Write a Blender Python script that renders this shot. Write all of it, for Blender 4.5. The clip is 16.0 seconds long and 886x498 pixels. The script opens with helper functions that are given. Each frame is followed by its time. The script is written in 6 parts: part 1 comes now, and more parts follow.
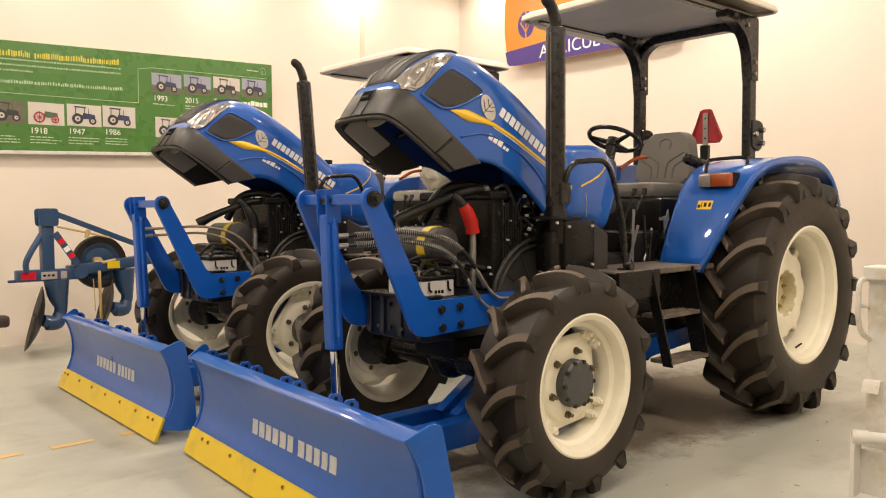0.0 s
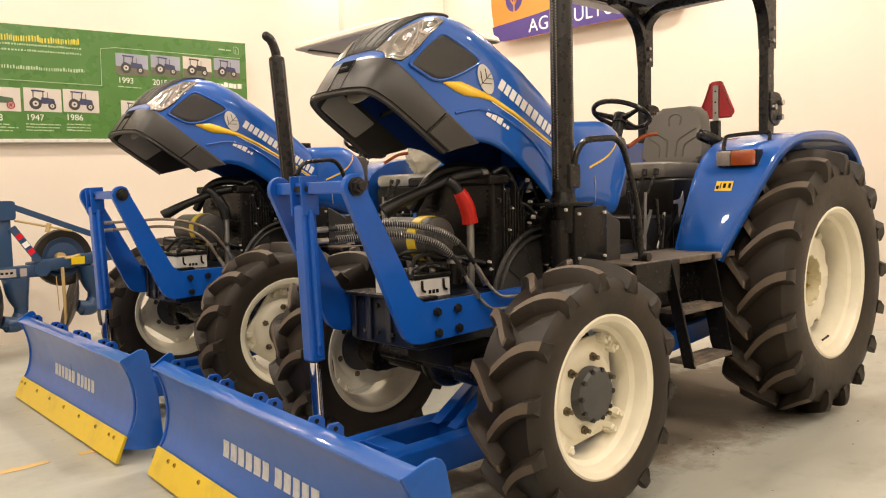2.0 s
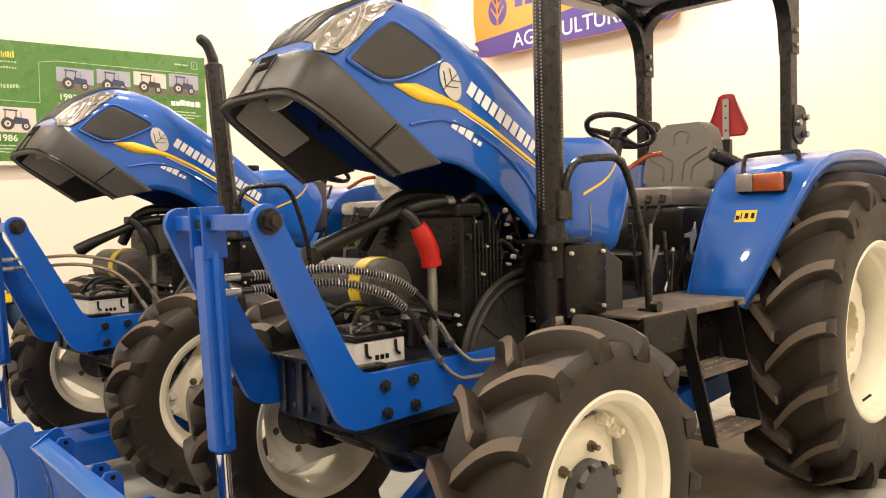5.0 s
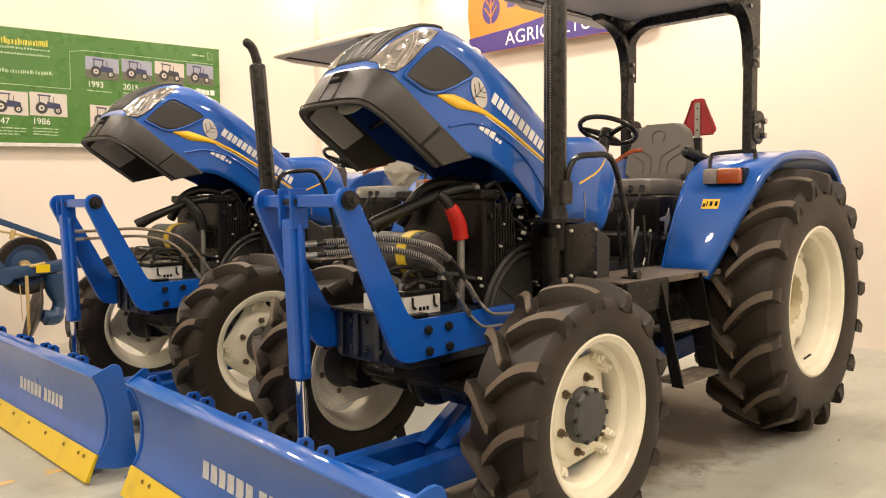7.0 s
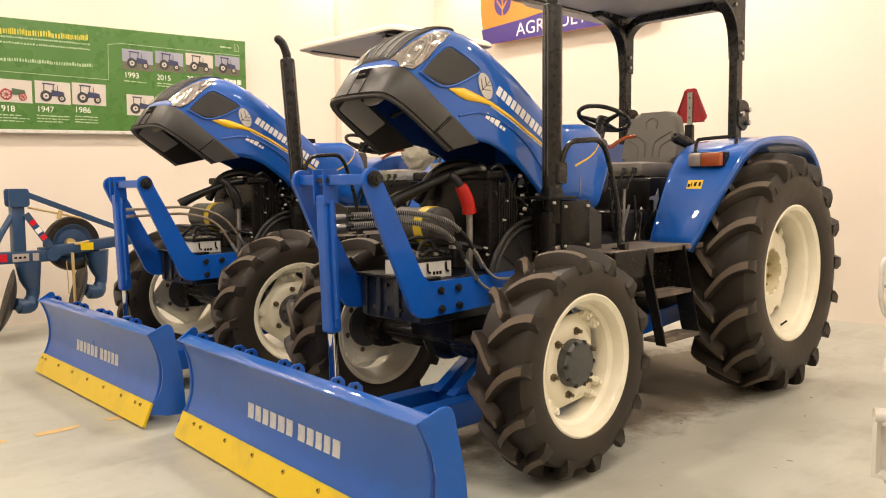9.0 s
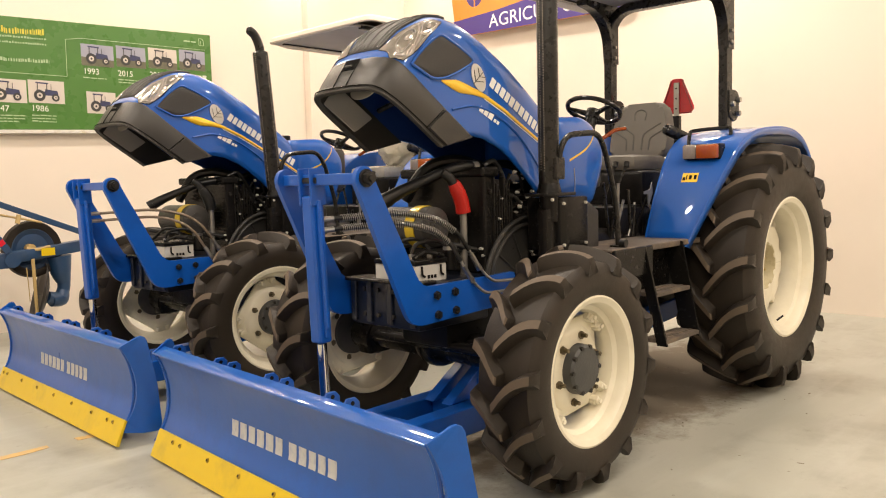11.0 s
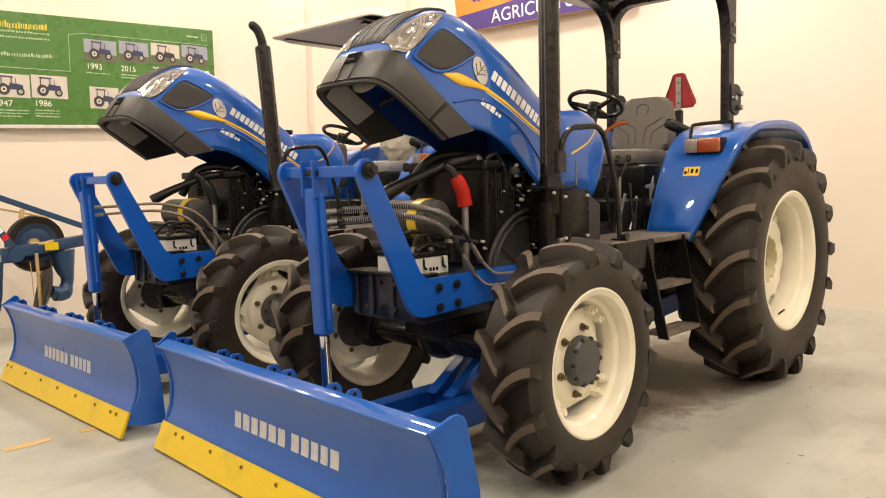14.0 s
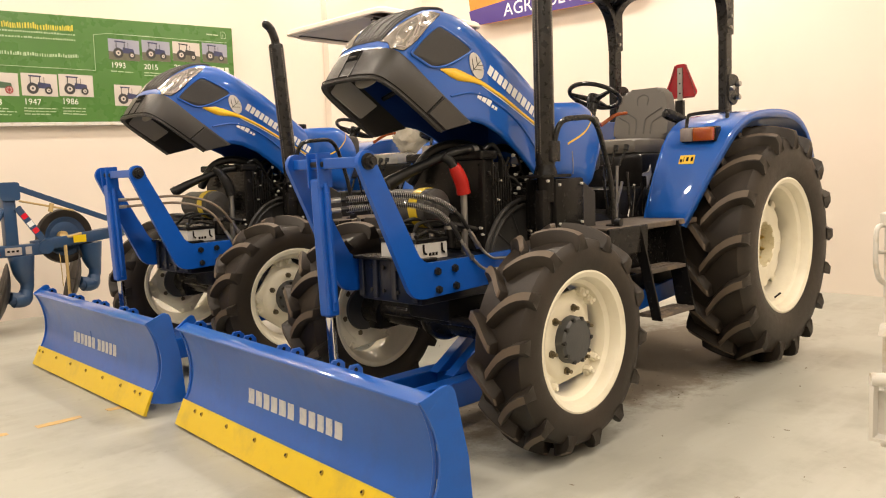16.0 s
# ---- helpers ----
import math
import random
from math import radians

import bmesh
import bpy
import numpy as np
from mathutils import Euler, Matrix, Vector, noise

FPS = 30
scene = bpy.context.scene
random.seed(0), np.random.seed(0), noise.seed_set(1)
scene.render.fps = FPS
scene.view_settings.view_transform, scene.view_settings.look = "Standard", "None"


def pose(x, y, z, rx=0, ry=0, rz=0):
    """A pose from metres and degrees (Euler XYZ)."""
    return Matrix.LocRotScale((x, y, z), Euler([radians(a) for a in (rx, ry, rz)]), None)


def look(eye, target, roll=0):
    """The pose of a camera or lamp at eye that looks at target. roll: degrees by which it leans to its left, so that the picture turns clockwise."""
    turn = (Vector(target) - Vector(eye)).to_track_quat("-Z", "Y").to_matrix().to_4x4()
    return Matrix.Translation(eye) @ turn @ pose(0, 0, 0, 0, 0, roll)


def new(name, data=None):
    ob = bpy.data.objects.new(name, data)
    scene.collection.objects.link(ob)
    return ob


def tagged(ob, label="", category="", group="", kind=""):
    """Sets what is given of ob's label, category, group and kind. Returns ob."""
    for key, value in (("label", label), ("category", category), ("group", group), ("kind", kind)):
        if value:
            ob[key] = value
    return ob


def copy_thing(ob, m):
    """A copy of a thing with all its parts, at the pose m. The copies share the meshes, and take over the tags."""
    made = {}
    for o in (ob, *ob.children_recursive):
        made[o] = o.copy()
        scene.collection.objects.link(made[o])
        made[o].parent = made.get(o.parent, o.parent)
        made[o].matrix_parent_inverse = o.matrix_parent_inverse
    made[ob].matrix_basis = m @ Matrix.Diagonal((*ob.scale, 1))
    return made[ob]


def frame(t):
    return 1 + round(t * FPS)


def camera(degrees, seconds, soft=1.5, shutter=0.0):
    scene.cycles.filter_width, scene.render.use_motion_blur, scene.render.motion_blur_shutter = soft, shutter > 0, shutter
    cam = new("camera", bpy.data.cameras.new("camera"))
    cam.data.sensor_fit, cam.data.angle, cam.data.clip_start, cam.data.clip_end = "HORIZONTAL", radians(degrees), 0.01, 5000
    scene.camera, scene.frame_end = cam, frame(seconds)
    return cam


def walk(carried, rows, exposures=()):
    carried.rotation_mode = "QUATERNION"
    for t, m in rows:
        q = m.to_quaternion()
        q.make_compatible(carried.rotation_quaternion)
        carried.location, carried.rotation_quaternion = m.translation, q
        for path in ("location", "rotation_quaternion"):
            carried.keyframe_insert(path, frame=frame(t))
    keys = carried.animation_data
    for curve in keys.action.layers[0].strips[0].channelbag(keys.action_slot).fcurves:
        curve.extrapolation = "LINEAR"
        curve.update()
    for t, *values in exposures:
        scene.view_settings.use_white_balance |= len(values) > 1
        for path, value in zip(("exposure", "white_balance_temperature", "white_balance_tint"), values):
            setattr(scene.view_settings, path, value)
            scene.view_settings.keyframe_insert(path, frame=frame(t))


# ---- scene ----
cam = camera(58.0, 16.0, soft=1.1)
PATH = [
    (0, (0.203, 0.127, 1.263), (1.536, 1.615, 1.161), -0.4),
    (0.5, (0.212, 0.151, 1.265), (1.538, 1.643, 1.133), -1.2),
    (1, (0.267, 0.283, 1.266), (1.612, 1.757, 1.136), -1.3),
    (1.5, (0.319, 0.412, 1.268), (1.688, 1.858, 1.091), -0.8),
    (2, (0.485, 0.497, 1.281), (1.843, 1.957, 1.136), -1.4),
    (2.5, (0.635, 0.554, 1.282), (1.965, 2.043, 1.167), -2.0),
    (3, (0.729, 0.688, 1.288), (2.103, 2.135, 1.151), -1.7),
    (3.5, (0.859, 0.856, 1.289), (2.289, 2.246, 1.131), -2.6),
    (4, (1.068, 0.954, 1.3), (2.449, 2.395, 1.168), -2.2),
    (4.2, (1.141, 0.974, 1.31), (2.508, 2.43, 1.22), -2.0),
    (6.3, (0.707, 0.777, 1.289), (2.118, 2.19, 1.177), -0.6),
    (6.5, (0.624, 0.714, 1.284), (2.041, 2.114, 1.108), -1.5),
    (7, (0.463, 0.622, 1.302), (1.885, 2.022, 1.18), -0.5),
    (7.5, (0.272, 0.551, 1.276), (1.689, 1.95, 1.092), -0.9),
    (8, (0.192, 0.457, 1.275), (1.608, 1.861, 1.129), -0.3),
    (8.5, (0.143, 0.319, 1.269), (1.535, 1.745, 1.105), -0.4),
    (9, (0.118, 0.257, 1.269), (1.513, 1.683, 1.114), -0.5),
    (9.2, (0.1, 0.25, 1.258), (1.496, 1.674, 1.105), -0.3),
    (11.3, (0.195, 0.538, 1.289), (1.652, 1.897, 1.117), -1.5),
    (11.5, (0.209, 0.562, 1.273), (1.658, 1.929, 1.098), -1.2),
    (12, (0.293, 0.662, 1.284), (1.741, 2.028, 1.09), -0.7),
    (12.5, (0.4, 0.771, 1.296), (1.865, 2.124, 1.142), -1.4),
    (13, (0.339, 0.729, 1.281), (1.809, 2.078, 1.15), -1.2),
    (13.5, (0.226, 0.617, 1.278), (1.686, 1.969, 1.073), -1.6),
    (14, (0.168, 0.484, 1.27), (1.617, 1.85, 1.092), -1.4),
    (14.5, (0.128, 0.319, 1.256), (1.537, 1.725, 1.062), -1.0),
    (15, (0.09, 0.262, 1.253), (1.475, 1.691, 1.054), -1.9),
    (15.5, (0.087, 0.258, 1.249), (1.463, 1.695, 1.049), -1.7),
    (16, (0.099, 0.26, 1.256), (1.504, 1.67, 1.061), -2.0),
]
walk(cam, [(t, look(eye, target, roll)) for t, eye, target, roll in PATH], [(0, -0.13), (0.6, -0.12), (2.0, 0.02), (2.5, 0.06), (3.3, 0.14), (4.2, 0.50), (6.3, 0.05), (7.0, 0.1), (9.2, 0.07), (12.5, 0.05), (16, 0.08)])
# ---------------------------------------------------------------- light
X_EAST, Y_NORTH, X_WEST, Y_SOUTH, CEIL = 7.83, 8.38, -4.5, -4.5, 4.25
world = bpy.data.worlds.new("room_air")
scene.world = world
world.use_nodes = True
world.node_tree.nodes["Background"].inputs[0].default_value = (1.0, 0.9, 0.75, 1)
world.node_tree.nodes["Background"].inputs[1].default_value = 0.03
LAMPS = [(x, y) for x in (-1.6, 1.2, 3.9, 6.6) for y in (-1.8, 0.8, 4.0, 6.3)]
LAMP_WATTS, WASH_WATTS = 45, 17
ROW = {-1.8: 1.15, 0.8: 1.05, 4.0: 1.34, 6.3: 1.0}
COLUMN = {-1.6: 1.05, 1.2: 0.97, 3.9: 1.08, 6.6: 0.82}
scene.view_settings.exposure = 0.0


def area(x, y, z, size, watts, colour, target):
    data = bpy.data.lights.new("downlight_lamp", "AREA")
    data.shape, data.size, data.energy, data.color = "DISK", size, watts, colour
    ob = new("downlight_lamp", data)
    ob.matrix_world = look((x, y, z), target)
    return ob


WARM = (1.0, 0.865, 0.735)
for lx, ly in LAMPS:
    area(lx, ly, CEIL - 0.03, 0.34, LAMP_WATTS * COLUMN[lx] * ROW[ly], WARM, (lx, ly, 0))
WASH = [(2.3, 8.08), (4.3, 8.08), (6.05, 8.02), (7.5, 7.6), (7.5, 5.6), (7.5, 3.2)]
for lx, ly in WASH:
    area(lx, ly, CEIL - 0.03, 0.16, WASH_WATTS if lx < 7 else 0.65 * WASH_WATTS, WARM, (lx, ly, 0))


# ---------------------------------------------------------------- materials
def material(name, colour, rough=0.5, metal=0.0, coat=0.0, vary=0.12, scale=6.0, bump=0.0, bump_scale=80.0, spec=0.5, dirt=None, dirt_amount=0.0, dirt_scale=3.0, coat_rough=0.05):
    """Principled paint, plastic or metal with two scales of variation, dirt and fine relief."""
    m = bpy.data.materials.new(name)
    m.use_nodes = True
    nt = m.node_tree
    b = nt.nodes["Principled BSDF"]
    link = nt.links.new
    co = nt.nodes.new("ShaderNodeTexCoord")
    n1 = nt.nodes.new("ShaderNodeTexNoise")
    n1.inputs["Scale"].default_value, n1.inputs["Detail"].default_value = scale, 6
    link(co.outputs["Object"], n1.inputs["Vector"])
    mix = nt.nodes.new("ShaderNodeMix")
    mix.data_type = "RGBA"
    c = colour
    mix.inputs[6].default_value = (*[v * (1 - vary) for v in c], 1)
    mix.inputs[7].default_value = (*[min(1, v * (1 + vary)) for v in c], 1)
    link(n1.outputs["Fac"], mix.inputs[0])
    out = mix.outputs[2]
    if dirt:
        n2 = nt.nodes.new("ShaderNodeTexNoise")
        n2.inputs["Scale"].default_value, n2.inputs["Detail"].default_value, n2.inputs["Roughness"].default_value = dirt_scale, 8, 0.65
        link(co.outputs["Object"], n2.inputs["Vector"])
        ramp = nt.nodes.new("ShaderNodeMapRange")
        ramp.inputs[1].default_value, ramp.inputs[2].default_value = 0.5, 0.72
        ramp.inputs[4].default_value = dirt_amount
        link(n2.outputs["Fac"], ramp.inputs[0])
        m2 = nt.nodes.new("ShaderNodeMix")
        m2.data_type = "RGBA"
        m2.inputs[7].default_value = (*dirt, 1)
        link(ramp.outputs[0], m2.inputs[0])
        link(out, m2.inputs[6])
        out = m2.outputs[2]
    link(out, b.inputs["Base Color"])
    r = nt.nodes.new("ShaderNodeMapRange")
    r.inputs[3].default_value, r.inputs[4].default_value = max(0.02, rough * 0.8), min(1, rough * 1.2)
    n3 = nt.nodes.new("ShaderNodeTexNoise")
    n3.inputs["Scale"].default_value, n3.inputs["Detail"].default_value = scale * 4, 5
    link(co.outputs["Object"], n3.inputs["Vector"])
    link(n3.outputs["Fac"], r.inputs[0])
    link(r.outputs[0], b.inputs["Roughness"])
    b.inputs["Metallic"].default_value = metal
    b.inputs["Coat Weight"].default_value = coat
    b.inputs["Coat Roughness"].default_value = coat_rough
    b.inputs["Specular IOR Level"].default_value = spec
    if bump:
        n4 = nt.nodes.new("ShaderNodeTexNoise")
        n4.inputs["Scale"].default_value, n4.inputs["Detail"].default_value = bump_scale, 4
        link(co.outputs["Object"], n4.inputs["Vector"])
        bp = nt.nodes.new("ShaderNodeBump")
        bp.inputs["Strength"].default_value, bp.inputs["Distance"].default_value = bump, 0.004
        link(n4.outputs["Fac"], bp.inputs["Height"])
        link(bp.outputs[0], b.inputs["Normal"])
    return m


BLUE = material("blue_gloss_paint", (0.004, 0.087, 0.41), 0.40, 0.0, 1.0, 0.08, 3, bump=0.05, bump_scale=9, spec=0.25, coat_rough=0.04)
BLUE_FLAT = material("blue_welded_paint", (0.004, 0.080, 0.41), 0.34, 0.0, 0.3, 0.16, 5, bump=0.16, bump_scale=40, spec=0.3, dirt=(0.010, 0.05, 0.22), dirt_amount=0.45, coat_rough=0.12)
BLADE_BLUE = material("scuffed_blade_blue", (0.002, 0.084, 0.41), 0.32, 0.0, 0.45, 0.20, 2.2, bump=0.22, bump_scale=14, spec=0.28, dirt=(0.008, 0.07, 0.31), dirt_amount=0.6, dirt_scale=7, coat_rough=0.22)
BLUE_DULL = material("blue_implement_paint", (0.014, 0.050, 0.125), 0.45, 0.0, 0.2, 0.15, 6, bump=0.15, bump_scale=70, dirt=(0.08, 0.075, 0.075), dirt_amount=0.4)
# the hood's blue, darkened to paint in the shade on its inner side
SHADED_BLUE = material("shaded_blue_underside", (0.006, 0.032, 0.17), 0.45, vary=0.2, bump=0.1, spec=0.4)
GREY_PLASTIC = material("charcoal_plastic", (0.036, 0.034, 0.031), 0.38, vary=0.14, scale=10, bump=0.25, bump_scale=400, spec=0.4)
BLACK = material("black_paint", (0.009, 0.0084, 0.0078), 0.26, vary=0.3, scale=9, bump=0.14, bump_scale=120, spec=0.17, dirt=(0.008, 0.006, 0.005), dirt_amount=0.35)
BLACK_SATIN = material("black_frame_paint", (0.011, 0.0105, 0.0095), 0.28, vary=0.15, scale=8, bump=0.10, bump_scale=90, spec=0.35, dirt=(0.022, 0.017, 0.013), dirt_amount=0.3)
ENGINE = material("engine_black", (0.008, 0.0074, 0.0068), 0.30, vary=0.4, scale=14, bump=0.4, bump_scale=60, spec=0.18, dirt=(0.010, 0.007, 0.006), dirt_amount=0.35)
RUBBER = material("tyre_rubber", (0.021, 0.016, 0.0115), 0.5, vary=0.25, scale=7, bump=0.2, bump_scale=150, spec=0.35, dirt=(0.043, 0.030, 0.0195), dirt_amount=0.6, dirt_scale=4)
TREAD = material("dusty_lug_tops", (0.100, 0.074, 0.051), 0.6, vary=0.2, scale=12, bump=0.2, bump_scale=150, dirt=(0.07, 0.055, 0.04), dirt_amount=0.5, dirt_scale=7)
HOSE = material("hose_rubber", (0.009, 0.009, 0.009), 0.35, vary=0.2, scale=20, spec=0.4)
SHIELD = material("ribbed_shield_plastic", (0.030, 0.029, 0.027), 0.4, vary=0.2, scale=14, bump=0.2, bump_scale=120, spec=0.45)
BRAID = material("brown_braided_hose", (0.20, 0.155, 0.115), 0.35, 0.5, vary=0.3, scale=60, bump=0.5, bump_scale=300)
CREAM = material("cream_rim_paint", (0.78, 0.735, 0.59), 0.33, 0.0, 0.25, 0.05, 5, bump=0.06, bump_scale=50, dirt=(0.40, 0.32, 0.2), dirt_amount=0.28)
HUB_OLIVE = material("olive_hub_paint", (0.50, 0.44, 0.27), 0.45, vary=0.12, scale=14, bump=0.15, bump_scale=80, dirt=(0.24, 0.19, 0.10), dirt_amount=0.7, dirt_scale=14)
WHITE = material("white_canopy", (0.66, 0.585, 0.49), 0.5, 0.0, 0.1, 0.04, 4, bump=0.05)
CANOPY_IN = material("grey_canopy_lining", (0.38, 0.36, 0.33), 0.6, vary=0.12, scale=5, bump=0.2, bump_scale=60)
CHROME = material("chrome_rod", (0.72, 0.72, 0.74), 0.12, 1.0, vary=0.05)
STEEL = material("zinc_steel", (0.40, 0.39, 0.37), 0.34, 1.0, vary=0.2, scale=20)
OLD_STEEL = material("dull_galvanised_steel", (0.27, 0.26, 0.24), 0.4, 0.7, vary=0.25, scale=25, bump=0.2, bump_scale=90)
NAVY_PLATE = material("navy_cast_plate", (0.005, 0.008, 0.018), 0.35, vary=0.25, scale=9, bump=0.2, bump_scale=80)
ZINC = material("bright_zinc_plate", (0.62, 0.60, 0.54), 0.3, 0.35, vary=0.2, scale=40)
BRASS = material("brass_zinc", (0.50, 0.38, 0.14), 0.35, 0.9, vary=0.15, scale=20)
OLD_BRASS = material("tarnished_nut", (0.16, 0.13, 0.08), 0.4, 0.7, vary=0.25, scale=30)
BOLT = material("dark_bolt", (0.030, 0.028, 0.026), 0.35, 0.5, vary=0.2)
YELLOW_BOLT = material("painted_bolt", (0.34, 0.23, 0.02), 0.4, 0.2, vary=0.3, scale=60)
YELLOW = material("yellow_edge_paint", (0.66, 0.47, 0.004), 0.4, 0.0, 0.2, 0.06, 5, bump=0.12, bump_scale=70, dirt=(0.40, 0.29, 0.03), dirt_amount=0.5, dirt_scale=6)
STRIPE = material("amber_decal", (0.80, 0.50, 0.02), 0.3, 0.0, 0.5, 0.03)
DECAL = material("pale_decal", (0.78, 0.78, 0.76), 0.4, vary=0.04)
STENCIL = material("worn_white_stencil", (0.54, 0.56, 0.58), 0.5, vary=0.1, scale=30, dirt=(0.12, 0.2, 0.45), dirt_amount=0.5, dirt_scale=45)
SILVER = material("silver_badge", (0.62, 0.62, 0.60), 0.3, 0.6, vary=0.1, scale=12)
RED_HOSE = material("red_silicone", (0.42, 0.014, 0.009), 0.36, vary=0.12, scale=12, spec=0.35)
RED = material("red_reflector", (0.58, 0.014, 0.03), 0.25, 0.0, 0.6, 0.12, 30)
RED_DARK = material("dark_red_border", (0.30, 0.012, 0.018), 0.35, vary=0.12, scale=30)
ORANGE = material("orange_lens", (0.30, 0.062, 0.010), 0.2, 0.0, 0.6, 0.15, 60)
LENS = material("clear_lens", (0.48, 0.43, 0.41), 0.12, 0.2, 0.6, 0.2, 60)
LAMP_CLEAR = material("clear_marker_lens", (0.24, 0.205, 0.185), 0.14, 0.1, 0.6, 0.3, 60)
SEAT = material("grey_seat_vinyl", (0.122, 0.110, 0.093), 0.55, vary=0.1, scale=9, bump=0.25, bump_scale=220)
SEAT_SEAM = material("dark_seat_seam", (0.085, 0.079, 0.069), 0.6, vary=0.1, scale=9)
BATTERY = material("white_battery_case", (0.56, 0.55, 0.51), 0.4, vary=0.06, dirt=(0.3, 0.28, 0.24), dirt_amount=0.4)
MACHINE_WHITE = material("chipped_white_paint", (0.60, 0.585, 0.54), 0.42, vary=0.10, bump=0.1, bump_scale=60, dirt=(0.34, 0.25, 0.11), dirt_amount=0.7, dirt_scale=11)
PLATFORM = material("dusty_steel_plate", (0.085, 0.068, 0.054), 0.65, vary=0.3, scale=12, bump=0.3, bump_scale=90, dirt=(0.27, 0.195, 0.125), dirt_amount=0.95, dirt_scale=5)
# near-black that stands in for the shade inside the latch slot
SLOT_SHADE = material("slot_shade", (0.003, 0.003, 0.003), 0.85, vary=0.1, spec=0.08)
MESH_DARK = material("dark_mesh", (0.030, 0.028, 0.026), 0.5, vary=0.2, scale=60, bump=0.6, bump_scale=600)
HEADLAMP = material("headlamp_reflector", (0.46, 0.445, 0.43), 0.13, 0.85, vary=0.45, scale=26, bump=0.35, bump_scale=32)
RUST_DISC = material("plough_disc_steel", (0.034, 0.029, 0.026), 0.42, 0.4, vary=0.35, scale=8, bump=0.2)
PAD = material("pale_sound_pad", (0.36, 0.35, 0.33), 0.7, vary=0.1, bump=0.4, bump_scale=200)
TAN = material("kraft_tape", (0.45, 0.32, 0.13), 0.6, vary=0.15)
WRAP = material("cloudy_plastic_wrap", (0.78, 0.75, 0.66), 0.12, vary=0.2, scale=25, bump=1.0, bump_scale=28)
WRAP.node_tree.nodes["Principled BSDF"].inputs["Transmission Weight"].default_value = 0.6


def wall_material():
    m = material("cream_wall_paint", (0.78, 0.70, 0.61), 0.38, 0.0, 0.0, 0.025, 1.2, bump=0.06, bump_scale=45, spec=0.5, dirt=(0.69, 0.61, 0.515), dirt_amount=0.25, dirt_scale=0.9)
    return m


def floor_material():
    m = material("grey_screed_floor", (0.395, 0.395, 0.342), 0.36, 0.0, 0.0, 0.12, 1.4, bump=0.10, bump_scale=30, dirt=(0.25, 0.235, 0.19), dirt_amount=0.7, dirt_scale=1.6)
    nt = m.node_tree
    b = nt.nodes["Principled BSDF"]
    src = b.inputs["Base Color"].links[0].from_socket
    co = [n for n in nt.nodes if n.type == "TEX_COORD"][0]
    fine = nt.nodes.new("ShaderNodeTexNoise")
    fine.inputs["Scale"].default_value, fine.inputs["Detail"].default_value, fine.inputs["Roughness"].default_value = 22, 10, 0.75
    nt.links.new(co.outputs["Object"], fine.inputs["Vector"])
    rng = nt.nodes.new("ShaderNodeMapRange")
    rng.inputs[1].default_value, rng.inputs[2].default_value, rng.inputs[4].default_value = 0.60, 0.78, 0.45
    nt.links.new(fine.outputs["Fac"], rng.inputs[0])
    mx = nt.nodes.new("ShaderNodeMix")
    mx.data_type = "RGBA"
    mx.inputs[7].default_value = (0.20, 0.17, 0.14, 1)
    nt.links.new(rng.outputs[0], mx.inputs[0])
    nt.links.new(src, mx.inputs[6])
    # long pale sweep marks
    mp = nt.nodes.new("ShaderNodeMapping")
    mp.inputs["Rotation"].default_value = (0, 0, 0.5)
    mp.inputs["Scale"].default_value = (0.9, 5.5, 1)
    nt.links.new(co.outputs["Object"], mp.inputs["Vector"])
    sw = nt.nodes.new("ShaderNodeTexNoise")
    sw.inputs["Scale"].default_value, sw.inputs["Detail"].default_value, sw.inputs["Roughness"].default_value = 1.3, 8, 0.6
    nt.links.new(mp.outputs[0], sw.inputs["Vector"])
    r2 = nt.nodes.new("ShaderNodeMapRange")
    r2.inputs[1].default_value, r2.inputs[2].default_value, r2.inputs[4].default_value = 0.50, 0.70, 0.40
    nt.links.new(sw.outputs["Fac"], r2.inputs[0])
    m3 = nt.nodes.new("ShaderNodeMix")
    m3.data_type = "RGBA"
    m3.inputs[7].default_value = (0.485, 0.49, 0.445, 1)
    nt.links.new(r2.outputs[0], m3.inputs[0])
    nt.links.new(mx.outputs[2], m3.inputs[6])
    # blotches of earth under the near tractor; their brown also paints in its shade
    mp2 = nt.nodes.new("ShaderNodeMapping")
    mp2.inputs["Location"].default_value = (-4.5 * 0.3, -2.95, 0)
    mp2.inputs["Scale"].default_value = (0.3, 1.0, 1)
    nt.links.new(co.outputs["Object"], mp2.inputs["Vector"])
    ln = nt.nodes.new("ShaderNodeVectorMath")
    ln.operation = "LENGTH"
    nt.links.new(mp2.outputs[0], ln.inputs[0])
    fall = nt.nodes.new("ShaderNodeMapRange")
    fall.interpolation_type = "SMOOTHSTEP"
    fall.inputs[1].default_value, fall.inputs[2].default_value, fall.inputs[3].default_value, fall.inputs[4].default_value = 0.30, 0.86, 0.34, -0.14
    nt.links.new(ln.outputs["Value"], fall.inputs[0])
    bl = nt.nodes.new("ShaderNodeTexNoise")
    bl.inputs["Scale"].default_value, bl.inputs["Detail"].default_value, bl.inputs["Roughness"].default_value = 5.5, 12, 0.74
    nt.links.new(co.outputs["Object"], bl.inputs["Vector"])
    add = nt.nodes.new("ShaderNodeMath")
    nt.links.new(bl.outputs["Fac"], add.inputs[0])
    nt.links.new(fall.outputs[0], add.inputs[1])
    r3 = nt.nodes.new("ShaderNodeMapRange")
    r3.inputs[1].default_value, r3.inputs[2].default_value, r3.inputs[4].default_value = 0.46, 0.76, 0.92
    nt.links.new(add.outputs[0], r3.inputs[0])
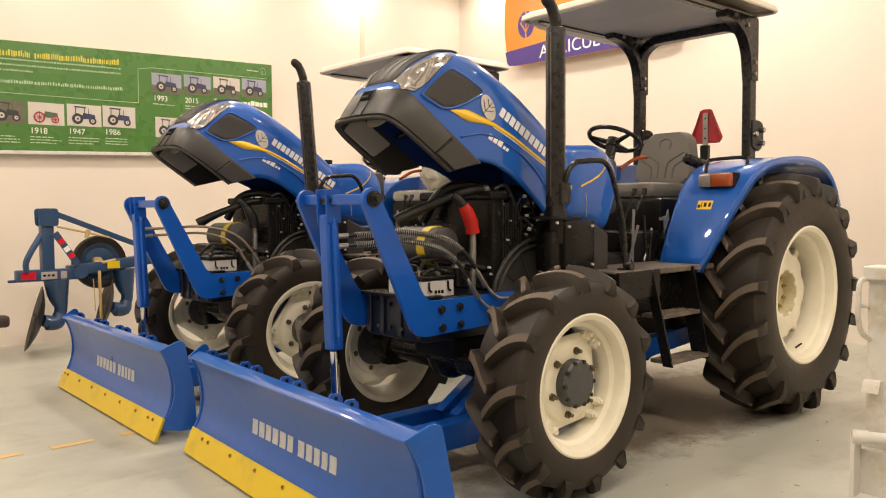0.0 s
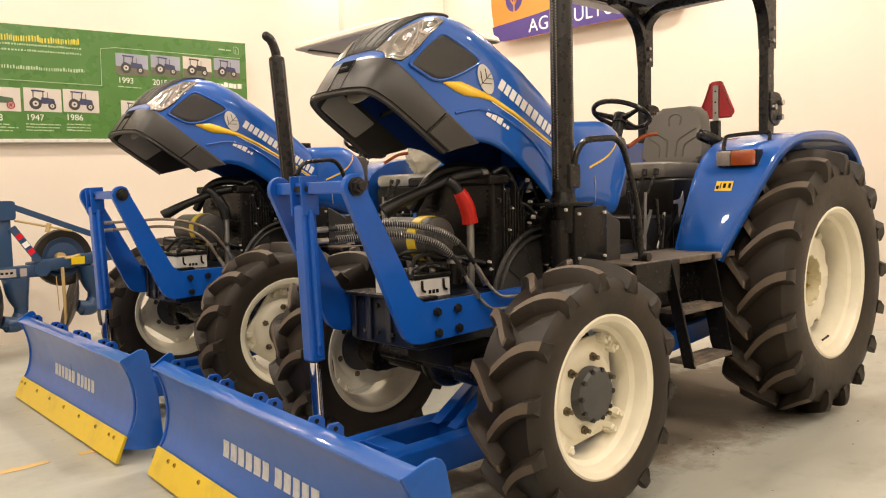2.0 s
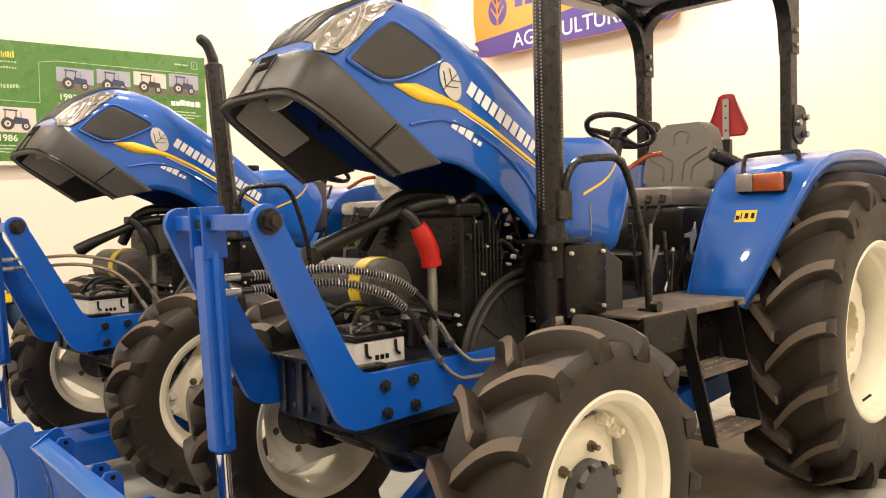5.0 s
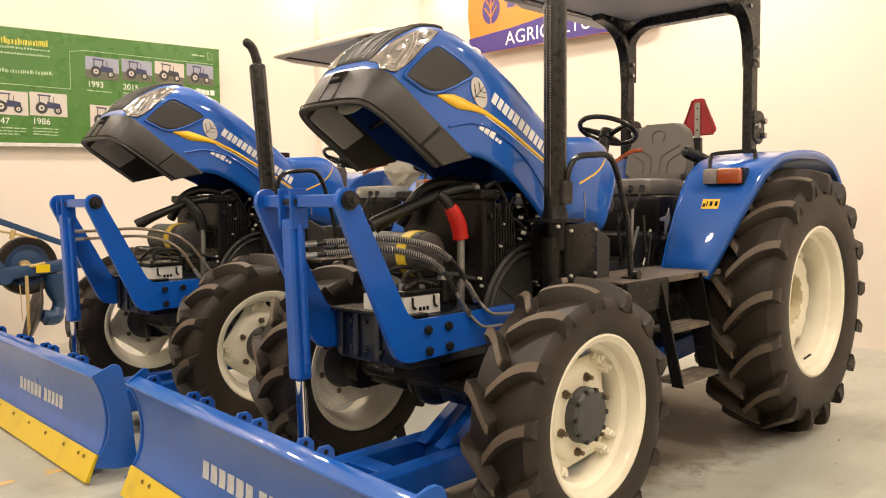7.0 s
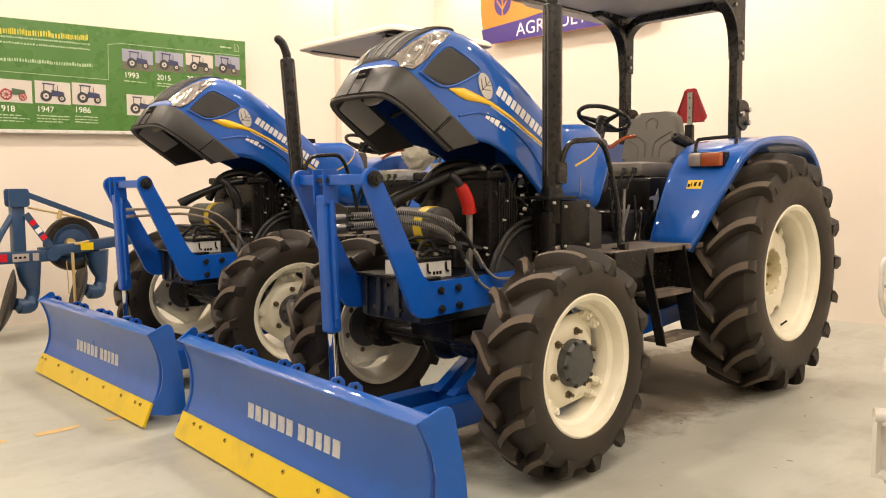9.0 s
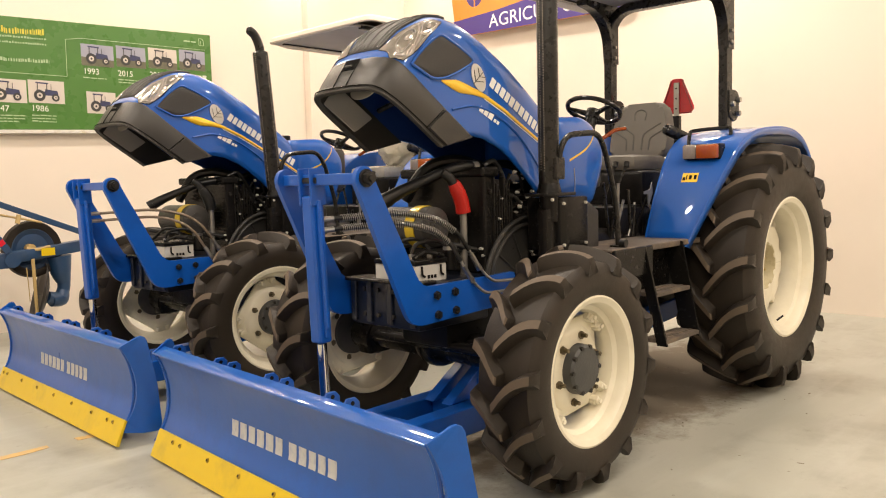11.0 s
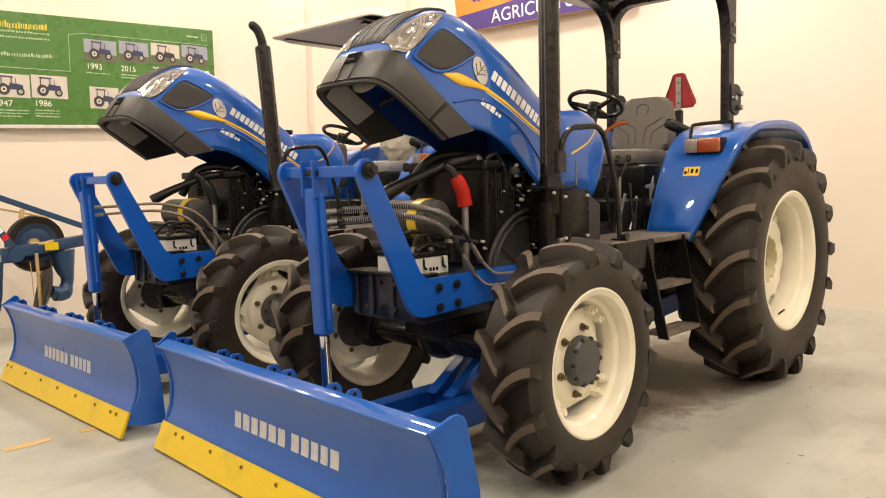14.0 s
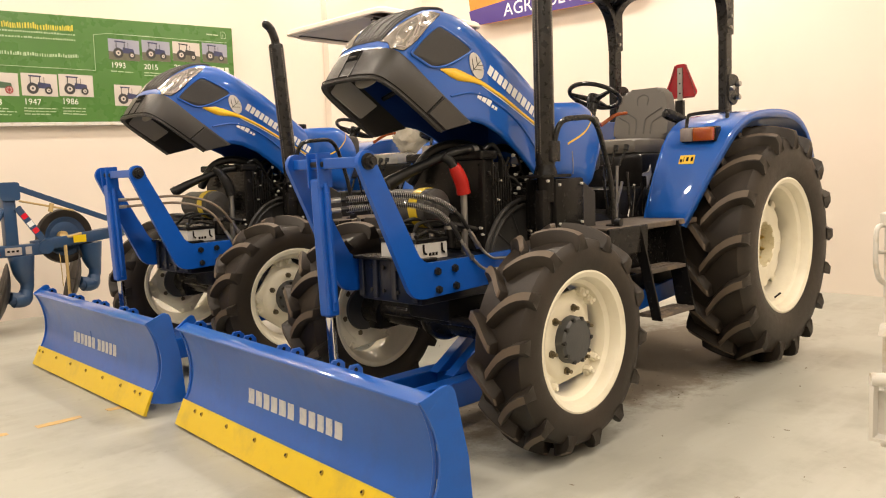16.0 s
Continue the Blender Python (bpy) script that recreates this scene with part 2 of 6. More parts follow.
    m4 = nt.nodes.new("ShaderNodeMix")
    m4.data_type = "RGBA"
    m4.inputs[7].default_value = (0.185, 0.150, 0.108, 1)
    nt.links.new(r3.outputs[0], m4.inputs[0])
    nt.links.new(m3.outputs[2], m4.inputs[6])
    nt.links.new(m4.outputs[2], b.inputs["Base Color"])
    # dry earth is dull, the bare screed has a sheen
    dull = nt.nodes.new("ShaderNodeMix")
    dull.inputs[3].default_value = 0.85
    nt.links.new(r3.outputs[0], dull.inputs[0])
    nt.links.new(b.inputs["Roughness"].links[0].from_socket, dull.inputs[2])
    nt.links.new(dull.outputs[0], b.inputs["Roughness"])
    return m


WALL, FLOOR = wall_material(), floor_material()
CEILING = material("ceiling_paint", (0.80, 0.77, 0.70), 0.8, vary=0.03)
GREEN = material("green_board_print", (0.066, 0.175, 0.034), 0.28, vary=0.04, scale=2, spec=0.4)
LINE = material("worn_orange_line", (0.60, 0.40, 0.15), 0.5, vary=0.15, scale=30, dirt=(0.40, 0.375, 0.32), dirt_amount=0.9, dirt_scale=11)
SIGN_ORANGE = material("sign_orange", (0.62, 0.235, 0.025), 0.3, vary=0.03)
SIGN_PURPLE = material("sign_purple", (0.055, 0.030, 0.21), 0.3, vary=0.05)

# ---------------------------------------------------------------- mesh helpers
ORG = Vector((0, 0, 0))


def part(name, bm, mat, parent=None, label="", smooth=False, kind=""):
    """Links a bmesh, drawn in world metres, as one mesh object under a thing whose base is ORG."""
    bmesh.ops.recalc_face_normals(bm, faces=bm.faces)
    me = bpy.data.meshes.new(name)
    if smooth:
        for f in bm.faces:
            f.smooth = True
        for e in bm.edges:
            if len(e.link_faces) == 2 and e.calc_face_angle(0) > 0.6:
                e.smooth = False
    if parent is not None:
        bm.transform(Matrix.Translation(-ORG))
    bm.to_mesh(me)
    bm.free()
    me.materials.append(mat)
    ob = new(name, me)
    if parent is not None:
        ob.parent = parent
    return tagged(ob, label, kind=kind)


def thing(name, origin, label, category, group=""):
    """An Empty at a thing's base; what is built next goes under it."""
    global ORG
    ORG = Vector(origin)
    ob = new(name)
    ob.empty_display_size = 0.2
    ob.location = ORG
    return tagged(ob, label, category, group)


def B():
    return bmesh.new()


def box(bm, x0, x1, y0, y1, z0, z1, bevel=0.0, m=None):
    mat = Matrix.Translation(((x0 + x1) / 2, (y0 + y1) / 2, (z0 + z1) / 2)) @ Matrix.Diagonal((x1 - x0, y1 - y0, z1 - z0, 1))
    r = bmesh.ops.create_cube(bm, size=1, matrix=(m @ mat) if m else mat)
    if bevel:
        edges = list({e for v in r["verts"] for e in v.link_edges})
        bmesh.ops.bevel(bm, geom=edges, offset=bevel, segments=2, affect="EDGES", profile=0.5)
    return bm


def rod(bm, p0, p1, r0, r1=None, seg=16, bevel=0.0):
    p0, p1 = Vector(p0), Vector(p1)
    d = p1 - p0
    m = Matrix.Translation((p0 + p1) / 2) @ d.to_track_quat("Z", "Y").to_matrix().to_4x4()
    r = bmesh.ops.create_cone(bm, cap_ends=True, segments=seg, radius1=r0, radius2=r0 if r1 is None else r1, depth=d.length, matrix=m)
    if bevel:
        es = list({e for v in r["verts"] for e in v.link_edges if any(len(f.verts) > 4 for f in e.link_faces)})
        bmesh.ops.bevel(bm, geom=es, offset=bevel, segments=2, affect="EDGES", profile=0.5)
    return bm


def smooth_path(pts, n=8):
    """A Catmull-Rom curve through the points."""
    p = [Vector(q) for q in pts]
    p = [2 * p[0] - p[1]] + p + [2 * p[-1] - p[-2]]
    out = []
    for i in range(1, len(p) - 2):
        for k in range(n):
            t = k / n
            a, b, c, d = p[i - 1 : i + 3]
            out.append(0.5 * (2 * b + (c - a) * t + (2 * a - 5 * b + 4 * c - d) * t * t + (3 * b - a - 3 * c + d) * t**3))
    return out + [p[-2]]


def tube(bm, pts, r, seg=10, n=8, curve=True):
    path = smooth_path(pts, n) if curve else [Vector(q) for q in pts]
    radii = r if isinstance(r, (list, tuple)) else [r] * len(path)
    if len(radii) != len(path):
        radii = [float(q) for q in np.interp(np.linspace(0, 1, len(path)), np.linspace(0, 1, len(radii)), radii)]
    up = Vector((0, 0, 1))
    rings = []
    side = None
    for i, p in enumerate(path):
        d = (path[min(i + 1, len(path) - 1)] - path[max(i - 1, 0)]).normalized()
        if side is None:
            side = d.cross(up if abs(d.z) < 0.9 else Vector((1, 0, 0))).normalized()
        side = (side - d * side.dot(d)).normalized()
        oth = d.cross(side)
        rings.append([bm.verts.new(p + radii[i] * (math.cos(a) * side + math.sin(a) * oth)) for a in [2 * math.pi * k / seg for k in range(seg)]])
    for a, b in zip(rings, rings[1:]):
        for k in range(seg):
            bm.faces.new((a[k], a[(k + 1) % seg], b[(k + 1) % seg], b[k]))
    bm.faces.new(rings[0][::-1])
    bm.faces.new(rings[-1])
    return bm


def plate(bm, pts, axis, lo, hi, bevel=0.0):
    """A flat outline drawn in the two other axes (in order), extruded along axis from lo to hi."""
    def place(a, b, c):
        return {"x": (c, a, b), "y": (a, c, b), "z": (a, b, c)}[axis]
    v0 = [bm.verts.new(place(a, b, lo)) for a, b in pts]
    v1 = [bm.verts.new(place(a, b, hi)) for a, b in pts]
    n = len(pts)
    f0, f1 = bm.faces.new(v0[::-1]), bm.faces.new(v1)
    for i in range(n):
        bm.faces.new((v0[i], v0[(i + 1) % n], v1[(i + 1) % n], v1[i]))
    if bevel:
        es = list({e for f in (f0, f1) for e in f.edges})
        bmesh.ops.bevel(bm, geom=es, offset=bevel, segments=1, affect="EDGES")
    return bm


def rounded(pts, r, n=5):
    """A polygon whose corners are rounded; r: one radius, or one a corner."""
    out = []
    for i, p in enumerate(pts):
        ri = r[i] if isinstance(r, (list, tuple)) else r
        p, a, b = Vector(p), Vector(pts[i - 1]), Vector(pts[(i + 1) % len(pts)])
        if ri <= 0:
            out.append(tuple(p))
            continue
        da, db = (a - p), (b - p)
        k = min(ri, da.length * 0.49, db.length * 0.49)
        s, e = p + da.normalized() * k, p + db.normalized() * k
        for j in range(n + 1):
            t = j / n
            out.append(tuple((1 - t) ** 2 * s + 2 * t * (1 - t) * p + t * t * e))
    return out


def lathe(bm, profile, centre, axis="y", seg=48):
    """Turns a profile of (along, radius) about an axis through centre."""
    c = Vector(centre)
    rings = []
    for along, r in profile:
        ring = []
        for k in range(seg):
            a = 2 * math.pi * k / seg
            p = {"y": (r * math.cos(a), along, r * math.sin(a)), "z": (r * math.cos(a), r * math.sin(a), along), "x": (along, r * math.cos(a), r * math.sin(a))}[axis]
            ring.append(bm.verts.new(c + Vector(p)))
        rings.append(ring)
    for a, b in zip(rings, rings[1:]):
        for k in range(seg):
            bm.faces.new((a[k], a[(k + 1) % seg], b[(k + 1) % seg], b[k]))
    return rings


def sheet(bm, grid):
    """Faces over a grid of points."""
    v = [[bm.verts.new(p) for p in row] for row in grid]
    for i in range(len(v) - 1):
        for j in range(len(v[0]) - 1):
            bm.faces.new((v[i][j], v[i + 1][j], v[i + 1][j + 1], v[i][j + 1]))
    return bm


def solid(ob, t, offset=-1.0):
    md = ob.modifiers.new("thickness", "SOLIDIFY")
    md.thickness, md.offset = t, offset
    return ob


def shared(ob, name, parent, shift):
    """A further piece on ob's mesh, moved by shift."""
    o = new(name, ob.data)
    o.parent = parent
    o.location = ob.location + Vector(shift)
    return o


# ---------------------------------------------------------------- the room
def slab(name, label, mat, x0, x1, y0, y1, z0, z1, bevel=0.0):
    return tagged(part(name, box(B(), x0, x1, y0, y1, z0, z1, bevel), mat), label, name.split("_")[0], kind="structure")


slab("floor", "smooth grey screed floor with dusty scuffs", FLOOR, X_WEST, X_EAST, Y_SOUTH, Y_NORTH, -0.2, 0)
slab("wall_north", "cream painted wall behind the green board", WALL, X_WEST - 0.2, X_EAST + 0.2, Y_NORTH, Y_NORTH + 0.2, -0.2, CEIL)
slab("wall_east", "cream painted wall with the oval sign", WALL, X_EAST, X_EAST + 0.2, Y_SOUTH - 0.2, Y_NORTH, -0.2, CEIL)
slab("wall_south", "cream painted plain wall", WALL, X_WEST - 0.2, X_EAST, Y_SOUTH - 0.2, Y_SOUTH, -0.2, CEIL)
slab("wall_west", "cream painted plain wall", WALL, X_WEST - 0.2, X_WEST, Y_SOUTH, Y_NORTH, -0.2, CEIL)
slab("ceiling", "pale painted flat ceiling", CEILING, X_WEST - 0.2, X_EAST + 0.2, Y_SOUTH - 0.2, Y_NORTH + 0.2, CEIL, CEIL + 0.2)
slab("wall_pilaster", "cream painted shallow pilaster in the corner", WALL, 6.22, X_EAST, Y_NORTH - 0.11, Y_NORTH + 0.003, 0, CEIL)

LAMP_GLOW = bpy.data.materials.new("lamp_glow")
LAMP_GLOW.use_nodes = True
LAMP_GLOW.node_tree.nodes["Principled BSDF"].inputs["Emission Color"].default_value = (1, 0.87, 0.69, 1)
LAMP_GLOW.node_tree.nodes["Principled BSDF"].inputs["Emission Strength"].default_value = 6
for lx, ly in LAMPS + WASH:
    rr = 0.19 if (lx, ly) in LAMPS else 0.1
    d = thing("ceiling_downlight", (lx, ly, CEIL), "round white recessed ceiling downlight, lit", "ceiling light", "ceiling downlights")
    bm = B()
    lathe(bm, [(-0.001, rr), (-0.014, rr), (-0.018, rr + 0.015), (-0.016, rr + 0.03), (-0.001, rr + 0.035), (-0.001, rr)], ORG, "z", 32)
    part("ring", bm, WHITE, d, smooth=True)
    part("diffuser", rod(B(), ORG - Vector((0, 0, 0.012)), ORG - Vector((0, 0, 0.002)), rr - 0.004, seg=32), LAMP_GLOW, d)

# worn line on the floor
bm = B()
rnd = random.Random(3)
xx = -3.5
while xx < 1.93:
    ln = rnd.uniform(0.12, 0.38)
    y0 = 4.655 + rnd.uniform(-0.006, 0.006)
    w0, w1 = rnd.uniform(0.022, 0.038), rnd.uniform(0.020, 0.036)
    plate(bm, [(xx, y0 - w0), (xx + ln * 0.5, y0 - w1), (xx + ln, y0 - w0 * 0.7), (xx + ln * 1.02, y0 + w1 * 0.8), (xx + ln * 0.4, y0 + w0), (xx, y0 + w1)], "z", 0.0005, 0.0022)
    xx += ln + rnd.uniform(0.04, 0.16)
tagged(part("floor_marking", bm, LINE), "worn orange painted line on the grey floor", "floor marking", kind="structure")

# crumbs of dried earth under the tractors and a few stains
bm = B()
rnd = random.Random(8)
for k in range(320):
    bx, by = rnd.choice(((3.75, 2.75), (4.35, 2.75), (3.9, 4.6), (3.2, 3.0), (4.6, 3.1)))
    x, y, r = rnd.gauss(bx, 0.30), rnd.gauss(by, 0.26), rnd.uniform(0.001, 0.0042)
    bmesh.ops.create_icosphere(bm, subdivisions=1, radius=r, matrix=pose(x, y, r * 0.35, 0, 0, rnd.uniform(0, 360)) @ Matrix.Diagonal((1.4, 1, 0.7, 1)))
for k in range(34):
    x, y, r = rnd.uniform(1.6, 5.2), rnd.uniform(0.6, 2.15), rnd.uniform(0.004, 0.010)
    bmesh.ops.create_icosphere(bm, subdivisions=1, radius=r, matrix=pose(x, y, 0.0008, 0, 0, rnd.uniform(0, 360)) @ Matrix.Diagonal((1.9, 0.7, 0.12, 1)))
for v in bm.verts:
    v.co.z = max(v.co.z, 0.0002)
tagged(part("earth_crumbs", bm, material("dried_earth", (0.20, 0.165, 0.12), 0.9, vary=0.3, scale=30)), "crumbs of dried brown earth on the floor", "dirt", kind="stuff")
# ---------------------------------------------------------------- tractor
XF, YC, YR = 2.895, 3.015, 3.06   # front axle, middle plane at the engine and at the seat
XR = 4.985                    # rear axle
HA = radians(34)


def interp(x, table):
    return float(np.interp(x, [a for a, _ in table], [b for _, b in table]))


YH = 3.012                    # middle of the hood
HW = [(-0.05, 0.14), (-0.03, 0.172), (0.0, 0.192), (0.05, 0.208), (0.12, 0.217), (0.25, 0.222), (0.4, 0.224), (1.25, 0.232)]
HTOP = [(-0.05, 0.13), (-0.045, 0.185), (-0.03, 0.25), (-0.01, 0.315), (0.02, 0.37), (0.06, 0.428), (0.1, 0.472), (0.15, 0.515), (0.25, 0.567), (0.4, 0.60), (0.6, 0.612), (0.9, 0.606), (1.25, 0.59)]
HLOW = [(-0.05, 0.07), (0.44, 0.07), (0.50, 0.125), (0.53, 0.15), (0.61, 0.188), (0.74, 0.214), (0.9, 0.208), (1.04, 0.19), (1.25, 0.15)]


def hood_at(s, v, h):
    """A place on the raised hood: s back from the nose, v across, h up from the bumper's lower edge when shut."""
    if s < 0.1:   # the nose is blunt
        s = 0.1 - (0.1 - s) * 0.79
    return Vector((2.31 + s * math.cos(HA) + h * math.sin(HA), YH + v, 1.65 - s * math.sin(HA) + h * math.cos(HA)))


def hood_round(s):
    low, top = interp(s, HLOW), interp(s, HTOP)
    return interp(s, HW), low, low + (top - low) * interp(s, [(0.0, 0.5), (0.3, 0.58), (1.2, 0.62)]), top


def hood_point(s, a, off=0.0, scale=1.0):
    """a from 0 (near lower edge) over the crown at 0.5 to 1 (far lower edge)."""
    w, low, sh, top = hood_round(s)
    side = -1 if a < 0.5 else 1
    u = a * 2 if a < 0.5 else (1 - a) * 2
    if u < 0.35:
        v, h, nv, nh = w, low + (sh - low) * u / 0.35, 1, 0
    else:
        q = (u - 0.35) / 0.65 * math.pi / 2
        c, s2 = math.cos(q) ** (2 / 3.4), math.sin(q) ** (2 / 3.4)
        v, h, nv, nh = w * c, sh + (top - sh) * s2, math.cos(q), math.sin(q)
    return hood_at(s, side * (v + off * nv), h + off * nh)


def hood_side(s, h, off, sign):
    w, low, sh, top = hood_round(s)
    v = w
    if h > sh:
        v = w * max(0.0, 1 - ((h - sh) / (top - sh)) ** 3.4) ** (1 / 3.4)
    return hood_at(s, sign * (v + off), h)


def side_ribbon(rows, off, sign, n=24, m=3):
    """A thin decal that follows the hood's side: rows of s, lower h, upper h."""
    bm = B()
    ss = np.linspace(rows[0][0], rows[-1][0], n)
    sheet(bm, [[hood_side(s, np.interp(s, [r[0] for r in rows], [r[1] for r in rows]) * (1 - k / m) + np.interp(s, [r[0] for r in rows], [r[2] for r in rows]) * k / m, off, sign) for k in range(m + 1)] for s in ss])
    return bm


def build_hood(t):
    bm = B()
    ss = [-0.05, -0.045, -0.04, -0.03, -0.02, -0.01, 0.0, 0.01, 0.02, 0.035, 0.05, 0.07, 0.09, 0.12, 0.15, 0.19, 0.23, 0.29, 0.35, 0.4, 0.44, 0.47, 0.5, 0.53, 0.56, 0.6, 0.65, 0.72, 0.8, 0.9, 1.0, 1.08, 1.16]
    aa = list(np.linspace(0, 1, 49))
    sheet(bm, [[hood_point(s, a) for a in aa] for s in ss])
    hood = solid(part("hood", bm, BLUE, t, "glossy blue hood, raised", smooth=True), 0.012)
    # inner faces take the darker blue with the shade in its colour
    hood.data.materials.append(SHADED_BLUE)
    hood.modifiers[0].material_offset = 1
    # bumper band
    plan = [(0.45, -0.230), (0.30, -0.229), (0.18, -0.226), (0.09, -0.220), (0.045, -0.213), (0.005, -0.202), (-0.026, -0.183), (-0.046, -0.152), (-0.056, -0.085), (-0.058, 0.0)]
    plan = plan + [(s, -v) for s, v in plan[-2::-1]]
    sec = [(0.0, -0.012), (0.006, -0.010), (0.009, 0.0), (0.012, 0.06), (0.009, 0.128), (0.0, 0.14), (-0.02, 0.138), (-0.02, -0.008)]
    grid = []
    for i, (s, v) in enumerate(plan):
        a, b = Vector(plan[max(i - 1, 0)]), Vector(plan[min(i + 1, len(plan) - 1)])
        d = (b - a).normalized()
        nrm = Vector((-d.y, d.x)) * (-1)
        if nrm.dot(Vector((s - 0.3, v))) < 0:
            nrm = -nrm
        row = []
        for o, h in sec + sec[:1]:
            h += max(0.0, h - 0.05) * 0.17 * min(1.0, max(0.0, (0.20 - s) / 0.20))
            shear = (h - 0.06) * 0.95 * max(0, s / 0.45) if s > 0 else 0
            back = h * 0.12 if s < 0.1 else 0
            row.append(hood_at(s + nrm.x * o + shear + back * 0.3, v + nrm.y * o, h))
        grid.append(row)
    bm = B()
    sheet(bm, grid)
    bmesh.ops.remove_doubles(bm, verts=bm.verts, dist=0.0004)
    bmesh.ops.holes_fill(bm, edges=[e for e in bm.edges if e.is_boundary], sides=20)
    part("bumper", bm, GREY_PLASTIC, hood, "charcoal plastic nose band", smooth=True)
    # moulded pad and front slot on the band
    for sg in (-1, 1):
        bm = B()
        pts = [(0.270, 0.002), (0.394, 0.002), (0.492, 0.122), (0.314, 0.122)]
        o = 0.2415 * sg
        fr = [bm.verts.new(hood_at(s, o, h)) for s, h in pts] + [bm.verts.new(hood_at(s, o + 0.010 * sg, h * 0.94 + 0.004)) for s, h in pts]
        bm.faces.new(fr[4:])
        for i in range(4):
            bm.faces.new((fr[i], fr[(i + 1) % 4], fr[4 + (i + 1) % 4], fr[4 + i]))
        part("bumper_pad", bm, GREY_PLASTIC, hood)
    # no opening is cut: a solid block carries the slot's shade as black
    bm = B()
    v8 = [hood_at(-0.0705, v, h) for v in (-0.029, 0.049) for h in (0.092, 0.143)] + [hood_at(-0.04, v, h) for v in (-0.029, 0.049) for h in (0.092, 0.143)]
    v8 = [bm.verts.new(p) for p in v8]
    for f in ((0, 1, 3, 2), (4, 5, 7, 6), (0, 1, 5, 4), (2, 3, 7, 6), (0, 2, 6, 4), (1, 3, 7, 5)):
        bm.faces.new([v8[i] for i in f])
    slot = part("latch_slot", bm, SLOT_SHADE, hood, "latch slot as a solid block, its inner shade painted black")
    bm = B()
    tube(bm, [hood_at(-0.073, v, 0.108) for v in (-0.012, 0.01, 0.032)], 0.005, 6, 2)
    part("latch", bm, GREY_PLASTIC, slot, smooth=True)
    # joints of the centre piece and the rolled lower lip
    for v in (-0.030, 0.050):
        bm = B()
        tube(bm, [hood_at(-0.0705 + 0.0015 * k, v, h) for k, h in enumerate((0.0, 0.04, 0.09, 0.146))], 0.0030, 5, 2)
        part("joint", bm, BLACK, hood)
    bm = B()
    tube(bm, [hood_at(s - (0.006 if s < 0.02 else 0.148 * s), v * 1.022, -0.010) for s, v in plan], 0.0058, 8, 3)
    part("lower_lip", bm, GREY_PLASTIC, hood, smooth=True)
    bm = B()
    tube(bm, [hood_at(s - (0.0125 if s < 0.02 else 0.138 * s), v * 1.045, 0.003) for s, v in plan], 0.0026, 6, 3)
    part("joint", bm, BLACK, hood, smooth=True)
    for sg in (-1, 1):
        bm = B()
        tube(bm, [hood_at(a, sg * 0.2405, b) for a, b in ((0.262, 0.0), (0.306, 0.121))], 0.003, 5, 1, False)
        part("joint", bm, BLACK, hood)
    bm = B()
    plate(bm, [(0.085 * math.cos(q), -0.064 * math.sin(q)) for q in np.linspace(0, math.pi, 15)], "x", 0.0, 0.004)
    for v in bm.verts:
        v.co = hood_at(0.03 + v.co.x, v.co.y - 0.04, v.co.z + 0.062)
    part("lamp_housing", bm, PAD, hood, "pale lamp housing inside the nose")

    def patch(name, s0, s1, a0, a1, off, mat, label="", n=14, m=14, round_r=0.0):
        g = [[hood_point(s0 + (s1 - s0) * i / n, a0 + (a1 - a0) * j / m, off) for j in range(m + 1)] for i in range(n + 1)]
        return solid(part(name, sheet(B(), g), mat, hood, label, smooth=True), 0.004, 0)

    patch("grille", -0.042, 0.19, 0.405, 0.595, 0.004, MESH_DARK, "dark centre grille with slats", 20, 20)
    for k in range(7):
        a = 0.413 + k * 0.029
        bm = B()
        tube(bm, [hood_point(s, a, 0.007) for s in np.linspace(-0.04, 0.185, 9)], 0.0048, 6, 3)
        part("grille_slat", bm, GREY_PLASTIC, hood, smooth=True)
    for sg in (0, 1):
        f = (lambda a: a) if sg == 0 else (lambda a: 1 - a)
        lo = [(-0.043, 0.360), (-0.040, 0.250), (-0.036, 0.195), (-0.028, 0.150), (0.0, 0.122), (0.028, 0.114), (0.06, 0.155), (0.085, 0.190), (0.12, 0.262), (0.137, 0.298)]
        hi = [(-0.043, 0.400), (-0.02, 0.378), (0.01, 0.360), (0.085, 0.336), (0.115, 0.320), (0.137, 0.304)]
        inside = lambda s, k: interp(s, lo) + (interp(s, hi) - interp(s, lo)) * k
        g = [[hood_point(s, f(inside(s, k)), 0.004) for k in np.linspace(0, 1, 17)] for s in [-0.043, -0.041, -0.039, -0.036, -0.032] + list(np.linspace(-0.026, 0.137, 24))]
        lamp = solid(part("headlamp", sheet(B(), g), HEADLAMP, hood, "clear faceted headlamp", smooth=True), 0.004, 0)

        def dish(s0, a0, rs, ra, off, mat, name):
            ring = [hood_point(s0 + rs * math.cos(q), f(a0 + ra * math.sin(q)), off) for q in np.linspace(0, 2 * math.pi, 29)[:-1]]
            mid = hood_point(s0, f(a0), off - 0.004)
            bm = B()
            vs, m0 = [bm.verts.new(p) for p in ring], bm.verts.new(mid)
            for q in range(28):
                bm.faces.new((vs[q], vs[(q + 1) % 28], m0))
            solid(part(name, bm, mat, lamp, smooth=True), 0.002, 0)
            bm = B()
            tube(bm, ring + ring[:1], 0.0022, 5, 1, False)
            part(name + "_rim", bm, CHROME, lamp, smooth=True)
        dish(0.000, 0.245, 0.027, 0.075, 0.0075, CHROME, "reflector")
        dish(0.000, 0.245, 0.009, 0.024, 0.0095, LENS, "bulb")
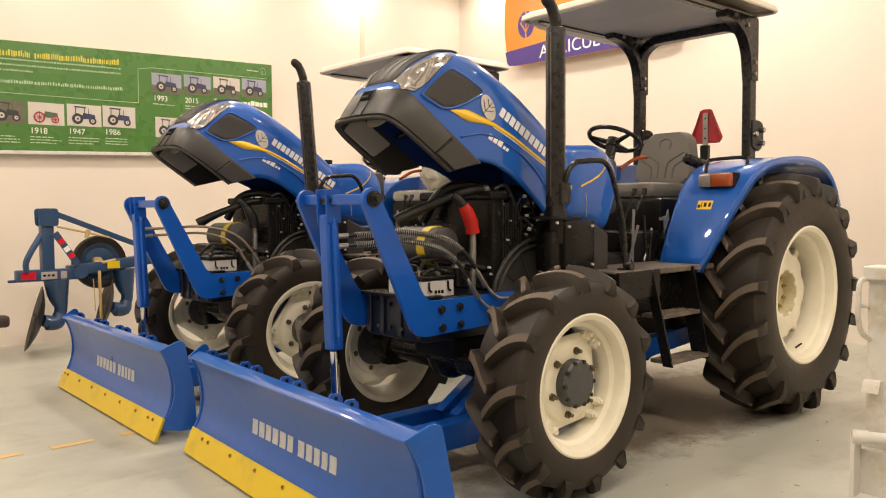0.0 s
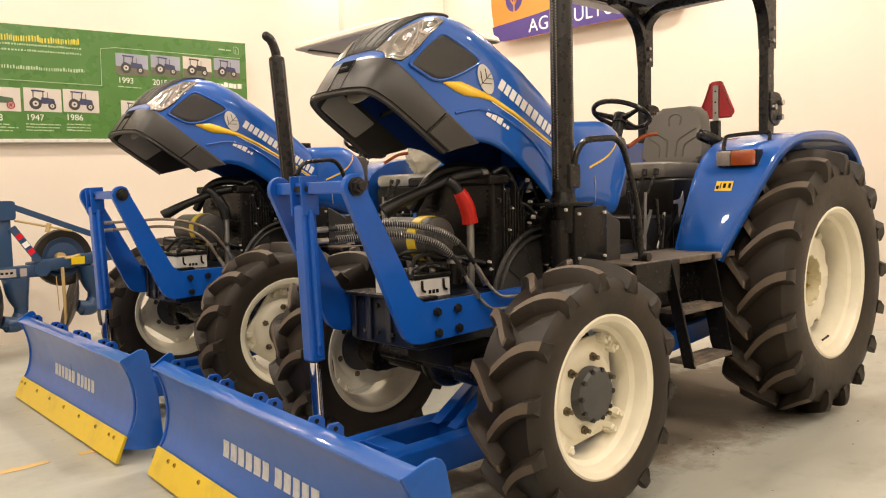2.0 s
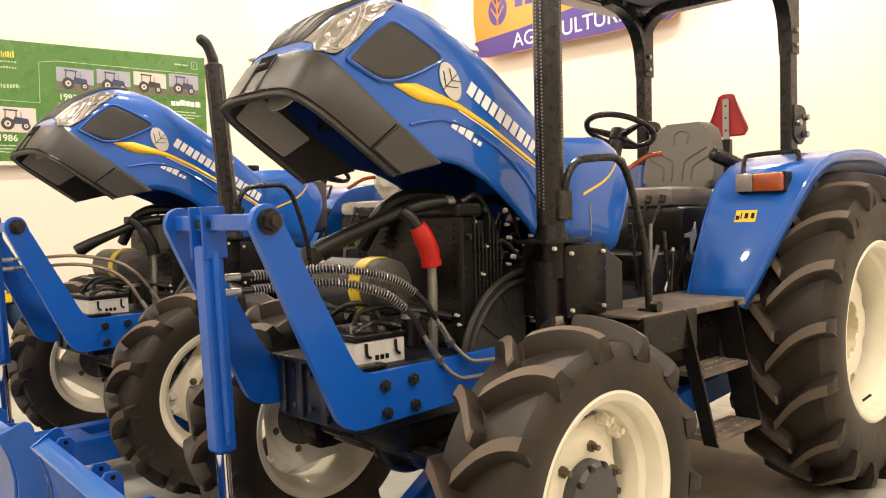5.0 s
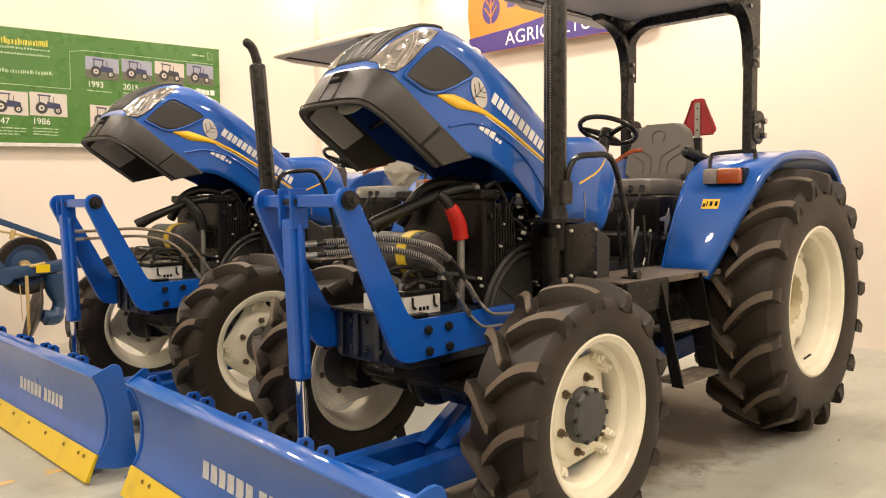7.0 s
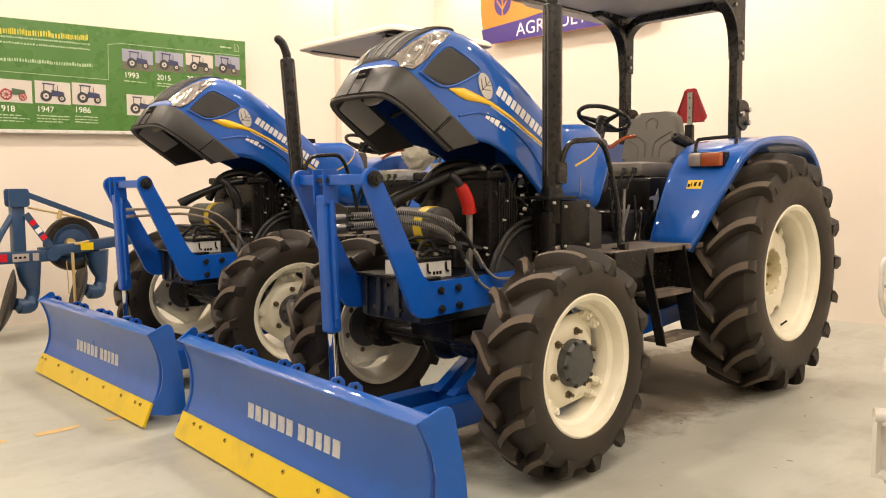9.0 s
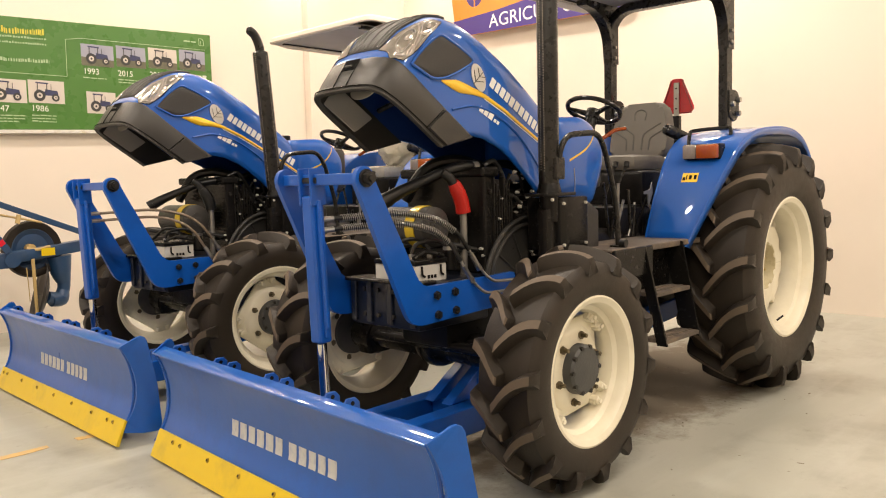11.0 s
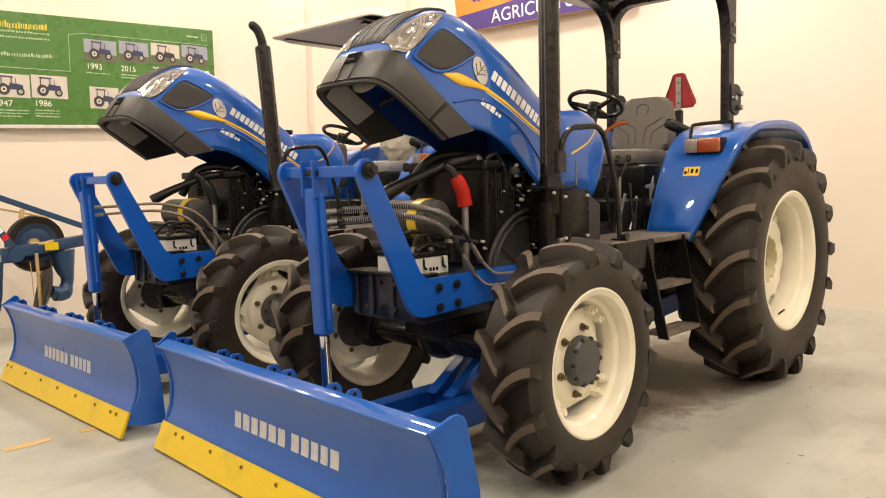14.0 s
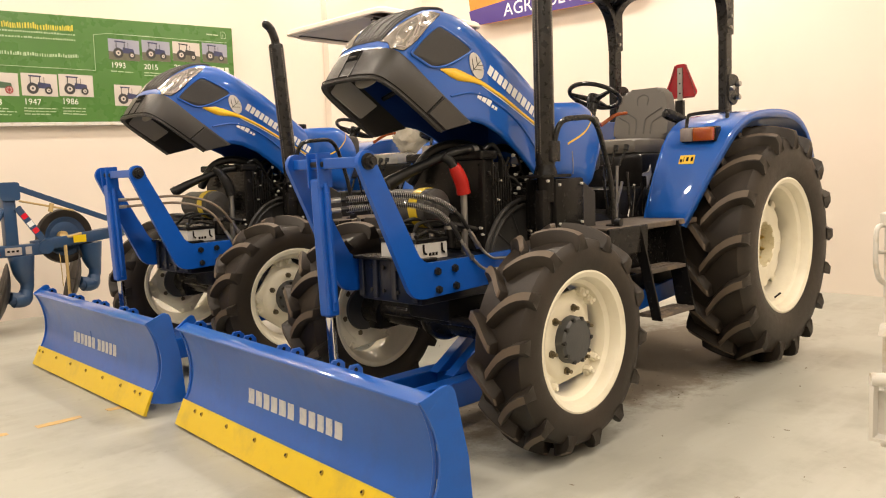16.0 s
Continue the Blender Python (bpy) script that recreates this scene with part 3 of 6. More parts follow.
        dish(0.076, 0.262, 0.038, 0.050, 0.0075, CHROME, "reflector")
        dish(0.078, 0.268, 0.011, 0.016, 0.0095, LENS, "bulb")
        dish(0.036, 0.160, 0.014, 0.022, 0.0075, LENS, "side_lamp")
        for s0, k0, s1, k1 in ((-0.02, 0.1, 0.04, 0.08), (0.036, 0.08, 0.040, 0.92), (0.048, 0.08, 0.052, 0.9), (-0.025, 0.8, 0.06, 0.93), (0.06, 0.12, 0.125, 0.3)):
            bm = B()
            tube(bm, [hood_point(s0 + (s1 - s0) * q, f(inside(s0 + (s1 - s0) * q, k0 + (k1 - k0) * q)), 0.007) for q in (0, 0.25, 0.5, 0.75, 1)], 0.0028, 5, 2)
            part("facet", bm, LENS, lamp, smooth=True)
        bm = B()
        rim = [(s, 0) for s in [-0.043, -0.041, -0.039, -0.036, -0.032] + list(np.linspace(-0.026, 0.137, 16))] + [(s, 1) for s in np.linspace(0.137, -0.043, 14)]
        tube(bm, [hood_point(s, f(inside(s, k)), 0.004) for s, k in rim + rim[:1]], 0.0022, 6, 1, False)
        part("gasket", bm, BLACK, lamp, smooth=True)
    for sign in (-1, 1):
        win = [(0.076, 0.182, 0.205), (0.095, 0.184, 0.275), (0.125, 0.188, 0.355), (0.15, 0.192, 0.388), (0.20, 0.205, 0.402), (0.25, 0.245, 0.412), (0.30, 0.312, 0.42), (0.335, 0.372, 0.424), (0.352, 0.402, 0.418)]
        w = solid(part("side_mesh", side_ribbon(win, 0.005, sign, 26, 8), MESH_DARK, hood, "dark mesh side window", smooth=True), 0.003, 0)
        edge = [(s, lo) for s, lo, hi in win] + [(s, hi) for s, lo, hi in win[::-1]]
        bm = B()
        tube(bm, [hood_side(s, h, 0.005, sign) for s, h in edge + edge[:1]], 0.006, 6, 3)
        part("mesh_frame", bm, BLUE, w, smooth=True)
        st = [(0.245, 0.224, 0.232), (0.315, 0.238, 0.287), (0.36, 0.252, 0.305), (0.40, 0.276, 0.318), (0.44, 0.302, 0.332), (0.50, 0.330, 0.350), (0.64, 0.362, 0.378), (0.80, 0.382, 0.396), (0.95, 0.402, 0.414), (1.15, 0.417, 0.427)]
        solid(part("amber_stripe", side_ribbon(st, 0.002, sign, 40, 2), STRIPE, hood, "amber decal stripe", smooth=True), 0.001, 0)
        thin = [(0.50, 0.326, 0.330), (0.64, 0.354, 0.358), (0.80, 0.375, 0.379), (0.95, 0.395, 0.399), (1.15, 0.411, 0.414)]
        solid(part("pale_line", side_ribbon(thin, 0.002, sign, 30, 1), DECAL, hood), 0.001, 0)
        # leaf badge
        bm = B()
        ring = [hood_side(0.422 + 0.056 * math.cos(a) - 0.022 * math.sin(a), 0.382 + 0.046 * math.sin(a), 0.0035, sign) for a in np.linspace(0, 2 * math.pi, 25)[:-1]]
        bm.faces.new([bm.verts.new(p) for p in ring])
        badge = solid(part("badge", bm, SILVER, hood, "plain silver oval badge"), 0.003, 0)
        for x0, h0, x1, h1 in ((-0.012, -0.043, 0.010, 0.040), (-0.008, -0.026, 0.036, 0.004), (-0.008, -0.026, -0.042, 0.008), (0.002, 0.006, 0.036, 0.028), (0.002, 0.006, -0.026, 0.032)):
            bm = B()
            tube(bm, [hood_side(0.422 + x0 + (x1 - x0) * q, 0.382 + h0 + (h1 - h0) * q, 0.006, sign) for q in (0, 0.5, 1)], 0.0017, 5, 2)
            part("badge_vein", bm, GREY_PLASTIC, badge)
        # plain bars in place of the name and type marks
        rndm = random.Random(5)
        s = 0.497
        while s < 1.06:
            wd = rndm.choice((0.022, 0.027, 0.031)) if abs(s - 0.63) > 0.016 else 0.0
            if wd == 0.0:
                s += 0.03
                continue
            base = interp(s, [(0.49, 0.398), (0.7, 0.415), (0.95, 0.428), (1.2, 0.44)])
            hh = 0.046
            bm = side_ribbon([(s, base, base + hh), (s + wd, base + 0.001, base + hh + 0.001)], 0.0025, sign, 3, 2)
            solid(part("mark", bm, DECAL, hood), 0.001, 0)
            s += wd + 0.009
        for s, wd, hh in ((0.50, 0.026, 0.028), (0.532, 0.026, 0.028), (0.564, 0.03, 0.032), (0.604, 0.016, 0.016), (0.626, 0.016, 0.016)):
            base = interp(s, [(0.5, 0.262), (0.70, 0.298)])
            solid(part("type_mark", side_ribbon([(s, base, base + hh), (s + wd, base + 0.004, base + hh + 0.004)], 0.0025, sign, 3, 2), DECAL, hood), 0.001, 0)
        # pressed crease over the arch
        bm = B()
        tube(bm, [hood_side(a, b, 0.001, sign) for a, b in ((0.36, 0.165), (0.41, 0.215), (0.466, 0.262), (0.56, 0.305), (0.662, 0.327), (0.78, 0.334), (0.90, 0.322), (1.09, 0.275), (1.15, 0.258))], 0.006, 6, 5)
        part("crease", bm, BLUE, hood, smooth=True)
    # inside of the nose
    bm = B()
    plate(bm, rounded([(0.03, 0.0), (0.25, 0.0), (0.30, 0.11), (0.05, 0.11)], 0.01), "y", 0.188, 0.195)
    for v in bm.verts:
        v.co = hood_at(v.co.x, v.co.y, v.co.z)
    part("sound_pad", bm, PAD, hood)
    bm = B()
    for s, h in ((0.05, 0.13), (0.32, 0.16)):
        tube(bm, [hood_at(s, v, h + 0.06 * (1 - (v / 0.21) ** 2)) for v in np.linspace(-0.20, 0.20, 9)], 0.012, 8, 2)
    part("inner_brace", bm, BLACK_SATIN, hood, smooth=True)
    bm = B()
    tube(bm, [hood_at(0.75, 0.2, 0.2), (3.10, YC + 0.2, 1.18)], 0.008, 8, 1, False)
    part("gas_strut", bm, BLACK_SATIN, hood)
    return hood


def tyre_mesh(c, R, W, r0, lug):
    """The carcass of a tractor tyre."""
    bm = B()
    Rt = R - lug
    prof = [(0.36, r0 - 0.004), (0.42, r0 + 0.012), (0.475, r0 + 0.22 * (Rt - r0)), (0.50, r0 + 0.45 * (Rt - r0)), (0.495, r0 + 0.66 * (Rt - r0)), (0.465, r0 + 0.84 * (Rt - r0)), (0.41, r0 + 0.94 * (Rt - r0)), (0.28, Rt - 0.006), (0.12, Rt - 0.001), (0.0, Rt)]
    prof = [(-a, r) for a, r in prof] + [(a, r) for a, r in prof[-2::-1]]
    lathe(bm, [(a * W, r) for a, r in prof], c, "y", 96)
    return bm


def lug_mesh(R, W, r0, lug, side, sweep, lug_w):
    """One slanting lug at the tyre's forward side, about the wheel's centre; its forward side is -x."""
    bm = B()
    Rt = R - lug
    rows = []
    st = [(-0.05, -0.12, 0.90), (-0.035, -0.08, 1.0), (0.04, 0.14, 1.0), (0.11, 0.35, 1.0), (0.19, 0.56, 1.0), (0.28, 0.74, 1.0), (0.36, 0.86, 1.0), (0.44, 0.94, 1.0), (0.502, 0.98, 0.97), (0.526, 1.0, 0.66), (0.502, 1.0, 0.12)]
    for a, f, tp in st:
        base = Rt - 0.03 if a < 0.42 else r0 + 0.80 * (Rt - r0)
        if a >= 0.48:
            base = r0 + (0.80 if a < 0.5 else 0.74 if tp > 0.3 else 0.70) * (Rt - r0)
        topr = base + (R - 0.15 * a * a - base) * tp
        th = sweep * f
        hw = lug_w * (1.0 + 0.15 * f) / R * 0.5
        hb = hw + 0.020 / R
        rows.append([bm.verts.new((-rr * math.cos(th + dt), side * a * W, rr * math.sin(th + dt))) for rr, dt in ((base, -hb), (topr - 0.004, -hw), (topr, -hw * 0.8), (topr, hw * 0.8), (topr - 0.004, hw), (base, hb))])
    for i, (a, b) in enumerate(zip(rows, rows[1:])):
        for k in range(5):
            fc = bm.faces.new((a[k], a[k + 1], b[k + 1], b[k]))
            if k == 2 and i < 8:
                fc.material_index = 1
    bm.faces.new(rows[0])
    bm.faces.new(rows[-1][::-1])
    return bm


def wheel(t, name, c, R, W, r0, side, front, label):
    """side: -1 for the wheel whose outer face looks to -y."""
    cx, cy, cz = c
    o = side
    rw = W * 0.42
    y = lambda d: o * (rw - d)  # d metres in from the outer lip
    bm = B()
    prof = [(0.0, r0 + 0.022), (-0.006, r0 + 0.026), (-0.008, r0 + 0.018), (0.002, r0 - 0.002), (0.02, r0 - 0.012), (0.05, r0 - 0.016), (0.065, r0 - 0.034), (0.10, r0 - 0.042), (2 * rw - 0.10, r0 - 0.042), (2 * rw - 0.05, r0 - 0.016), (2 * rw - 0.02, r0 - 0.012), (2 * rw, r0 + 0.0), (2 * rw + 0.008, r0 + 0.018), (2 * rw, r0 + 0.026)]
    outer = [(y(d), r) for d, r in prof]
    lathe(bm, outer, c, "y", 72)
    w = solid(part(name, bm, CREAM, t, label, smooth=True), 0.006, 0)
    high, count, sweep, lw = (0.056, 14, 0.235, 0.040) if front else (0.064, 17, 0.245, 0.048)
    part("tyre", tyre_mesh(c, R, W, r0, high), RUBBER, w, "black rubber tyre", smooth=True)
    for sd in (-1, 1):
        bm = lug_mesh(R, W, r0, high, sd, sweep, lw)
        bm.transform(Matrix.Translation(ORG))
        first = part("lug", bm, RUBBER, w, smooth=True)
        first.data.materials.append(TREAD)
        for k in range(count):
            ob = first if k == 0 else new("lug", first.data)
            ob.parent = w
            ob.matrix_local = Matrix.Translation(Vector(c) - ORG) @ Matrix.Rotation(2 * math.pi * (k + (0.25 if sd > 0 else -0.25)) / count, 4, "Y")
    yy = lambda d: cy + y(d)
    if front:
        # dished disc, square with clipped corners that meet the rim
        bm = B()
        square = lambda a: min(0.249, 0.193 / max(abs(math.cos(a - 0.1)), abs(math.sin(a - 0.1))))
        rows = []
        for mix, f, r1, d in ((1, 1.0, 0, 0.122), (1, 0.985, 0, 0.117), (1, 0.95, 0, 0.115), (0, 0, 0.178, 0.108), (0, 0, 0.165, 0.094), (0, 0, 0.152, 0.087), (0, 0, 0.10, 0.085), (0, 0, 0.06, 0.09)):
            rows.append([Vector((cx + (square(a) * f if mix else r1) * math.cos(a), yy(d), cz + (square(a) * f if mix else r1) * math.sin(a))) for a in np.linspace(0, 2 * math.pi, 97)])
        sheet(bm, rows)
        solid(part("disc", bm, CREAM, w, smooth=True), 0.010, 0)
        for k in range(4):
            for dk in (-0.15, 0.15):
                m = Matrix.Translation((cx, yy(0.10), cz)) @ Matrix.Rotation(-(0.1 + math.pi / 4 + k * math.pi / 2 + dk), 4, "Y")
                bm = B()
                box(bm, 0.212, r0 - 0.032, -0.016, 0.016, -0.020, 0.020, 0.007, m)
                box(bm, 0.205, 0.236, -0.030, 0.020, -0.013, 0.013, 0.005, m)
                rod(bm, m @ Vector((0.226, -0.038, 0)), m @ Vector((0.226, 0.03, 0)), 0.010, seg=8)
                part("rim_bracket", bm, CREAM, w)
        bm = B()
        lathe(bm, [(o * -0.02, 0.0), (o * -0.02, 0.118), (o * 0.0, 0.12), (o * 0.004, 0.105), (o * 0.045, 0.102), (o * 0.055, 0.092), (o * 0.058, 0.05), (o * 0.060, 0.0)], (cx, yy(0.088), cz), "y", 40)
        hub = part("hub_cap", bm, material("hub_grey", (0.055, 0.056, 0.056), 0.5, vary=0.15, scale=14, bump=0.3, bump_scale=80), w, "dark grey cast hub cap", smooth=True)
        for k in range(10):
            a = 2 * math.pi * k / 10
            p = Vector((cx + 0.095 * math.cos(a), yy(0.088) + o * 0.042, cz + 0.095 * math.sin(a)))
            part("cap_bolt", rod(B(), p, p + Vector((0, o * 0.016, 0)), 0.010, seg=6), BOLT, hub)
        for k in range(6):
            a = 2 * math.pi * (k + 0.3) / 6
            p = Vector((cx + 0.138 * math.cos(a), yy(0.092), cz + 0.138 * math.sin(a)))
            bm = B()
            rod(bm, p, p + Vector((0, o * 0.022, 0)), 0.017, seg=6)
            rod(bm, p, p + Vector((0, o * 0.042, 0)), 0.009, seg=8)
            part("wheel_nut", bm, OLD_BRASS, w)
    else:
        bm = B()
        fn = lambda a: 0.252 + 0.018 / (1 + math.exp(-14 * (math.cos(8 * a) + 0.55)))
        rows = []
        for f, d in ((1.0, 0.152), (0.97, 0.146), (0.93, 0.144), (0.80, 0.140), (0.62, 0.136), (0.56, 0.134), (0.52, 0.136)):
            rows.append([Vector((cx + fn(a) * f * math.cos(a), yy(d), cz + fn(a) * f * math.sin(a))) for a in np.linspace(0, 2 * math.pi, 161)])
        sheet(bm, rows)
        solid(part("disc", bm, CREAM, w, smooth=True), 0.014, 0)
        for k in range(8):
            a = 2 * math.pi * k / 8
            m = Matrix.Translation((cx, yy(0.185), cz)) @ Matrix.Rotation(-a, 4, "Y")
            bm = B()
            box(bm, 0.25, r0 - 0.03, -0.016, 0.016, -0.028, 0.028, 0.008, m)
            part("rim_bracket", bm, CREAM, w)
        bm = B()
        lathe(bm, [(o * -0.055, 0.0), (o * -0.055, 0.070), (o * -0.062, 0.074), (o * -0.062, 0.112), (o * -0.052, 0.118), (o * -0.004, 0.130), (o * 0.004, 0.136), (o * 0.003, 0.146), (o * -0.012, 0.150)], (cx, yy(0.132), cz), "y", 48)
        hub = part("hub", bm, HUB_OLIVE, w, "olive recessed hub, darker than the rim, with small brass nuts", smooth=True)
        part("axle_end", rod(B(), (cx, yy(0.204), cz), (cx, yy(0.187), cz), 0.036, seg=24, bevel=0.004), OLD_STEEL, hub, smooth=True)
        for k in range(8):
            a = 2 * math.pi * (k + 0.5) / 8
            p = Vector((cx + 0.093 * math.cos(a), yy(0.195), cz + 0.093 * math.sin(a)))
            bm = B()
            rod(bm, p, p + Vector((0, o * 0.014, 0)), 0.0125, seg=6)
            rod(bm, p, p + Vector((0, o * 0.026, 0)), 0.007, seg=8)
            part("wheel_nut", bm, BRASS, hub)
        p = Vector((cx - 0.04, yy(0.05), cz - r0 + 0.065))
        part("valve", rod(B(), p, p + Vector((0.02, o * 0.03, 0.03)), 0.006, seg=8), HOSE, w)
    return w


def fender(t, sign):
    """sign -1: the fender on the -y side."""
    Y = lambda y: 2 * YR - y if sign > 0 else y
    prof = [(4.175, 0.905), (4.205, 0.985), (4.245, 1.075), (4.292, 1.170), (4.345, 1.265), (4.402, 1.355), (4.465, 1.425), (4.53, 1.472), (4.61, 1.508), (4.70, 1.530), (4.82, 1.546), (4.98, 1.556), (5.12, 1.556), (5.25, 1.543), (5.37, 1.51), (5.47, 1.455), (5.55, 1.375), (5.61, 1.27)]
    outer = [(0.90, 2.46), (1.04, 2.41), (1.23, 2.352), (1.35, 2.315), (1.47, 2.29), (1.53, 2.28), (1.56, 2.275)]
    rows = []
    for i, (x, z) in enumerate(prof):
        yo = interp(z, outer) if x < 5.0 else 2.275
        yi = 2.70
        a = Vector(prof[min(i + 1, len(prof) - 1)]) - Vector(prof[max(i - 1, 0)])
        nx, nz = -a.y / a.length, a.x / a.length
        row = []
        for f, d in ((0, -0.05), (0, -0.012), (0.012, -0.003), (0.035, 0.0), (0.3, 0.004), (0.6, 0.004), (0.93, 0.0), (0.98, -0.004), (1.0, -0.014), (1.0, -0.045)):
            y = yi + (yo - yi) * f
            row.append((x + nx * d, Y(y), z + nz * d))
        rows.append(row)
    f = solid(part("fender", sheet(B(), rows), BLUE, t, "glossy blue rear fender", smooth=True), 0.005, 0)
    bm = B()
    tube(bm, [Vector(r[7]) + Vector((0, -sign * 0.002, 0)) for r in rows], 0.0075, 8, 3)
    part("rolled_edge", bm, BLUE, f, smooth=True)
    # inner side wall
    bm = B()
    plate(bm, [(x, z - 0.006) for x, z in prof] + [(5.5, 1.0), (4.9, 0.92), (4.19, 0.89)], "y", *sorted((Y(2.70), Y(2.712))))
    part("inner_panel", bm, BLUE, f)
    # lamp, two lenses and a black base
    x0, z0, z1 = 4.385, 1.372, 1.45
    lamp = part("marker_lamp", box(B(), x0 + 0.012, 4.47, *sorted((Y(2.372), Y(2.582))), z0 - 0.004, z1 + 0.004, 0.006), BLACK, f, "orange and clear marker lamp")
    part("orange_lens", box(B(), x0 - 0.022, x0 + 0.02, *sorted((Y(2.377), Y(2.497))), z0, z1, 0.010), ORANGE, lamp, smooth=True)
    part("clear_lens", box(B(), x0 - 0.020, x0 + 0.02, *sorted((Y(2.499), Y(2.577))), z0, z1, 0.010), LAMP_CLEAR, lamp, smooth=True)
    # yellow warning label with dark bars
    n = Vector((-0.88, 0, 0.475))
    u = Vector((0.475, 0, 0.88))
    c0 = Vector((4.345, 0, 1.265)) + n * 0.0085
    def lab(y0, y1, h0, h1, off):
        bm = B()
        q = [c0 + n * off + u * h for h in (h0, h1)]
        vs = [bm.verts.new((q[i].x, Y(y), q[i].z)) for i, y in ((0, y0), (0, y1), (1, y1), (1, y0))]
        bm.faces.new(vs)
        return bm
    st = solid(part("warning_label", lab(2.470, 2.562, -0.026, 0.03, 0.0), STRIPE, f, "yellow warning label with dark marks"), 0.001, 0)
    for y0, y1, h0, h1 in ((2.478, 2.492, -0.010, 0.016), (2.505, 2.520, -0.010, 0.016), (2.532, 2.537, -0.012, 0.018), (2.542, 2.557, -0.016, 0.004)):
        solid(part("label_mark", lab(y0, y1, h0, h1, 0.002), BLACK, st), 0.001, 0)
    # grab handle on top
    bm = B()
    tube(bm, [(4.48, Y(2.595), 1.435), (4.51, Y(2.60), 1.515), (4.535, Y(2.58), 1.536), (4.605, Y(2.43), 1.546), (4.61, Y(2.405), 1.535), (4.585, Y(2.395), 1.485)], 0.011, 8, 6)
    part("grab_handle", bm, BLACK_SATIN, f, "black bent grab handle", smooth=True)
    return f


def build_tractor():
    t = thing("tractor", (XF, YC, 0), "blue farm tractor with raised hood, white canopy and cream wheels", "tractor", "tractors side by side")
    build_hood(t)
    for side in (-1, 1):
        wheel(t, "front_wheel", (XF, YC + side * 0.672, 0.507), 0.507, 0.28, 0.283, side, True, "cream front wheel with lugged tyre")
        wheel(t, "rear_wheel", (XR, YR + side * 0.672, 0.732), 0.732, 0.42, 0.385, side, False, "cream rear wheel with large lugged tyre")
        fender(t, side)
    # chassis
    bm = B()
    box(bm, 2.72, 3.6, YC - 0.15, YC + 0.15, 0.54, 0.80, 0.03)
    box(bm, 3.5, 4.5, YC - 0.22, YC + 0.22, 0.50, 1.0, 0.05)
    box(bm, 4.4, 5.3, YC - 0.25, YC + 0.25, 0.48, 1.1, 0.06)
    part("gearbox", bm, ENGINE, t, "black gearbox and frame", smooth=True)
    bm = B()
    rod(bm, (XR, YR - 0.56, 0.732), (XR, YR + 0.56, 0.732), 0.11, seg=24)
    rod(bm, (XR, YR - 0.42, 0.732), (XR, YR + 0.42, 0.732), 0.16, seg=24)
    part("rear_axle", bm, BLACK, t, smooth=True)
    bm = B()
    rod(bm, (XF, YC - 0.56, 0.507), (XF, YC + 0.56, 0.53), 0.075, seg=20)
    rod(bm, (XF, YC - 0.60, 0.507), (XF, YC - 0.46, 0.53), 0.115, seg=20)
    rod(bm, (XF, YC + 0.48, 0.507), (XF, YC + 0.60, 0.53), 0.095, seg=20)
    bmesh.ops.create_uvsphere(bm, u_segments=20, v_segments=12, radius=0.125, matrix=Matrix.Translation((XF, YC + 0.06, 0.535)))
    box(bm, XF - 0.16, XF + 0.16, YC - 0.14, YC + 0.14, 0.52, 0.72, 0.03)
    for sg in (-1, 1):
        box(bm, XF - 0.08, XF + 0.08, YC + sg * 0.52 - 0.05, YC + sg * 0.52 + 0.05, 0.42, 0.66, 0.02)
    axle = part("front_axle", bm, BLACK, t, "black driven front axle", smooth=True)
    part("tie_rod", rod(B(), (XF + 0.16, YC - 0.5, 0.50), (XF + 0.16, YC + 0.5, 0.50), 0.018, seg=10), BLACK, axle, smooth=True)
    part("steering_cylinder", rod(B(), (XF - 0.13, YC - 0.35, 0.55), (XF - 0.13, YC + 0.35, 0.55), 0.026, seg=12), BLACK, axle, smooth=True)
    # front bolster with ribs and slots
    b = part("front_bolster", box(B(), 2.50, 2.95, YC - 0.20, YC + 0.225, 0.66, 0.862, 0.012), NAVY_PLATE, t, "black front bolster", smooth=True)
    for vy in (-0.17, -0.03, 0.10, 0.20):
        part("rib", box(B(), 2.486, 2.502, YC + vy - 0.016, YC + vy + 0.016, 0.675, 0.86, 0.004), NAVY_PLATE, b)
    part("top_rail", box(B(), 2.468, 2.60, YC - 0.21, YC + 0.235, 0.855, 0.87, 0.004), BLACK, b)
    for vy in (-0.15, -0.05, 0.045, 0.13):
        for z in (0.71, 0.82):
            part("bolt", rod(B(), (2.503, YC + vy, z), (2.488, YC + vy, z), 0.010, seg=6), BOLT, b)
    # battery in front of the radiator
    bat = part("battery", box(B(), 2.51, 2.705, 2.845, 3.09, 0.815, 0.935, 0.006), BATTERY, t, "white battery with black lid")
    part("lid", box(B(), 2.505, 2.71, 2.84, 3.095, 0.935, 0.957, 0.006), BLACK, bat, "black battery lid")
    for x in (2.55, 2.66):
        part("terminal", rod(B(), (x, 2.90, 0.955), (x, 2.90, 0.98), 0.014, seg=12), STEEL, bat)
    for x in (2.55, 2.665):
        bm = B()
        tube(bm, [(x, 2.842, 0.93), (x, 2.839, 0.895), (x + 0.014, 2.839, 0.885)], 0.005, 6, 3)
        part("hook", bm, BLACK, bat)
    for x in (2.585, 2.605, 2.625):
        part("mark", box(B(), x, x + 0.014, 2.8435, 2.846, 0.875, 0.89), BLACK, bat)
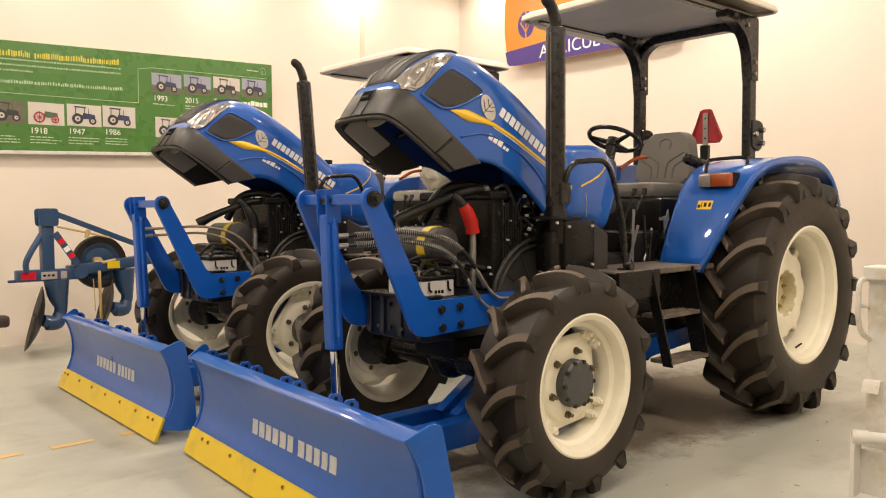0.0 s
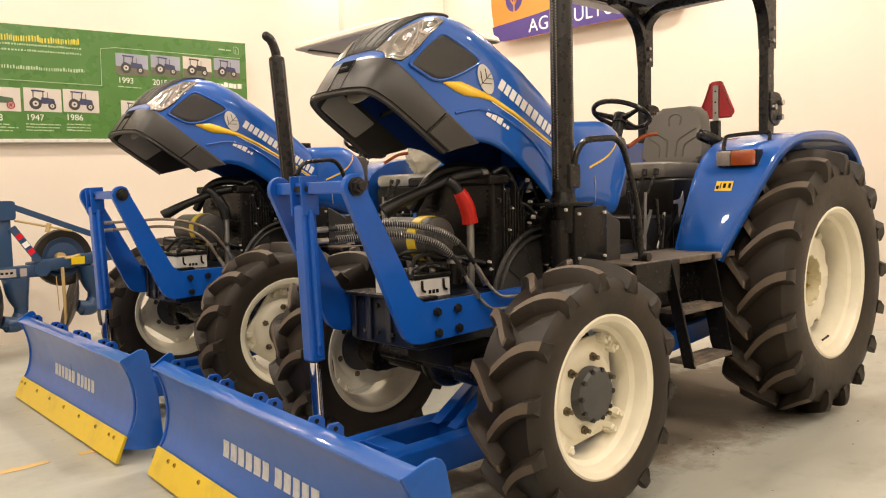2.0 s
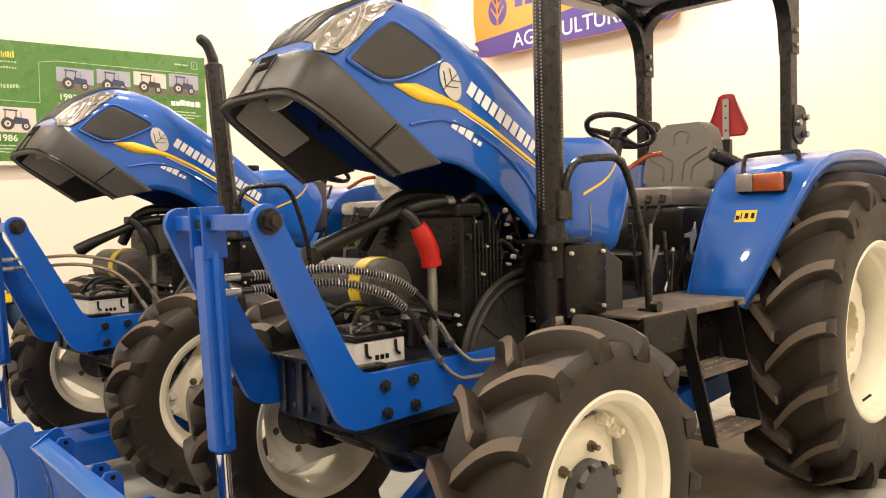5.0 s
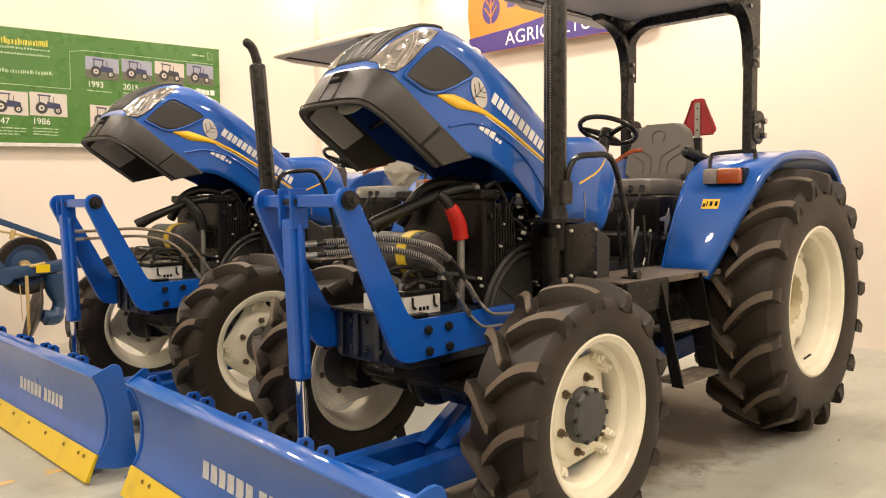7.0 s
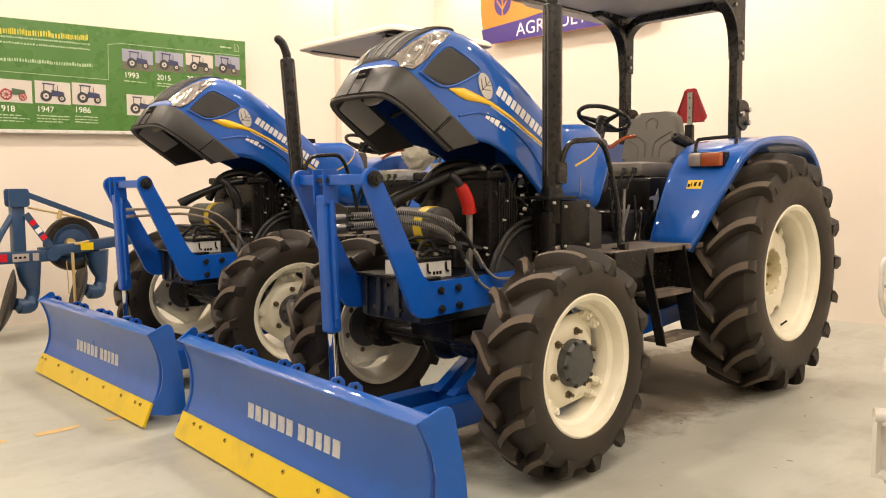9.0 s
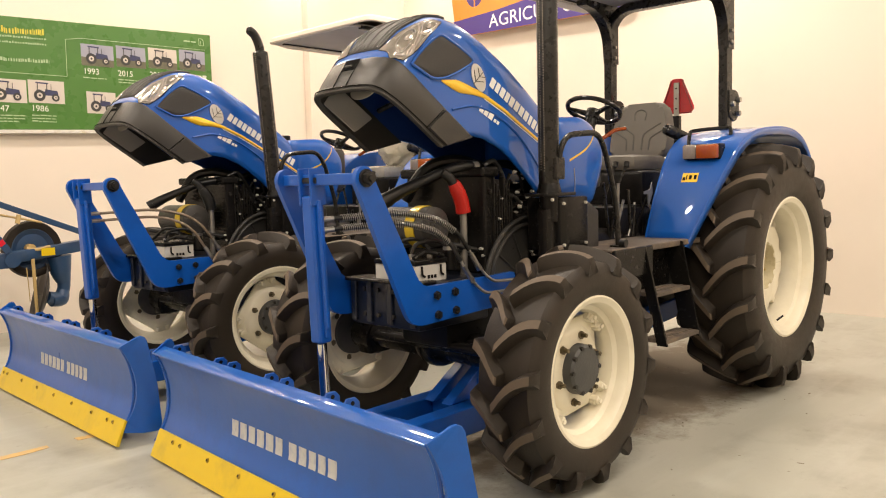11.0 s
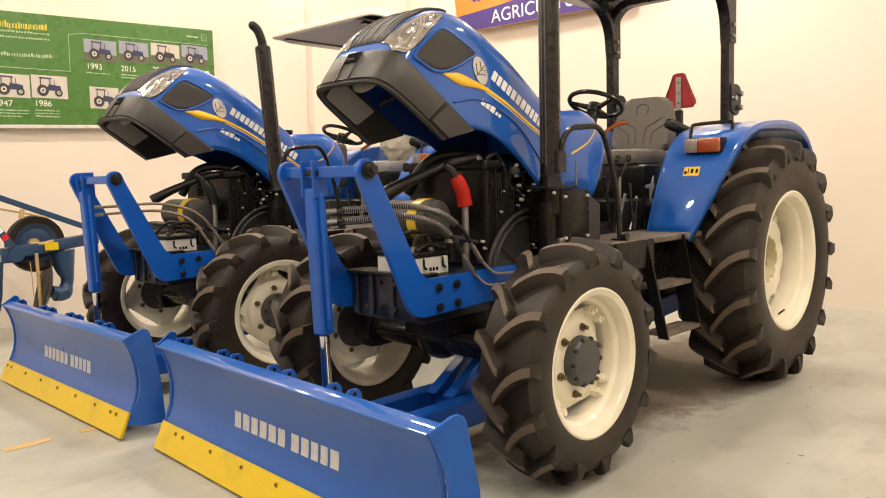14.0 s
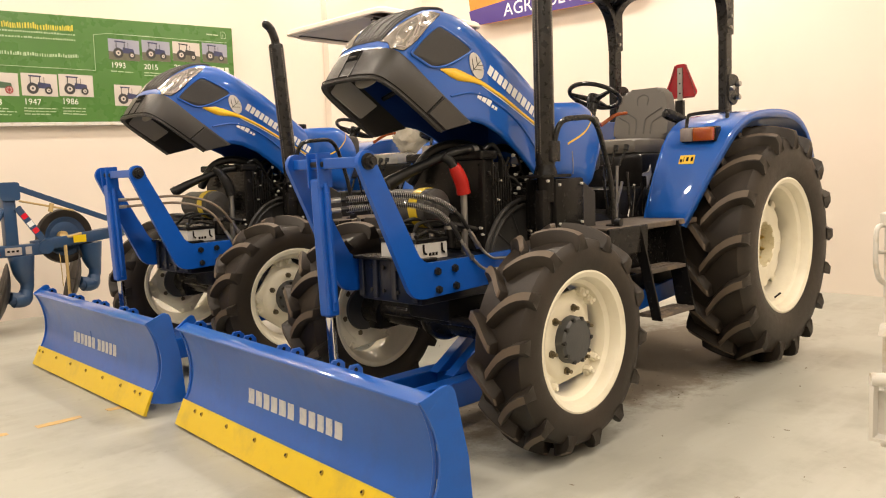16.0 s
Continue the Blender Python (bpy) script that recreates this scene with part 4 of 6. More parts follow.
    for pts, mat in (([(2.55, 2.90, 0.98), (2.57, 2.89, 1.02), (2.66, 2.87, 1.03), (2.78, 2.88, 0.99), (2.92, 2.90, 0.95)], HOSE), ([(2.66, 2.90, 0.98), (2.64, 2.93, 1.03), (2.60, 3.0, 1.03), (2.58, 3.12, 0.96)], HOSE), ([(2.52, 2.86, 0.965), (2.60, 2.87, 0.985), (2.70, 2.86, 0.965)], BLACK_SATIN)):
        part("battery_cable", tube(B(), pts, 0.009, 8, 6), mat, bat, smooth=True)
    neck = part("filler_neck", rod(B(), (2.745, 2.86, 0.90), (2.745, 2.86, 0.995), 0.027, seg=16), BLACK, t, "black hose neck with a steel clamp", smooth=True)
    part("clamp", rod(B(), (2.745, 2.86, 0.985), (2.745, 2.86, 1.0), 0.031, seg=16), STEEL, neck, smooth=True)
    # engine and radiator
    bm = B()
    box(bm, 2.93, 2.995, (YC + 0.045) - 0.25, (YC + 0.045) + 0.25, 0.86, 1.32, 0.012)
    box(bm, 2.90, 3.02, (YC + 0.045) - 0.265, (YC + 0.045) + 0.265, 1.30, 1.345, 0.012)
    rad = part("radiator", bm, BLACK, t, "black radiator with fins")
    fin = part("fin", box(B(), 2.922, 2.934, (YC + 0.045) - 0.22, (YC + 0.045) + 0.22, 0.89, 0.897), BLACK, rad)
    for k in range(1, 18):
        shared(fin, "fin", rad, (0, 0, k * 0.0225))
    bm = B()
    box(bm, 3.06, 3.62, (YC + 0.045) - 0.16, (YC + 0.045) + 0.16, 0.72, 1.18, 0.03)
    box(bm, 3.10, 3.60, (YC + 0.045) - 0.12, (YC + 0.045) + 0.12, 1.16, 1.27, 0.03)
    for k in range(4):
        x = 3.14 + k * 0.125
        rod(bm, (x, (YC + 0.045) - 0.24, 1.10), (x, (YC + 0.045) - 0.14, 1.12), 0.034, seg=12)
        box(bm, x - 0.03, x + 0.03, (YC + 0.045) - 0.2, (YC + 0.045) - 0.14, 0.78, 1.02, 0.012)
    rod(bm, (3.15, (YC + 0.045) - 0.24, 1.08), (3.55, (YC + 0.045) - 0.24, 1.08), 0.04, seg=14)
    rod(bm, (3.10, (YC + 0.045) - 0.18, 0.92), (3.24, (YC + 0.045) - 0.18, 0.92), 0.07, seg=18)
    rod(bm, (3.0, (YC + 0.045), 1.05), (3.06, (YC + 0.045), 1.05), 0.16, seg=20)
    rod(bm, (3.34, (YC + 0.045) - 0.16, 0.86), (3.34, (YC + 0.045) - 0.26, 0.86), 0.05, seg=16)
    box(bm, 3.42, 3.58, (YC + 0.045) - 0.26, (YC + 0.045) - 0.14, 0.98, 1.14, 0.015)
    part("engine", bm, ENGINE, t, "black diesel engine", smooth=True)
    # air filter
    fx, fy, fz = 2.705, 2.90, 1.085
    bm = B()
    lathe(bm, [(0, 0), (0, 0.078), (0.006, 0.088), (0.04, 0.092), (0.05, 0.092), (0.05, 0.088), (0.32, 0.088), (0.33, 0.0)], (fx, fy, fz), "y", 32)
    af = part("air_filter", bm, GREY_PLASTIC, t, "dark air filter canister with yellow band", smooth=True)
    bm = B()
    lathe(bm, [(0.052, 0.088), (0.052, 0.095), (0.105, 0.095), (0.105, 0.088)], (fx, fy, fz), "y", 32)
    part("band", bm, YELLOW, af, smooth=True)
    bm = B()
    box(bm, fx - 0.02, fx + 0.02, fy - 0.007, fy + 0.003, fz - 0.016, fz + 0.016, 0.005)
    rod(bm, (fx, fy, fz), (fx, fy - 0.004, fz), 0.042, seg=24)
    part("cap", bm, GREY_PLASTIC, af)
    # pipes
    bm = B()
    tube(bm, [(2.565, 3.05, 1.215), (2.62, 3.01, 1.25), (2.70, 2.96, 1.29), (2.79, 2.915, 1.33), (2.87, 2.895, 1.348), (2.95, 2.885, 1.352)], [0.032, 0.027, 0.023, 0.023, 0.024, 0.026], 14, 6)
    p = part("intake_pipe", bm, HOSE, t, "black rubber intake pipe", smooth=True)
    bm = B()
    rod(bm, (2.925, 2.88, 1.348), (2.955, 2.88, 1.351), 0.024, seg=20)
    part("clamp", bm, OLD_STEEL, p, smooth=True)
    part("clamp", rod(B(), (2.567, 3.049, 1.216), (2.545, 3.063, 1.20), 0.034, seg=20), HOSE, p, smooth=True)
    bm = B()
    tube(bm, [(2.808, 2.888, 1.276), (2.826, 2.884, 1.246), (2.850, 2.88, 1.195), (2.862, 2.88, 1.142)], [0.027, 0.033, 0.034, 0.031], 16, 8)
    p = part("coolant_elbow", bm, RED_HOSE, t, "red silicone elbow hose", smooth=True)
    part("clamp", rod(B(), (2.859, 2.88, 1.160), (2.862, 2.88, 1.143), 0.034, seg=20), RED_HOSE, p)
    part("upper_hose", tube(B(), [(2.808, 2.888, 1.272), (2.790, 2.895, 1.30), (2.76, 2.91, 1.325)], 0.022, 12, 4), HOSE, p, smooth=True)
    bm = B()
    tube(bm, [(2.862, 2.88, 1.142), (2.862, 2.88, 1.06), (2.862, 2.882, 0.93), (2.865, 2.89, 0.84)], 0.0165, 12, 5)
    part("steel_pipe", bm, OLD_STEEL, t, "dull steel pipe", smooth=True)
    for pts, r in (
        ([(2.95, 2.85, 1.33), (2.965, 2.84, 1.22), (2.972, 2.84, 1.05), (2.975, 2.84, 0.88)], 0.011),
        ([(3.0, 2.84, 1.30), (3.03, 2.82, 1.15), (3.03, 2.82, 0.96), (3.05, 2.83, 0.86)], 0.013),
        ([(2.98, 2.86, 1.35), (3.05, 2.85, 1.37), (3.12, 2.85, 1.28), (3.18, 2.86, 1.16)], 0.012),
        ([(3.05, 2.9, 1.24), (3.2, 2.85, 1.2), (3.3, 2.83, 1.05), (3.4, 2.84, 0.9)], 0.009),
        ([(2.86, 3.25, 1.2), (2.90, 3.15, 1.34), (3.0, 3.05, 1.38), (3.15, 2.95, 1.33)], 0.028),
        ([(2.62, 3.2, 1.02), (2.70, 3.0, 1.00), (2.80, 2.9, 1.0), (2.92, 2.86, 0.97)], 0.014),
        ([(3.12, 3.0, 1.28), (3.2, 2.95, 1.36), (3.32, 2.92, 1.33), (3.42, 2.92, 1.22)], 0.02),
    ):
        part("engine_hose", tube(B(), pts, r, 10, 6), HOSE, t, smooth=True)
    rnd2 = random.Random(11)
    for k in range(14):
        x0, z0 = rnd2.uniform(2.95, 3.3), rnd2.uniform(1.0, 1.36)
        y0 = rnd2.uniform(2.83, 2.88)
        pts = [(x0, y0, z0)]
        for q in range(3):
            pts.append((pts[-1][0] + rnd2.uniform(-0.06, 0.10), y0 + rnd2.uniform(-0.02, 0.03), pts[-1][2] - rnd2.uniform(0.02, 0.13)))
        part("cable", tube(B(), pts, rnd2.uniform(0.004, 0.008), 6, 5), (HOSE, HOSE, BLACK_SATIN)[k % 3], t, smooth=True)
    for k in range(8):
        x0 = 2.985 + 0.018 * k
        part("stay", box(B(), x0, x0 + 0.007, 2.80, 2.83, 0.88 + 0.02 * (k % 3), 1.30 - 0.03 * (k % 4), 0.002), BLACK_SATIN, t)
    for k in range(64):
        x, z = rnd2.uniform(2.92, 3.30), rnd2.uniform(0.88, 1.36)
        y = 2.795 + rnd2.uniform(0, 0.06)
        bm = B()
        rod(bm, (x, y, z), (x - 0.004, y - 0.012, z), rnd2.uniform(0.003, 0.0065), seg=6)
        rod(bm, (x, y + 0.008, z), (x, y, z), 0.007, seg=8)
        part("bolt", bm, ZINC if k % 3 else BOLT, t)
    for k in range(16):
        x, z = rnd2.uniform(3.02, 3.45), rnd2.uniform(0.88, 1.24)
        part("engine_fitting", box(B(), x, x + rnd2.uniform(0.03, 0.10), 2.85, 2.93, z, z + rnd2.uniform(0.02, 0.08), 0.004), ENGINE, t)
    # ribbed side shield
    cx, cz, r = 3.215, 0.785, 0.32
    arc = [(cx - r * math.cos(a), cz + r * math.sin(a)) for a in np.linspace(0.2, 1.57, 18)]
    bm = B()
    plate(bm, arc + [(cx, cz + 0.065)], "y", 2.785, 2.80)
    sh = part("side_shield", bm, SHIELD, t, "ribbed charcoal side shield")
    for rr in (r, r * 0.90):
        bm = B()
        tube(bm, [(cx - rr * math.cos(a), 2.783, cz + rr * math.sin(a)) for a in np.linspace(0.22, 1.56, 12)], 0.011, 8, 3)
        part("rib", bm, SHIELD, sh, smooth=True)
    for k in range(2):
        a = 0.62 + k * 0.5
        bm = B()
        tube(bm, [(cx - q * r * math.cos(a), 2.783, cz + q * r * math.sin(a)) for q in (0.45, 0.65, 0.86)], 0.005, 6, 2)
        part("rib", bm, SHIELD, sh)
    # exhaust with perforated guard
    ex, ey = 3.185, 2.64
    bm = B()
    tube(bm, [(ex, ey, 1.05), (ex, ey, 1.6), (ex, ey, 2.10), (ex, ey, 2.14), (ex - 0.008, ey + 0.005, 2.185), (ex - 0.022, ey + 0.010, 2.222), (ex - 0.042, ey + 0.018, 2.244)], 0.028, 16, 6)
    bmesh.ops.create_uvsphere(bm, u_segments=16, v_segments=10, radius=0.0275, matrix=Matrix.Translation((ex - 0.043, ey + 0.0185, 2.245)))
    exh = part("exhaust", bm, BLACK_SATIN, t, "tall black exhaust stack", smooth=True)
    bm = B()
    lathe(bm, [(1.255, 0.03), (1.255, 0.046), (1.30, 0.0475), (2.10, 0.0475), (2.115, 0.045), (2.125, 0.03)], (ex, ey, 0), "z", 28)
    g = part("heat_guard", bm, BLACK_SATIN, exh, "perforated black heat guard", smooth=True)
    bm = B()
    for k in range(66):
        z = 1.32 + k * 0.0118
        for a in (2.55, 2.95, 3.35, 4.9, 5.25, 5.6):
            d = Vector((math.cos(a), math.sin(a), 0))
            p = Vector((ex, ey, z + (0.006 if a in (2.95, 5.25) else 0))) + d * 0.0472
            rod(bm, p, p + d * 0.0012, 0.0034, seg=6)
    tagged(part("perforation", bm, material("guard_hole_grey", (0.22, 0.195, 0.165), 0.6, vary=0.2), exh), kind="stuff")
    bm = B()
    box(bm, ex - 0.10, ex + 0.13, ey - 0.06, ey + 0.07, 1.205, 1.22, 0.003)
    br = part("exhaust_bracket", bm, BLACK, t, "black exhaust bracket and toolbox", smooth=True)
    part("toolbox", box(B(), ex + 0.01, ex + 0.24, ey - 0.055, ey + 0.14, 0.95, 1.2, 0.012), BLACK, br, smooth=True)
    part("support", box(B(), ex - 0.06, ex + 0.05, ey - 0.03, ey + 0.03, 0.90, 1.15, 0.012), BLACK, br, smooth=True)
    bm = B()
    rod(bm, (ex, ey, 1.09), (ex, ey, 1.21), 0.045, seg=20)
    part("elbow", bm, BLACK, br, smooth=True)
    part("flange", rod(B(), (ex, ey, 1.215), (ex, ey, 1.27), 0.06, 0.045, seg=20), BLACK, br, smooth=True)
    for x, z in ((ex + 0.03, 1.17), (ex + 0.21, 1.17), (ex + 0.03, 0.98), (ex + 0.21, 0.98), (ex - 0.06, 1.19)):
        part("bolt", rod(B(), (x, ey - 0.055, z), (x, ey - 0.066, z), 0.007, seg=6), ZINC, br)
    part("side_box", plate(B(), [(ex + 0.245, 0.94), (ex + 0.245, 1.195), (ex + 0.30, 1.185), (ex + 0.42, 1.12), (ex + 0.42, 0.94)], "y", ey + 0.0, ey + 0.2, 0.006), GREY_PLASTIC, t, "charcoal plastic side box", smooth=True)
    # cowl with tank
    out = rounded([(3.42, 1.20), (3.42, 1.585), (3.79, 1.605), (3.945, 1.42), (3.80, 1.115), (3.64, 1.17)], [0.06, 0.07, 0.12, 0.14, 0.08, 0.10], 6)
    mid = Vector((3.67, 1.38))
    dome = lambda f: 0.178 + 0.068 * max(0.0, 1 - f ** 5) ** 0.5
    levels = [0.0, 0.3, 0.55, 0.72, 0.84, 0.92, 0.965, 0.99, 1.0]
    rows = [[(mid.x + (p[0] - mid.x) * f, YC - dome(f), mid.y + (p[1] - mid.y) * f) for p in out + out[:1]] for f in levels]
    rows += [[(mid.x + (p[0] - mid.x) * f, YC + dome(f), mid.y + (p[1] - mid.y) * f) for p in out + out[:1]] for f in levels[::-1]]
    bm = B()
    sheet(bm, rows)
    bmesh.ops.remove_doubles(bm, verts=bm.verts, dist=0.0004)
    cowl = part("cowl", bm, BLUE, t, "glossy blue cowl before the steering wheel", smooth=True)
    ang = sorted((math.atan2(p[1] - mid.y, p[0] - mid.x), (Vector(p) - mid).length) for p in out)

    def cowl_y(x, z, sg):
        d = Vector((x, z)) - mid
        f = d.length / float(np.interp(math.atan2(d.y, d.x), [a for a, _ in ang], [r for _, r in ang], period=2 * math.pi))
        return YC + sg * (dome(min(f, 1.0)) + 0.0015)
    for sg in (-1, 1):
        bm = B()
        q = smooth_path([(3.545, 0, 1.368), (3.69, 0, 1.425), (3.765, 0, 1.49), (3.79, 0, 1.535)], 5)
        for a, b in zip(q, q[1:]):
            vs = [bm.verts.new((p.x, cowl_y(p.x, p.z + dz, sg), p.z + dz)) for p, dz in ((a, 0), (b, 0), (b, 0.010), (a, 0.010))]
            bm.faces.new(vs)
        solid(part("amber_stripe", bm, STRIPE, cowl), 0.001, 0)
        bm = B()
        tube(bm, [(x, cowl_y(x, z, sg), z) for x, z in ((3.604, 1.215), (3.59, 1.28), (3.582, 1.335))], 0.003, 6, 3)
        part("seam", bm, LENS, cowl)
    part("filler_cap", rod(B(), (3.52, YC - 0.05, 1.585), (3.52, YC - 0.05, 1.625), 0.042, seg=20, bevel=0.006), BLACK, cowl, smooth=True)
    bm = B()
    box(bm, 3.78, 3.985, YC - 0.17, YC + 0.17, 1.22, 1.54, 0.04, None)
    part("dashboard", bm, GREY_PLASTIC, t, "charcoal dashboard", smooth=True)
    # steering wheel
    c = Vector((4.245, YR + 0.01, 1.675))
    axis = Vector((0.42, 0, 0.908)).normalized()
    e1, e2 = Vector((0, 1, 0)), axis.cross(Vector((0, 1, 0)))
    bm = B()
    ring = [c + 0.155 * (math.cos(a) * e1 + math.sin(a) * e2) for a in np.linspace(0, 2 * math.pi, 33)]
    tube(bm, ring, 0.014, 8, 1, False)
    for a in (0.3, 2.84, 4.71):
        tube(bm, [c - axis * 0.03, c + 0.148 * (math.cos(a) * e1 + math.sin(a) * e2)], [0.02, 0.011], 8, 1, False)
    rod(bm, c - axis * 0.05, c, 0.04, seg=16)
    sw = part("steering_wheel", bm, BLACK_SATIN, t, "black three-spoke steering wheel", smooth=True)
    bm = B()
    rod(bm, c - axis * 0.05, c - axis * 0.40, 0.03, 0.045, seg=14)
    part("column", bm, BLACK_SATIN, sw, smooth=True)
    bm = B()
    tube(bm, [(4.32, YR + 0.02, 1.50), (4.42, YR - 0.02, 1.56), (4.50, YR - 0.05, 1.575)], 0.012, 8, 4)
    part("orange_lever", bm, ORANGE, t, "orange hand lever", smooth=True)
    for y in (-0.16, -0.10, 0.14):
        bm = B()
        tube(bm, [(4.12, YR + y, 1.0), (4.20, YR + y, 1.2), (4.26, YR + y * 1.2, 1.34)], 0.008, 6, 4)
        rod(bm, (4.26, YR + y * 1.2, 1.34), (4.27, YR + y * 1.2, 1.37), 0.016, seg=10)
        part("lever", bm, BLACK_SATIN, t, smooth=True)
    bm = B()
    box(bm, 4.08, 4.5, YR - 0.26, YR + 0.26, 0.93, 1.12, 0.03)
    part("pedestal", bm, ENGINE, t, "black seat pedestal", smooth=True)
    for k in range(11):
        x = rnd2.uniform(3.95, 4.35)
        z1 = rnd2.uniform(1.05, 1.27)
        bm = B()
        rod(bm, (x, YR - 0.26, 0.95), (x + rnd2.uniform(-0.1, 0.1), YR - 0.26 + rnd2.uniform(-0.05, 0.05), z1), 0.008, seg=6)
        part("linkage", bm, (BLACK_SATIN, OLD_STEEL, ENGINE, BLACK_SATIN)[k % 4], t)
    part("seat_base", box(B(), 4.40, 4.75, YR - 0.22, YR + 0.22, 1.08, 1.32, 0.03), ENGINE, t, "black seat base", smooth=True)
    # pedal linkages with pale plates
    bm = B()
    plate(bm, [(4.20, 1.20), (4.27, 1.21), (4.29, 1.25), (4.30, 1.19), (4.25, 1.11), (4.245, 1.185), (4.20, 1.185)], "y", 2.72, 2.725)
    part("lever_plate", bm, OLD_STEEL, t)
    # seat
    seat = part("seat", box(B(), 4.42, 4.84, YR - 0.155, YR + 0.25, 1.315, 1.415, 0.04), SEAT, t, "grey vinyl driver's seat", smooth=True)
    bm = B()
    o = rounded([(-0.195, 1.40), (-0.205, 1.54), (-0.168, 1.69), (-0.130, 1.752), (0.130, 1.752), (0.168, 1.69), (0.205, 1.54), (0.195, 1.40)], [0.05, 0.08, 0.06, 0.045, 0.045, 0.06, 0.08, 0.05], 5)
    plate(bm, [(YR + 0.05 + y, z) for y, z in o], "x", 4.80, 4.90)
    es = [e for e in bm.edges if abs(e.verts[0].co.x - e.verts[1].co.x) < 1e-4]
    bmesh.ops.bevel(bm, geom=es, offset=0.028, segments=3, affect="EDGES", profile=0.5)
    for v in bm.verts:
        v.co.x += (v.co.z - 1.39) * 0.22
    back = part("backrest", bm, SEAT, seat, smooth=True)
    on_back = lambda y, z: (4.800 + (z - 1.39) * 0.22, YR + 0.05 + y, z)
    for sg in (-1, 1):
        bm = B()
        tube(bm, [on_back(sg * y, z) for y, z in ((0.030, 1.45), (0.032, 1.53), (0.05, 1.562), (0.15, 1.618))], 0.0055, 6, 4)
        part("seam", bm, SEAT_SEAM, back, smooth=True)
        bm = B()
        tube(bm, [on_back(sg * y, z) for y, z in ((0.080, 1.45), (0.082, 1.51), (0.10, 1.535), (0.17, 1.575))], 0.0055, 6, 4)
        part("seam", bm, SEAT_SEAM, back, smooth=True)
    bm = B()
    tube(bm, [on_back(y, z) for y, z in ((-0.035, 1.64), (-0.04, 1.69), (0.0, 1.712), (0.04, 1.69), (0.035, 1.64))], 0.0045, 6, 4)
    part("seam", bm, SEAT_SEAM, back, smooth=True)
    bm = B()
    box(bm, -0.14, 0.14, -0.03, 0.03, -0.035, 0.035, 0.028, pose(4.69, 2.755, 1.525, 0, 16, -12))
    part("armrest", bm, BLACK_SATIN, seat, "black padded armrest", smooth=True)
    # foot platform, steps and rail
    bm = B()
    for sg in (-1, 1):
        ys = sorted((YR + sg * 0.61, YR + sg * 0.2))
        box(bm, 3.42, 4.33, ys[0], ys[1], 0.915, 0.945, 0.006)
    part("platform", bm, PLATFORM, t, "dusty steel foot platform")
    bm = B()
    box(bm, 3.42, 3.78, YR - 0.622, YR - 0.60, 0.80, 0.942, 0.006)
    box(bm, 3.42, 3.44, YR - 0.61, YR - 0.25, 0.76, 0.94, 0.006)
    box(bm, 3.42, 4.2, YR - 0.50, YR - 0.30, 0.66, 0.90, 0.02)
    part("platform_skirt", bm, BLACK, t, "black skirt and tank under the platform")
    for sg in (-1, 1):
        Ys = lambda y: y if sg < 0 else 2 * YR - y
        stp = None
        for xa, xb in ((3.705, 3.745), (4.09, 4.10)):
            bm = B()
            wd = 0.055 if xa < 4 else 0.10
            q0 = [(xa, Ys(2.44), 0.94), (xa, Ys(2.44 + wd), 0.94), (xb, Ys(2.345 + wd), 0.445), (xb, Ys(2.345), 0.445)]
            v0 = [bm.verts.new(p) for p in q0]
            v1 = [bm.verts.new((p[0] + 0.012, p[1], p[2])) for p in q0]
            bm.faces.new(v0)
            bm.faces.new(v1[::-1])
            for i in range(4):
                bm.faces.new((v0[i], v0[(i + 1) % 4], v1[(i + 1) % 4], v1[i]))
            stp = part("side_cheek", bm, BLACK, stp) if stp else part("steps", bm, BLACK, t, "black two-tread access steps")
        for y0, y1, z in ((2.395, 2.53, 0.708), (2.345, 2.475, 0.478)):
            bm = B()
            box(bm, 3.745, 4.095, *sorted((Ys(y0), Ys(y1))), z - 0.02, z, 0.003)
            for k in range(9):
                for j in range(2):
                    yk = y0 + 0.04 + 0.05 * j
                    rod(bm, (3.79 + k * 0.035, Ys(yk), z), (3.79 + k * 0.035, Ys(yk), z + 0.005), 0.012, 0.008, seg=8)
            part("tread", bm, PLATFORM, stp, "punched steel tread")
    bm = B()
    tube(bm, [(3.20, 2.60, 1.33), (3.205, 2.585, 1.42), (3.25, 2.575, 1.475), (3.36, 2.565, 1.49), (3.45, 2.56, 1.49), (3.50, 2.555, 1.45), (3.54, 2.55, 1.36), (3.585, 2.54, 1.20), (3.60, 2.535, 1.08), (3.603, 2.53, 0.945)], 0.0135, 10, 6)
    rl = part("grab_rail", bm, BLACK_SATIN, t, "black bent grab rail", smooth=True)
    bm = B()
    box(bm, 3.57, 3.635, 2.50, 2.56, 0.94, 0.952, 0.003)
    part("foot", bm, BLACK_SATIN, rl)
    part("rubber_stop", rod(B(), (3.575, 2.47, 0.965), (3.575, 2.50, 0.965), 0.02, seg=14), HOSE, rl, smooth=True)
    part("bracket", box(B(), 3.16, 3.23, 2.58, 2.62, 1.28, 1.38, 0.006), BLACK_SATIN, rl)
    # roll bar
    yn, yf, xp, zt = YR - 0.41, YR + 0.41, 5.095, 2.42
    path = [(xp, yn, 1.30), (xp, yn, 2.20)] + [(xp, yn + 0.17 - 0.17 * math.cos(a), zt - 0.17 + 0.17 * math.sin(a)) for a in np.linspace(0.15, math.pi / 2, 7)]
    path += [(x, 2 * YR - y, z) for x, y, z in path[::-1]]
    bm = B()
    rows = []
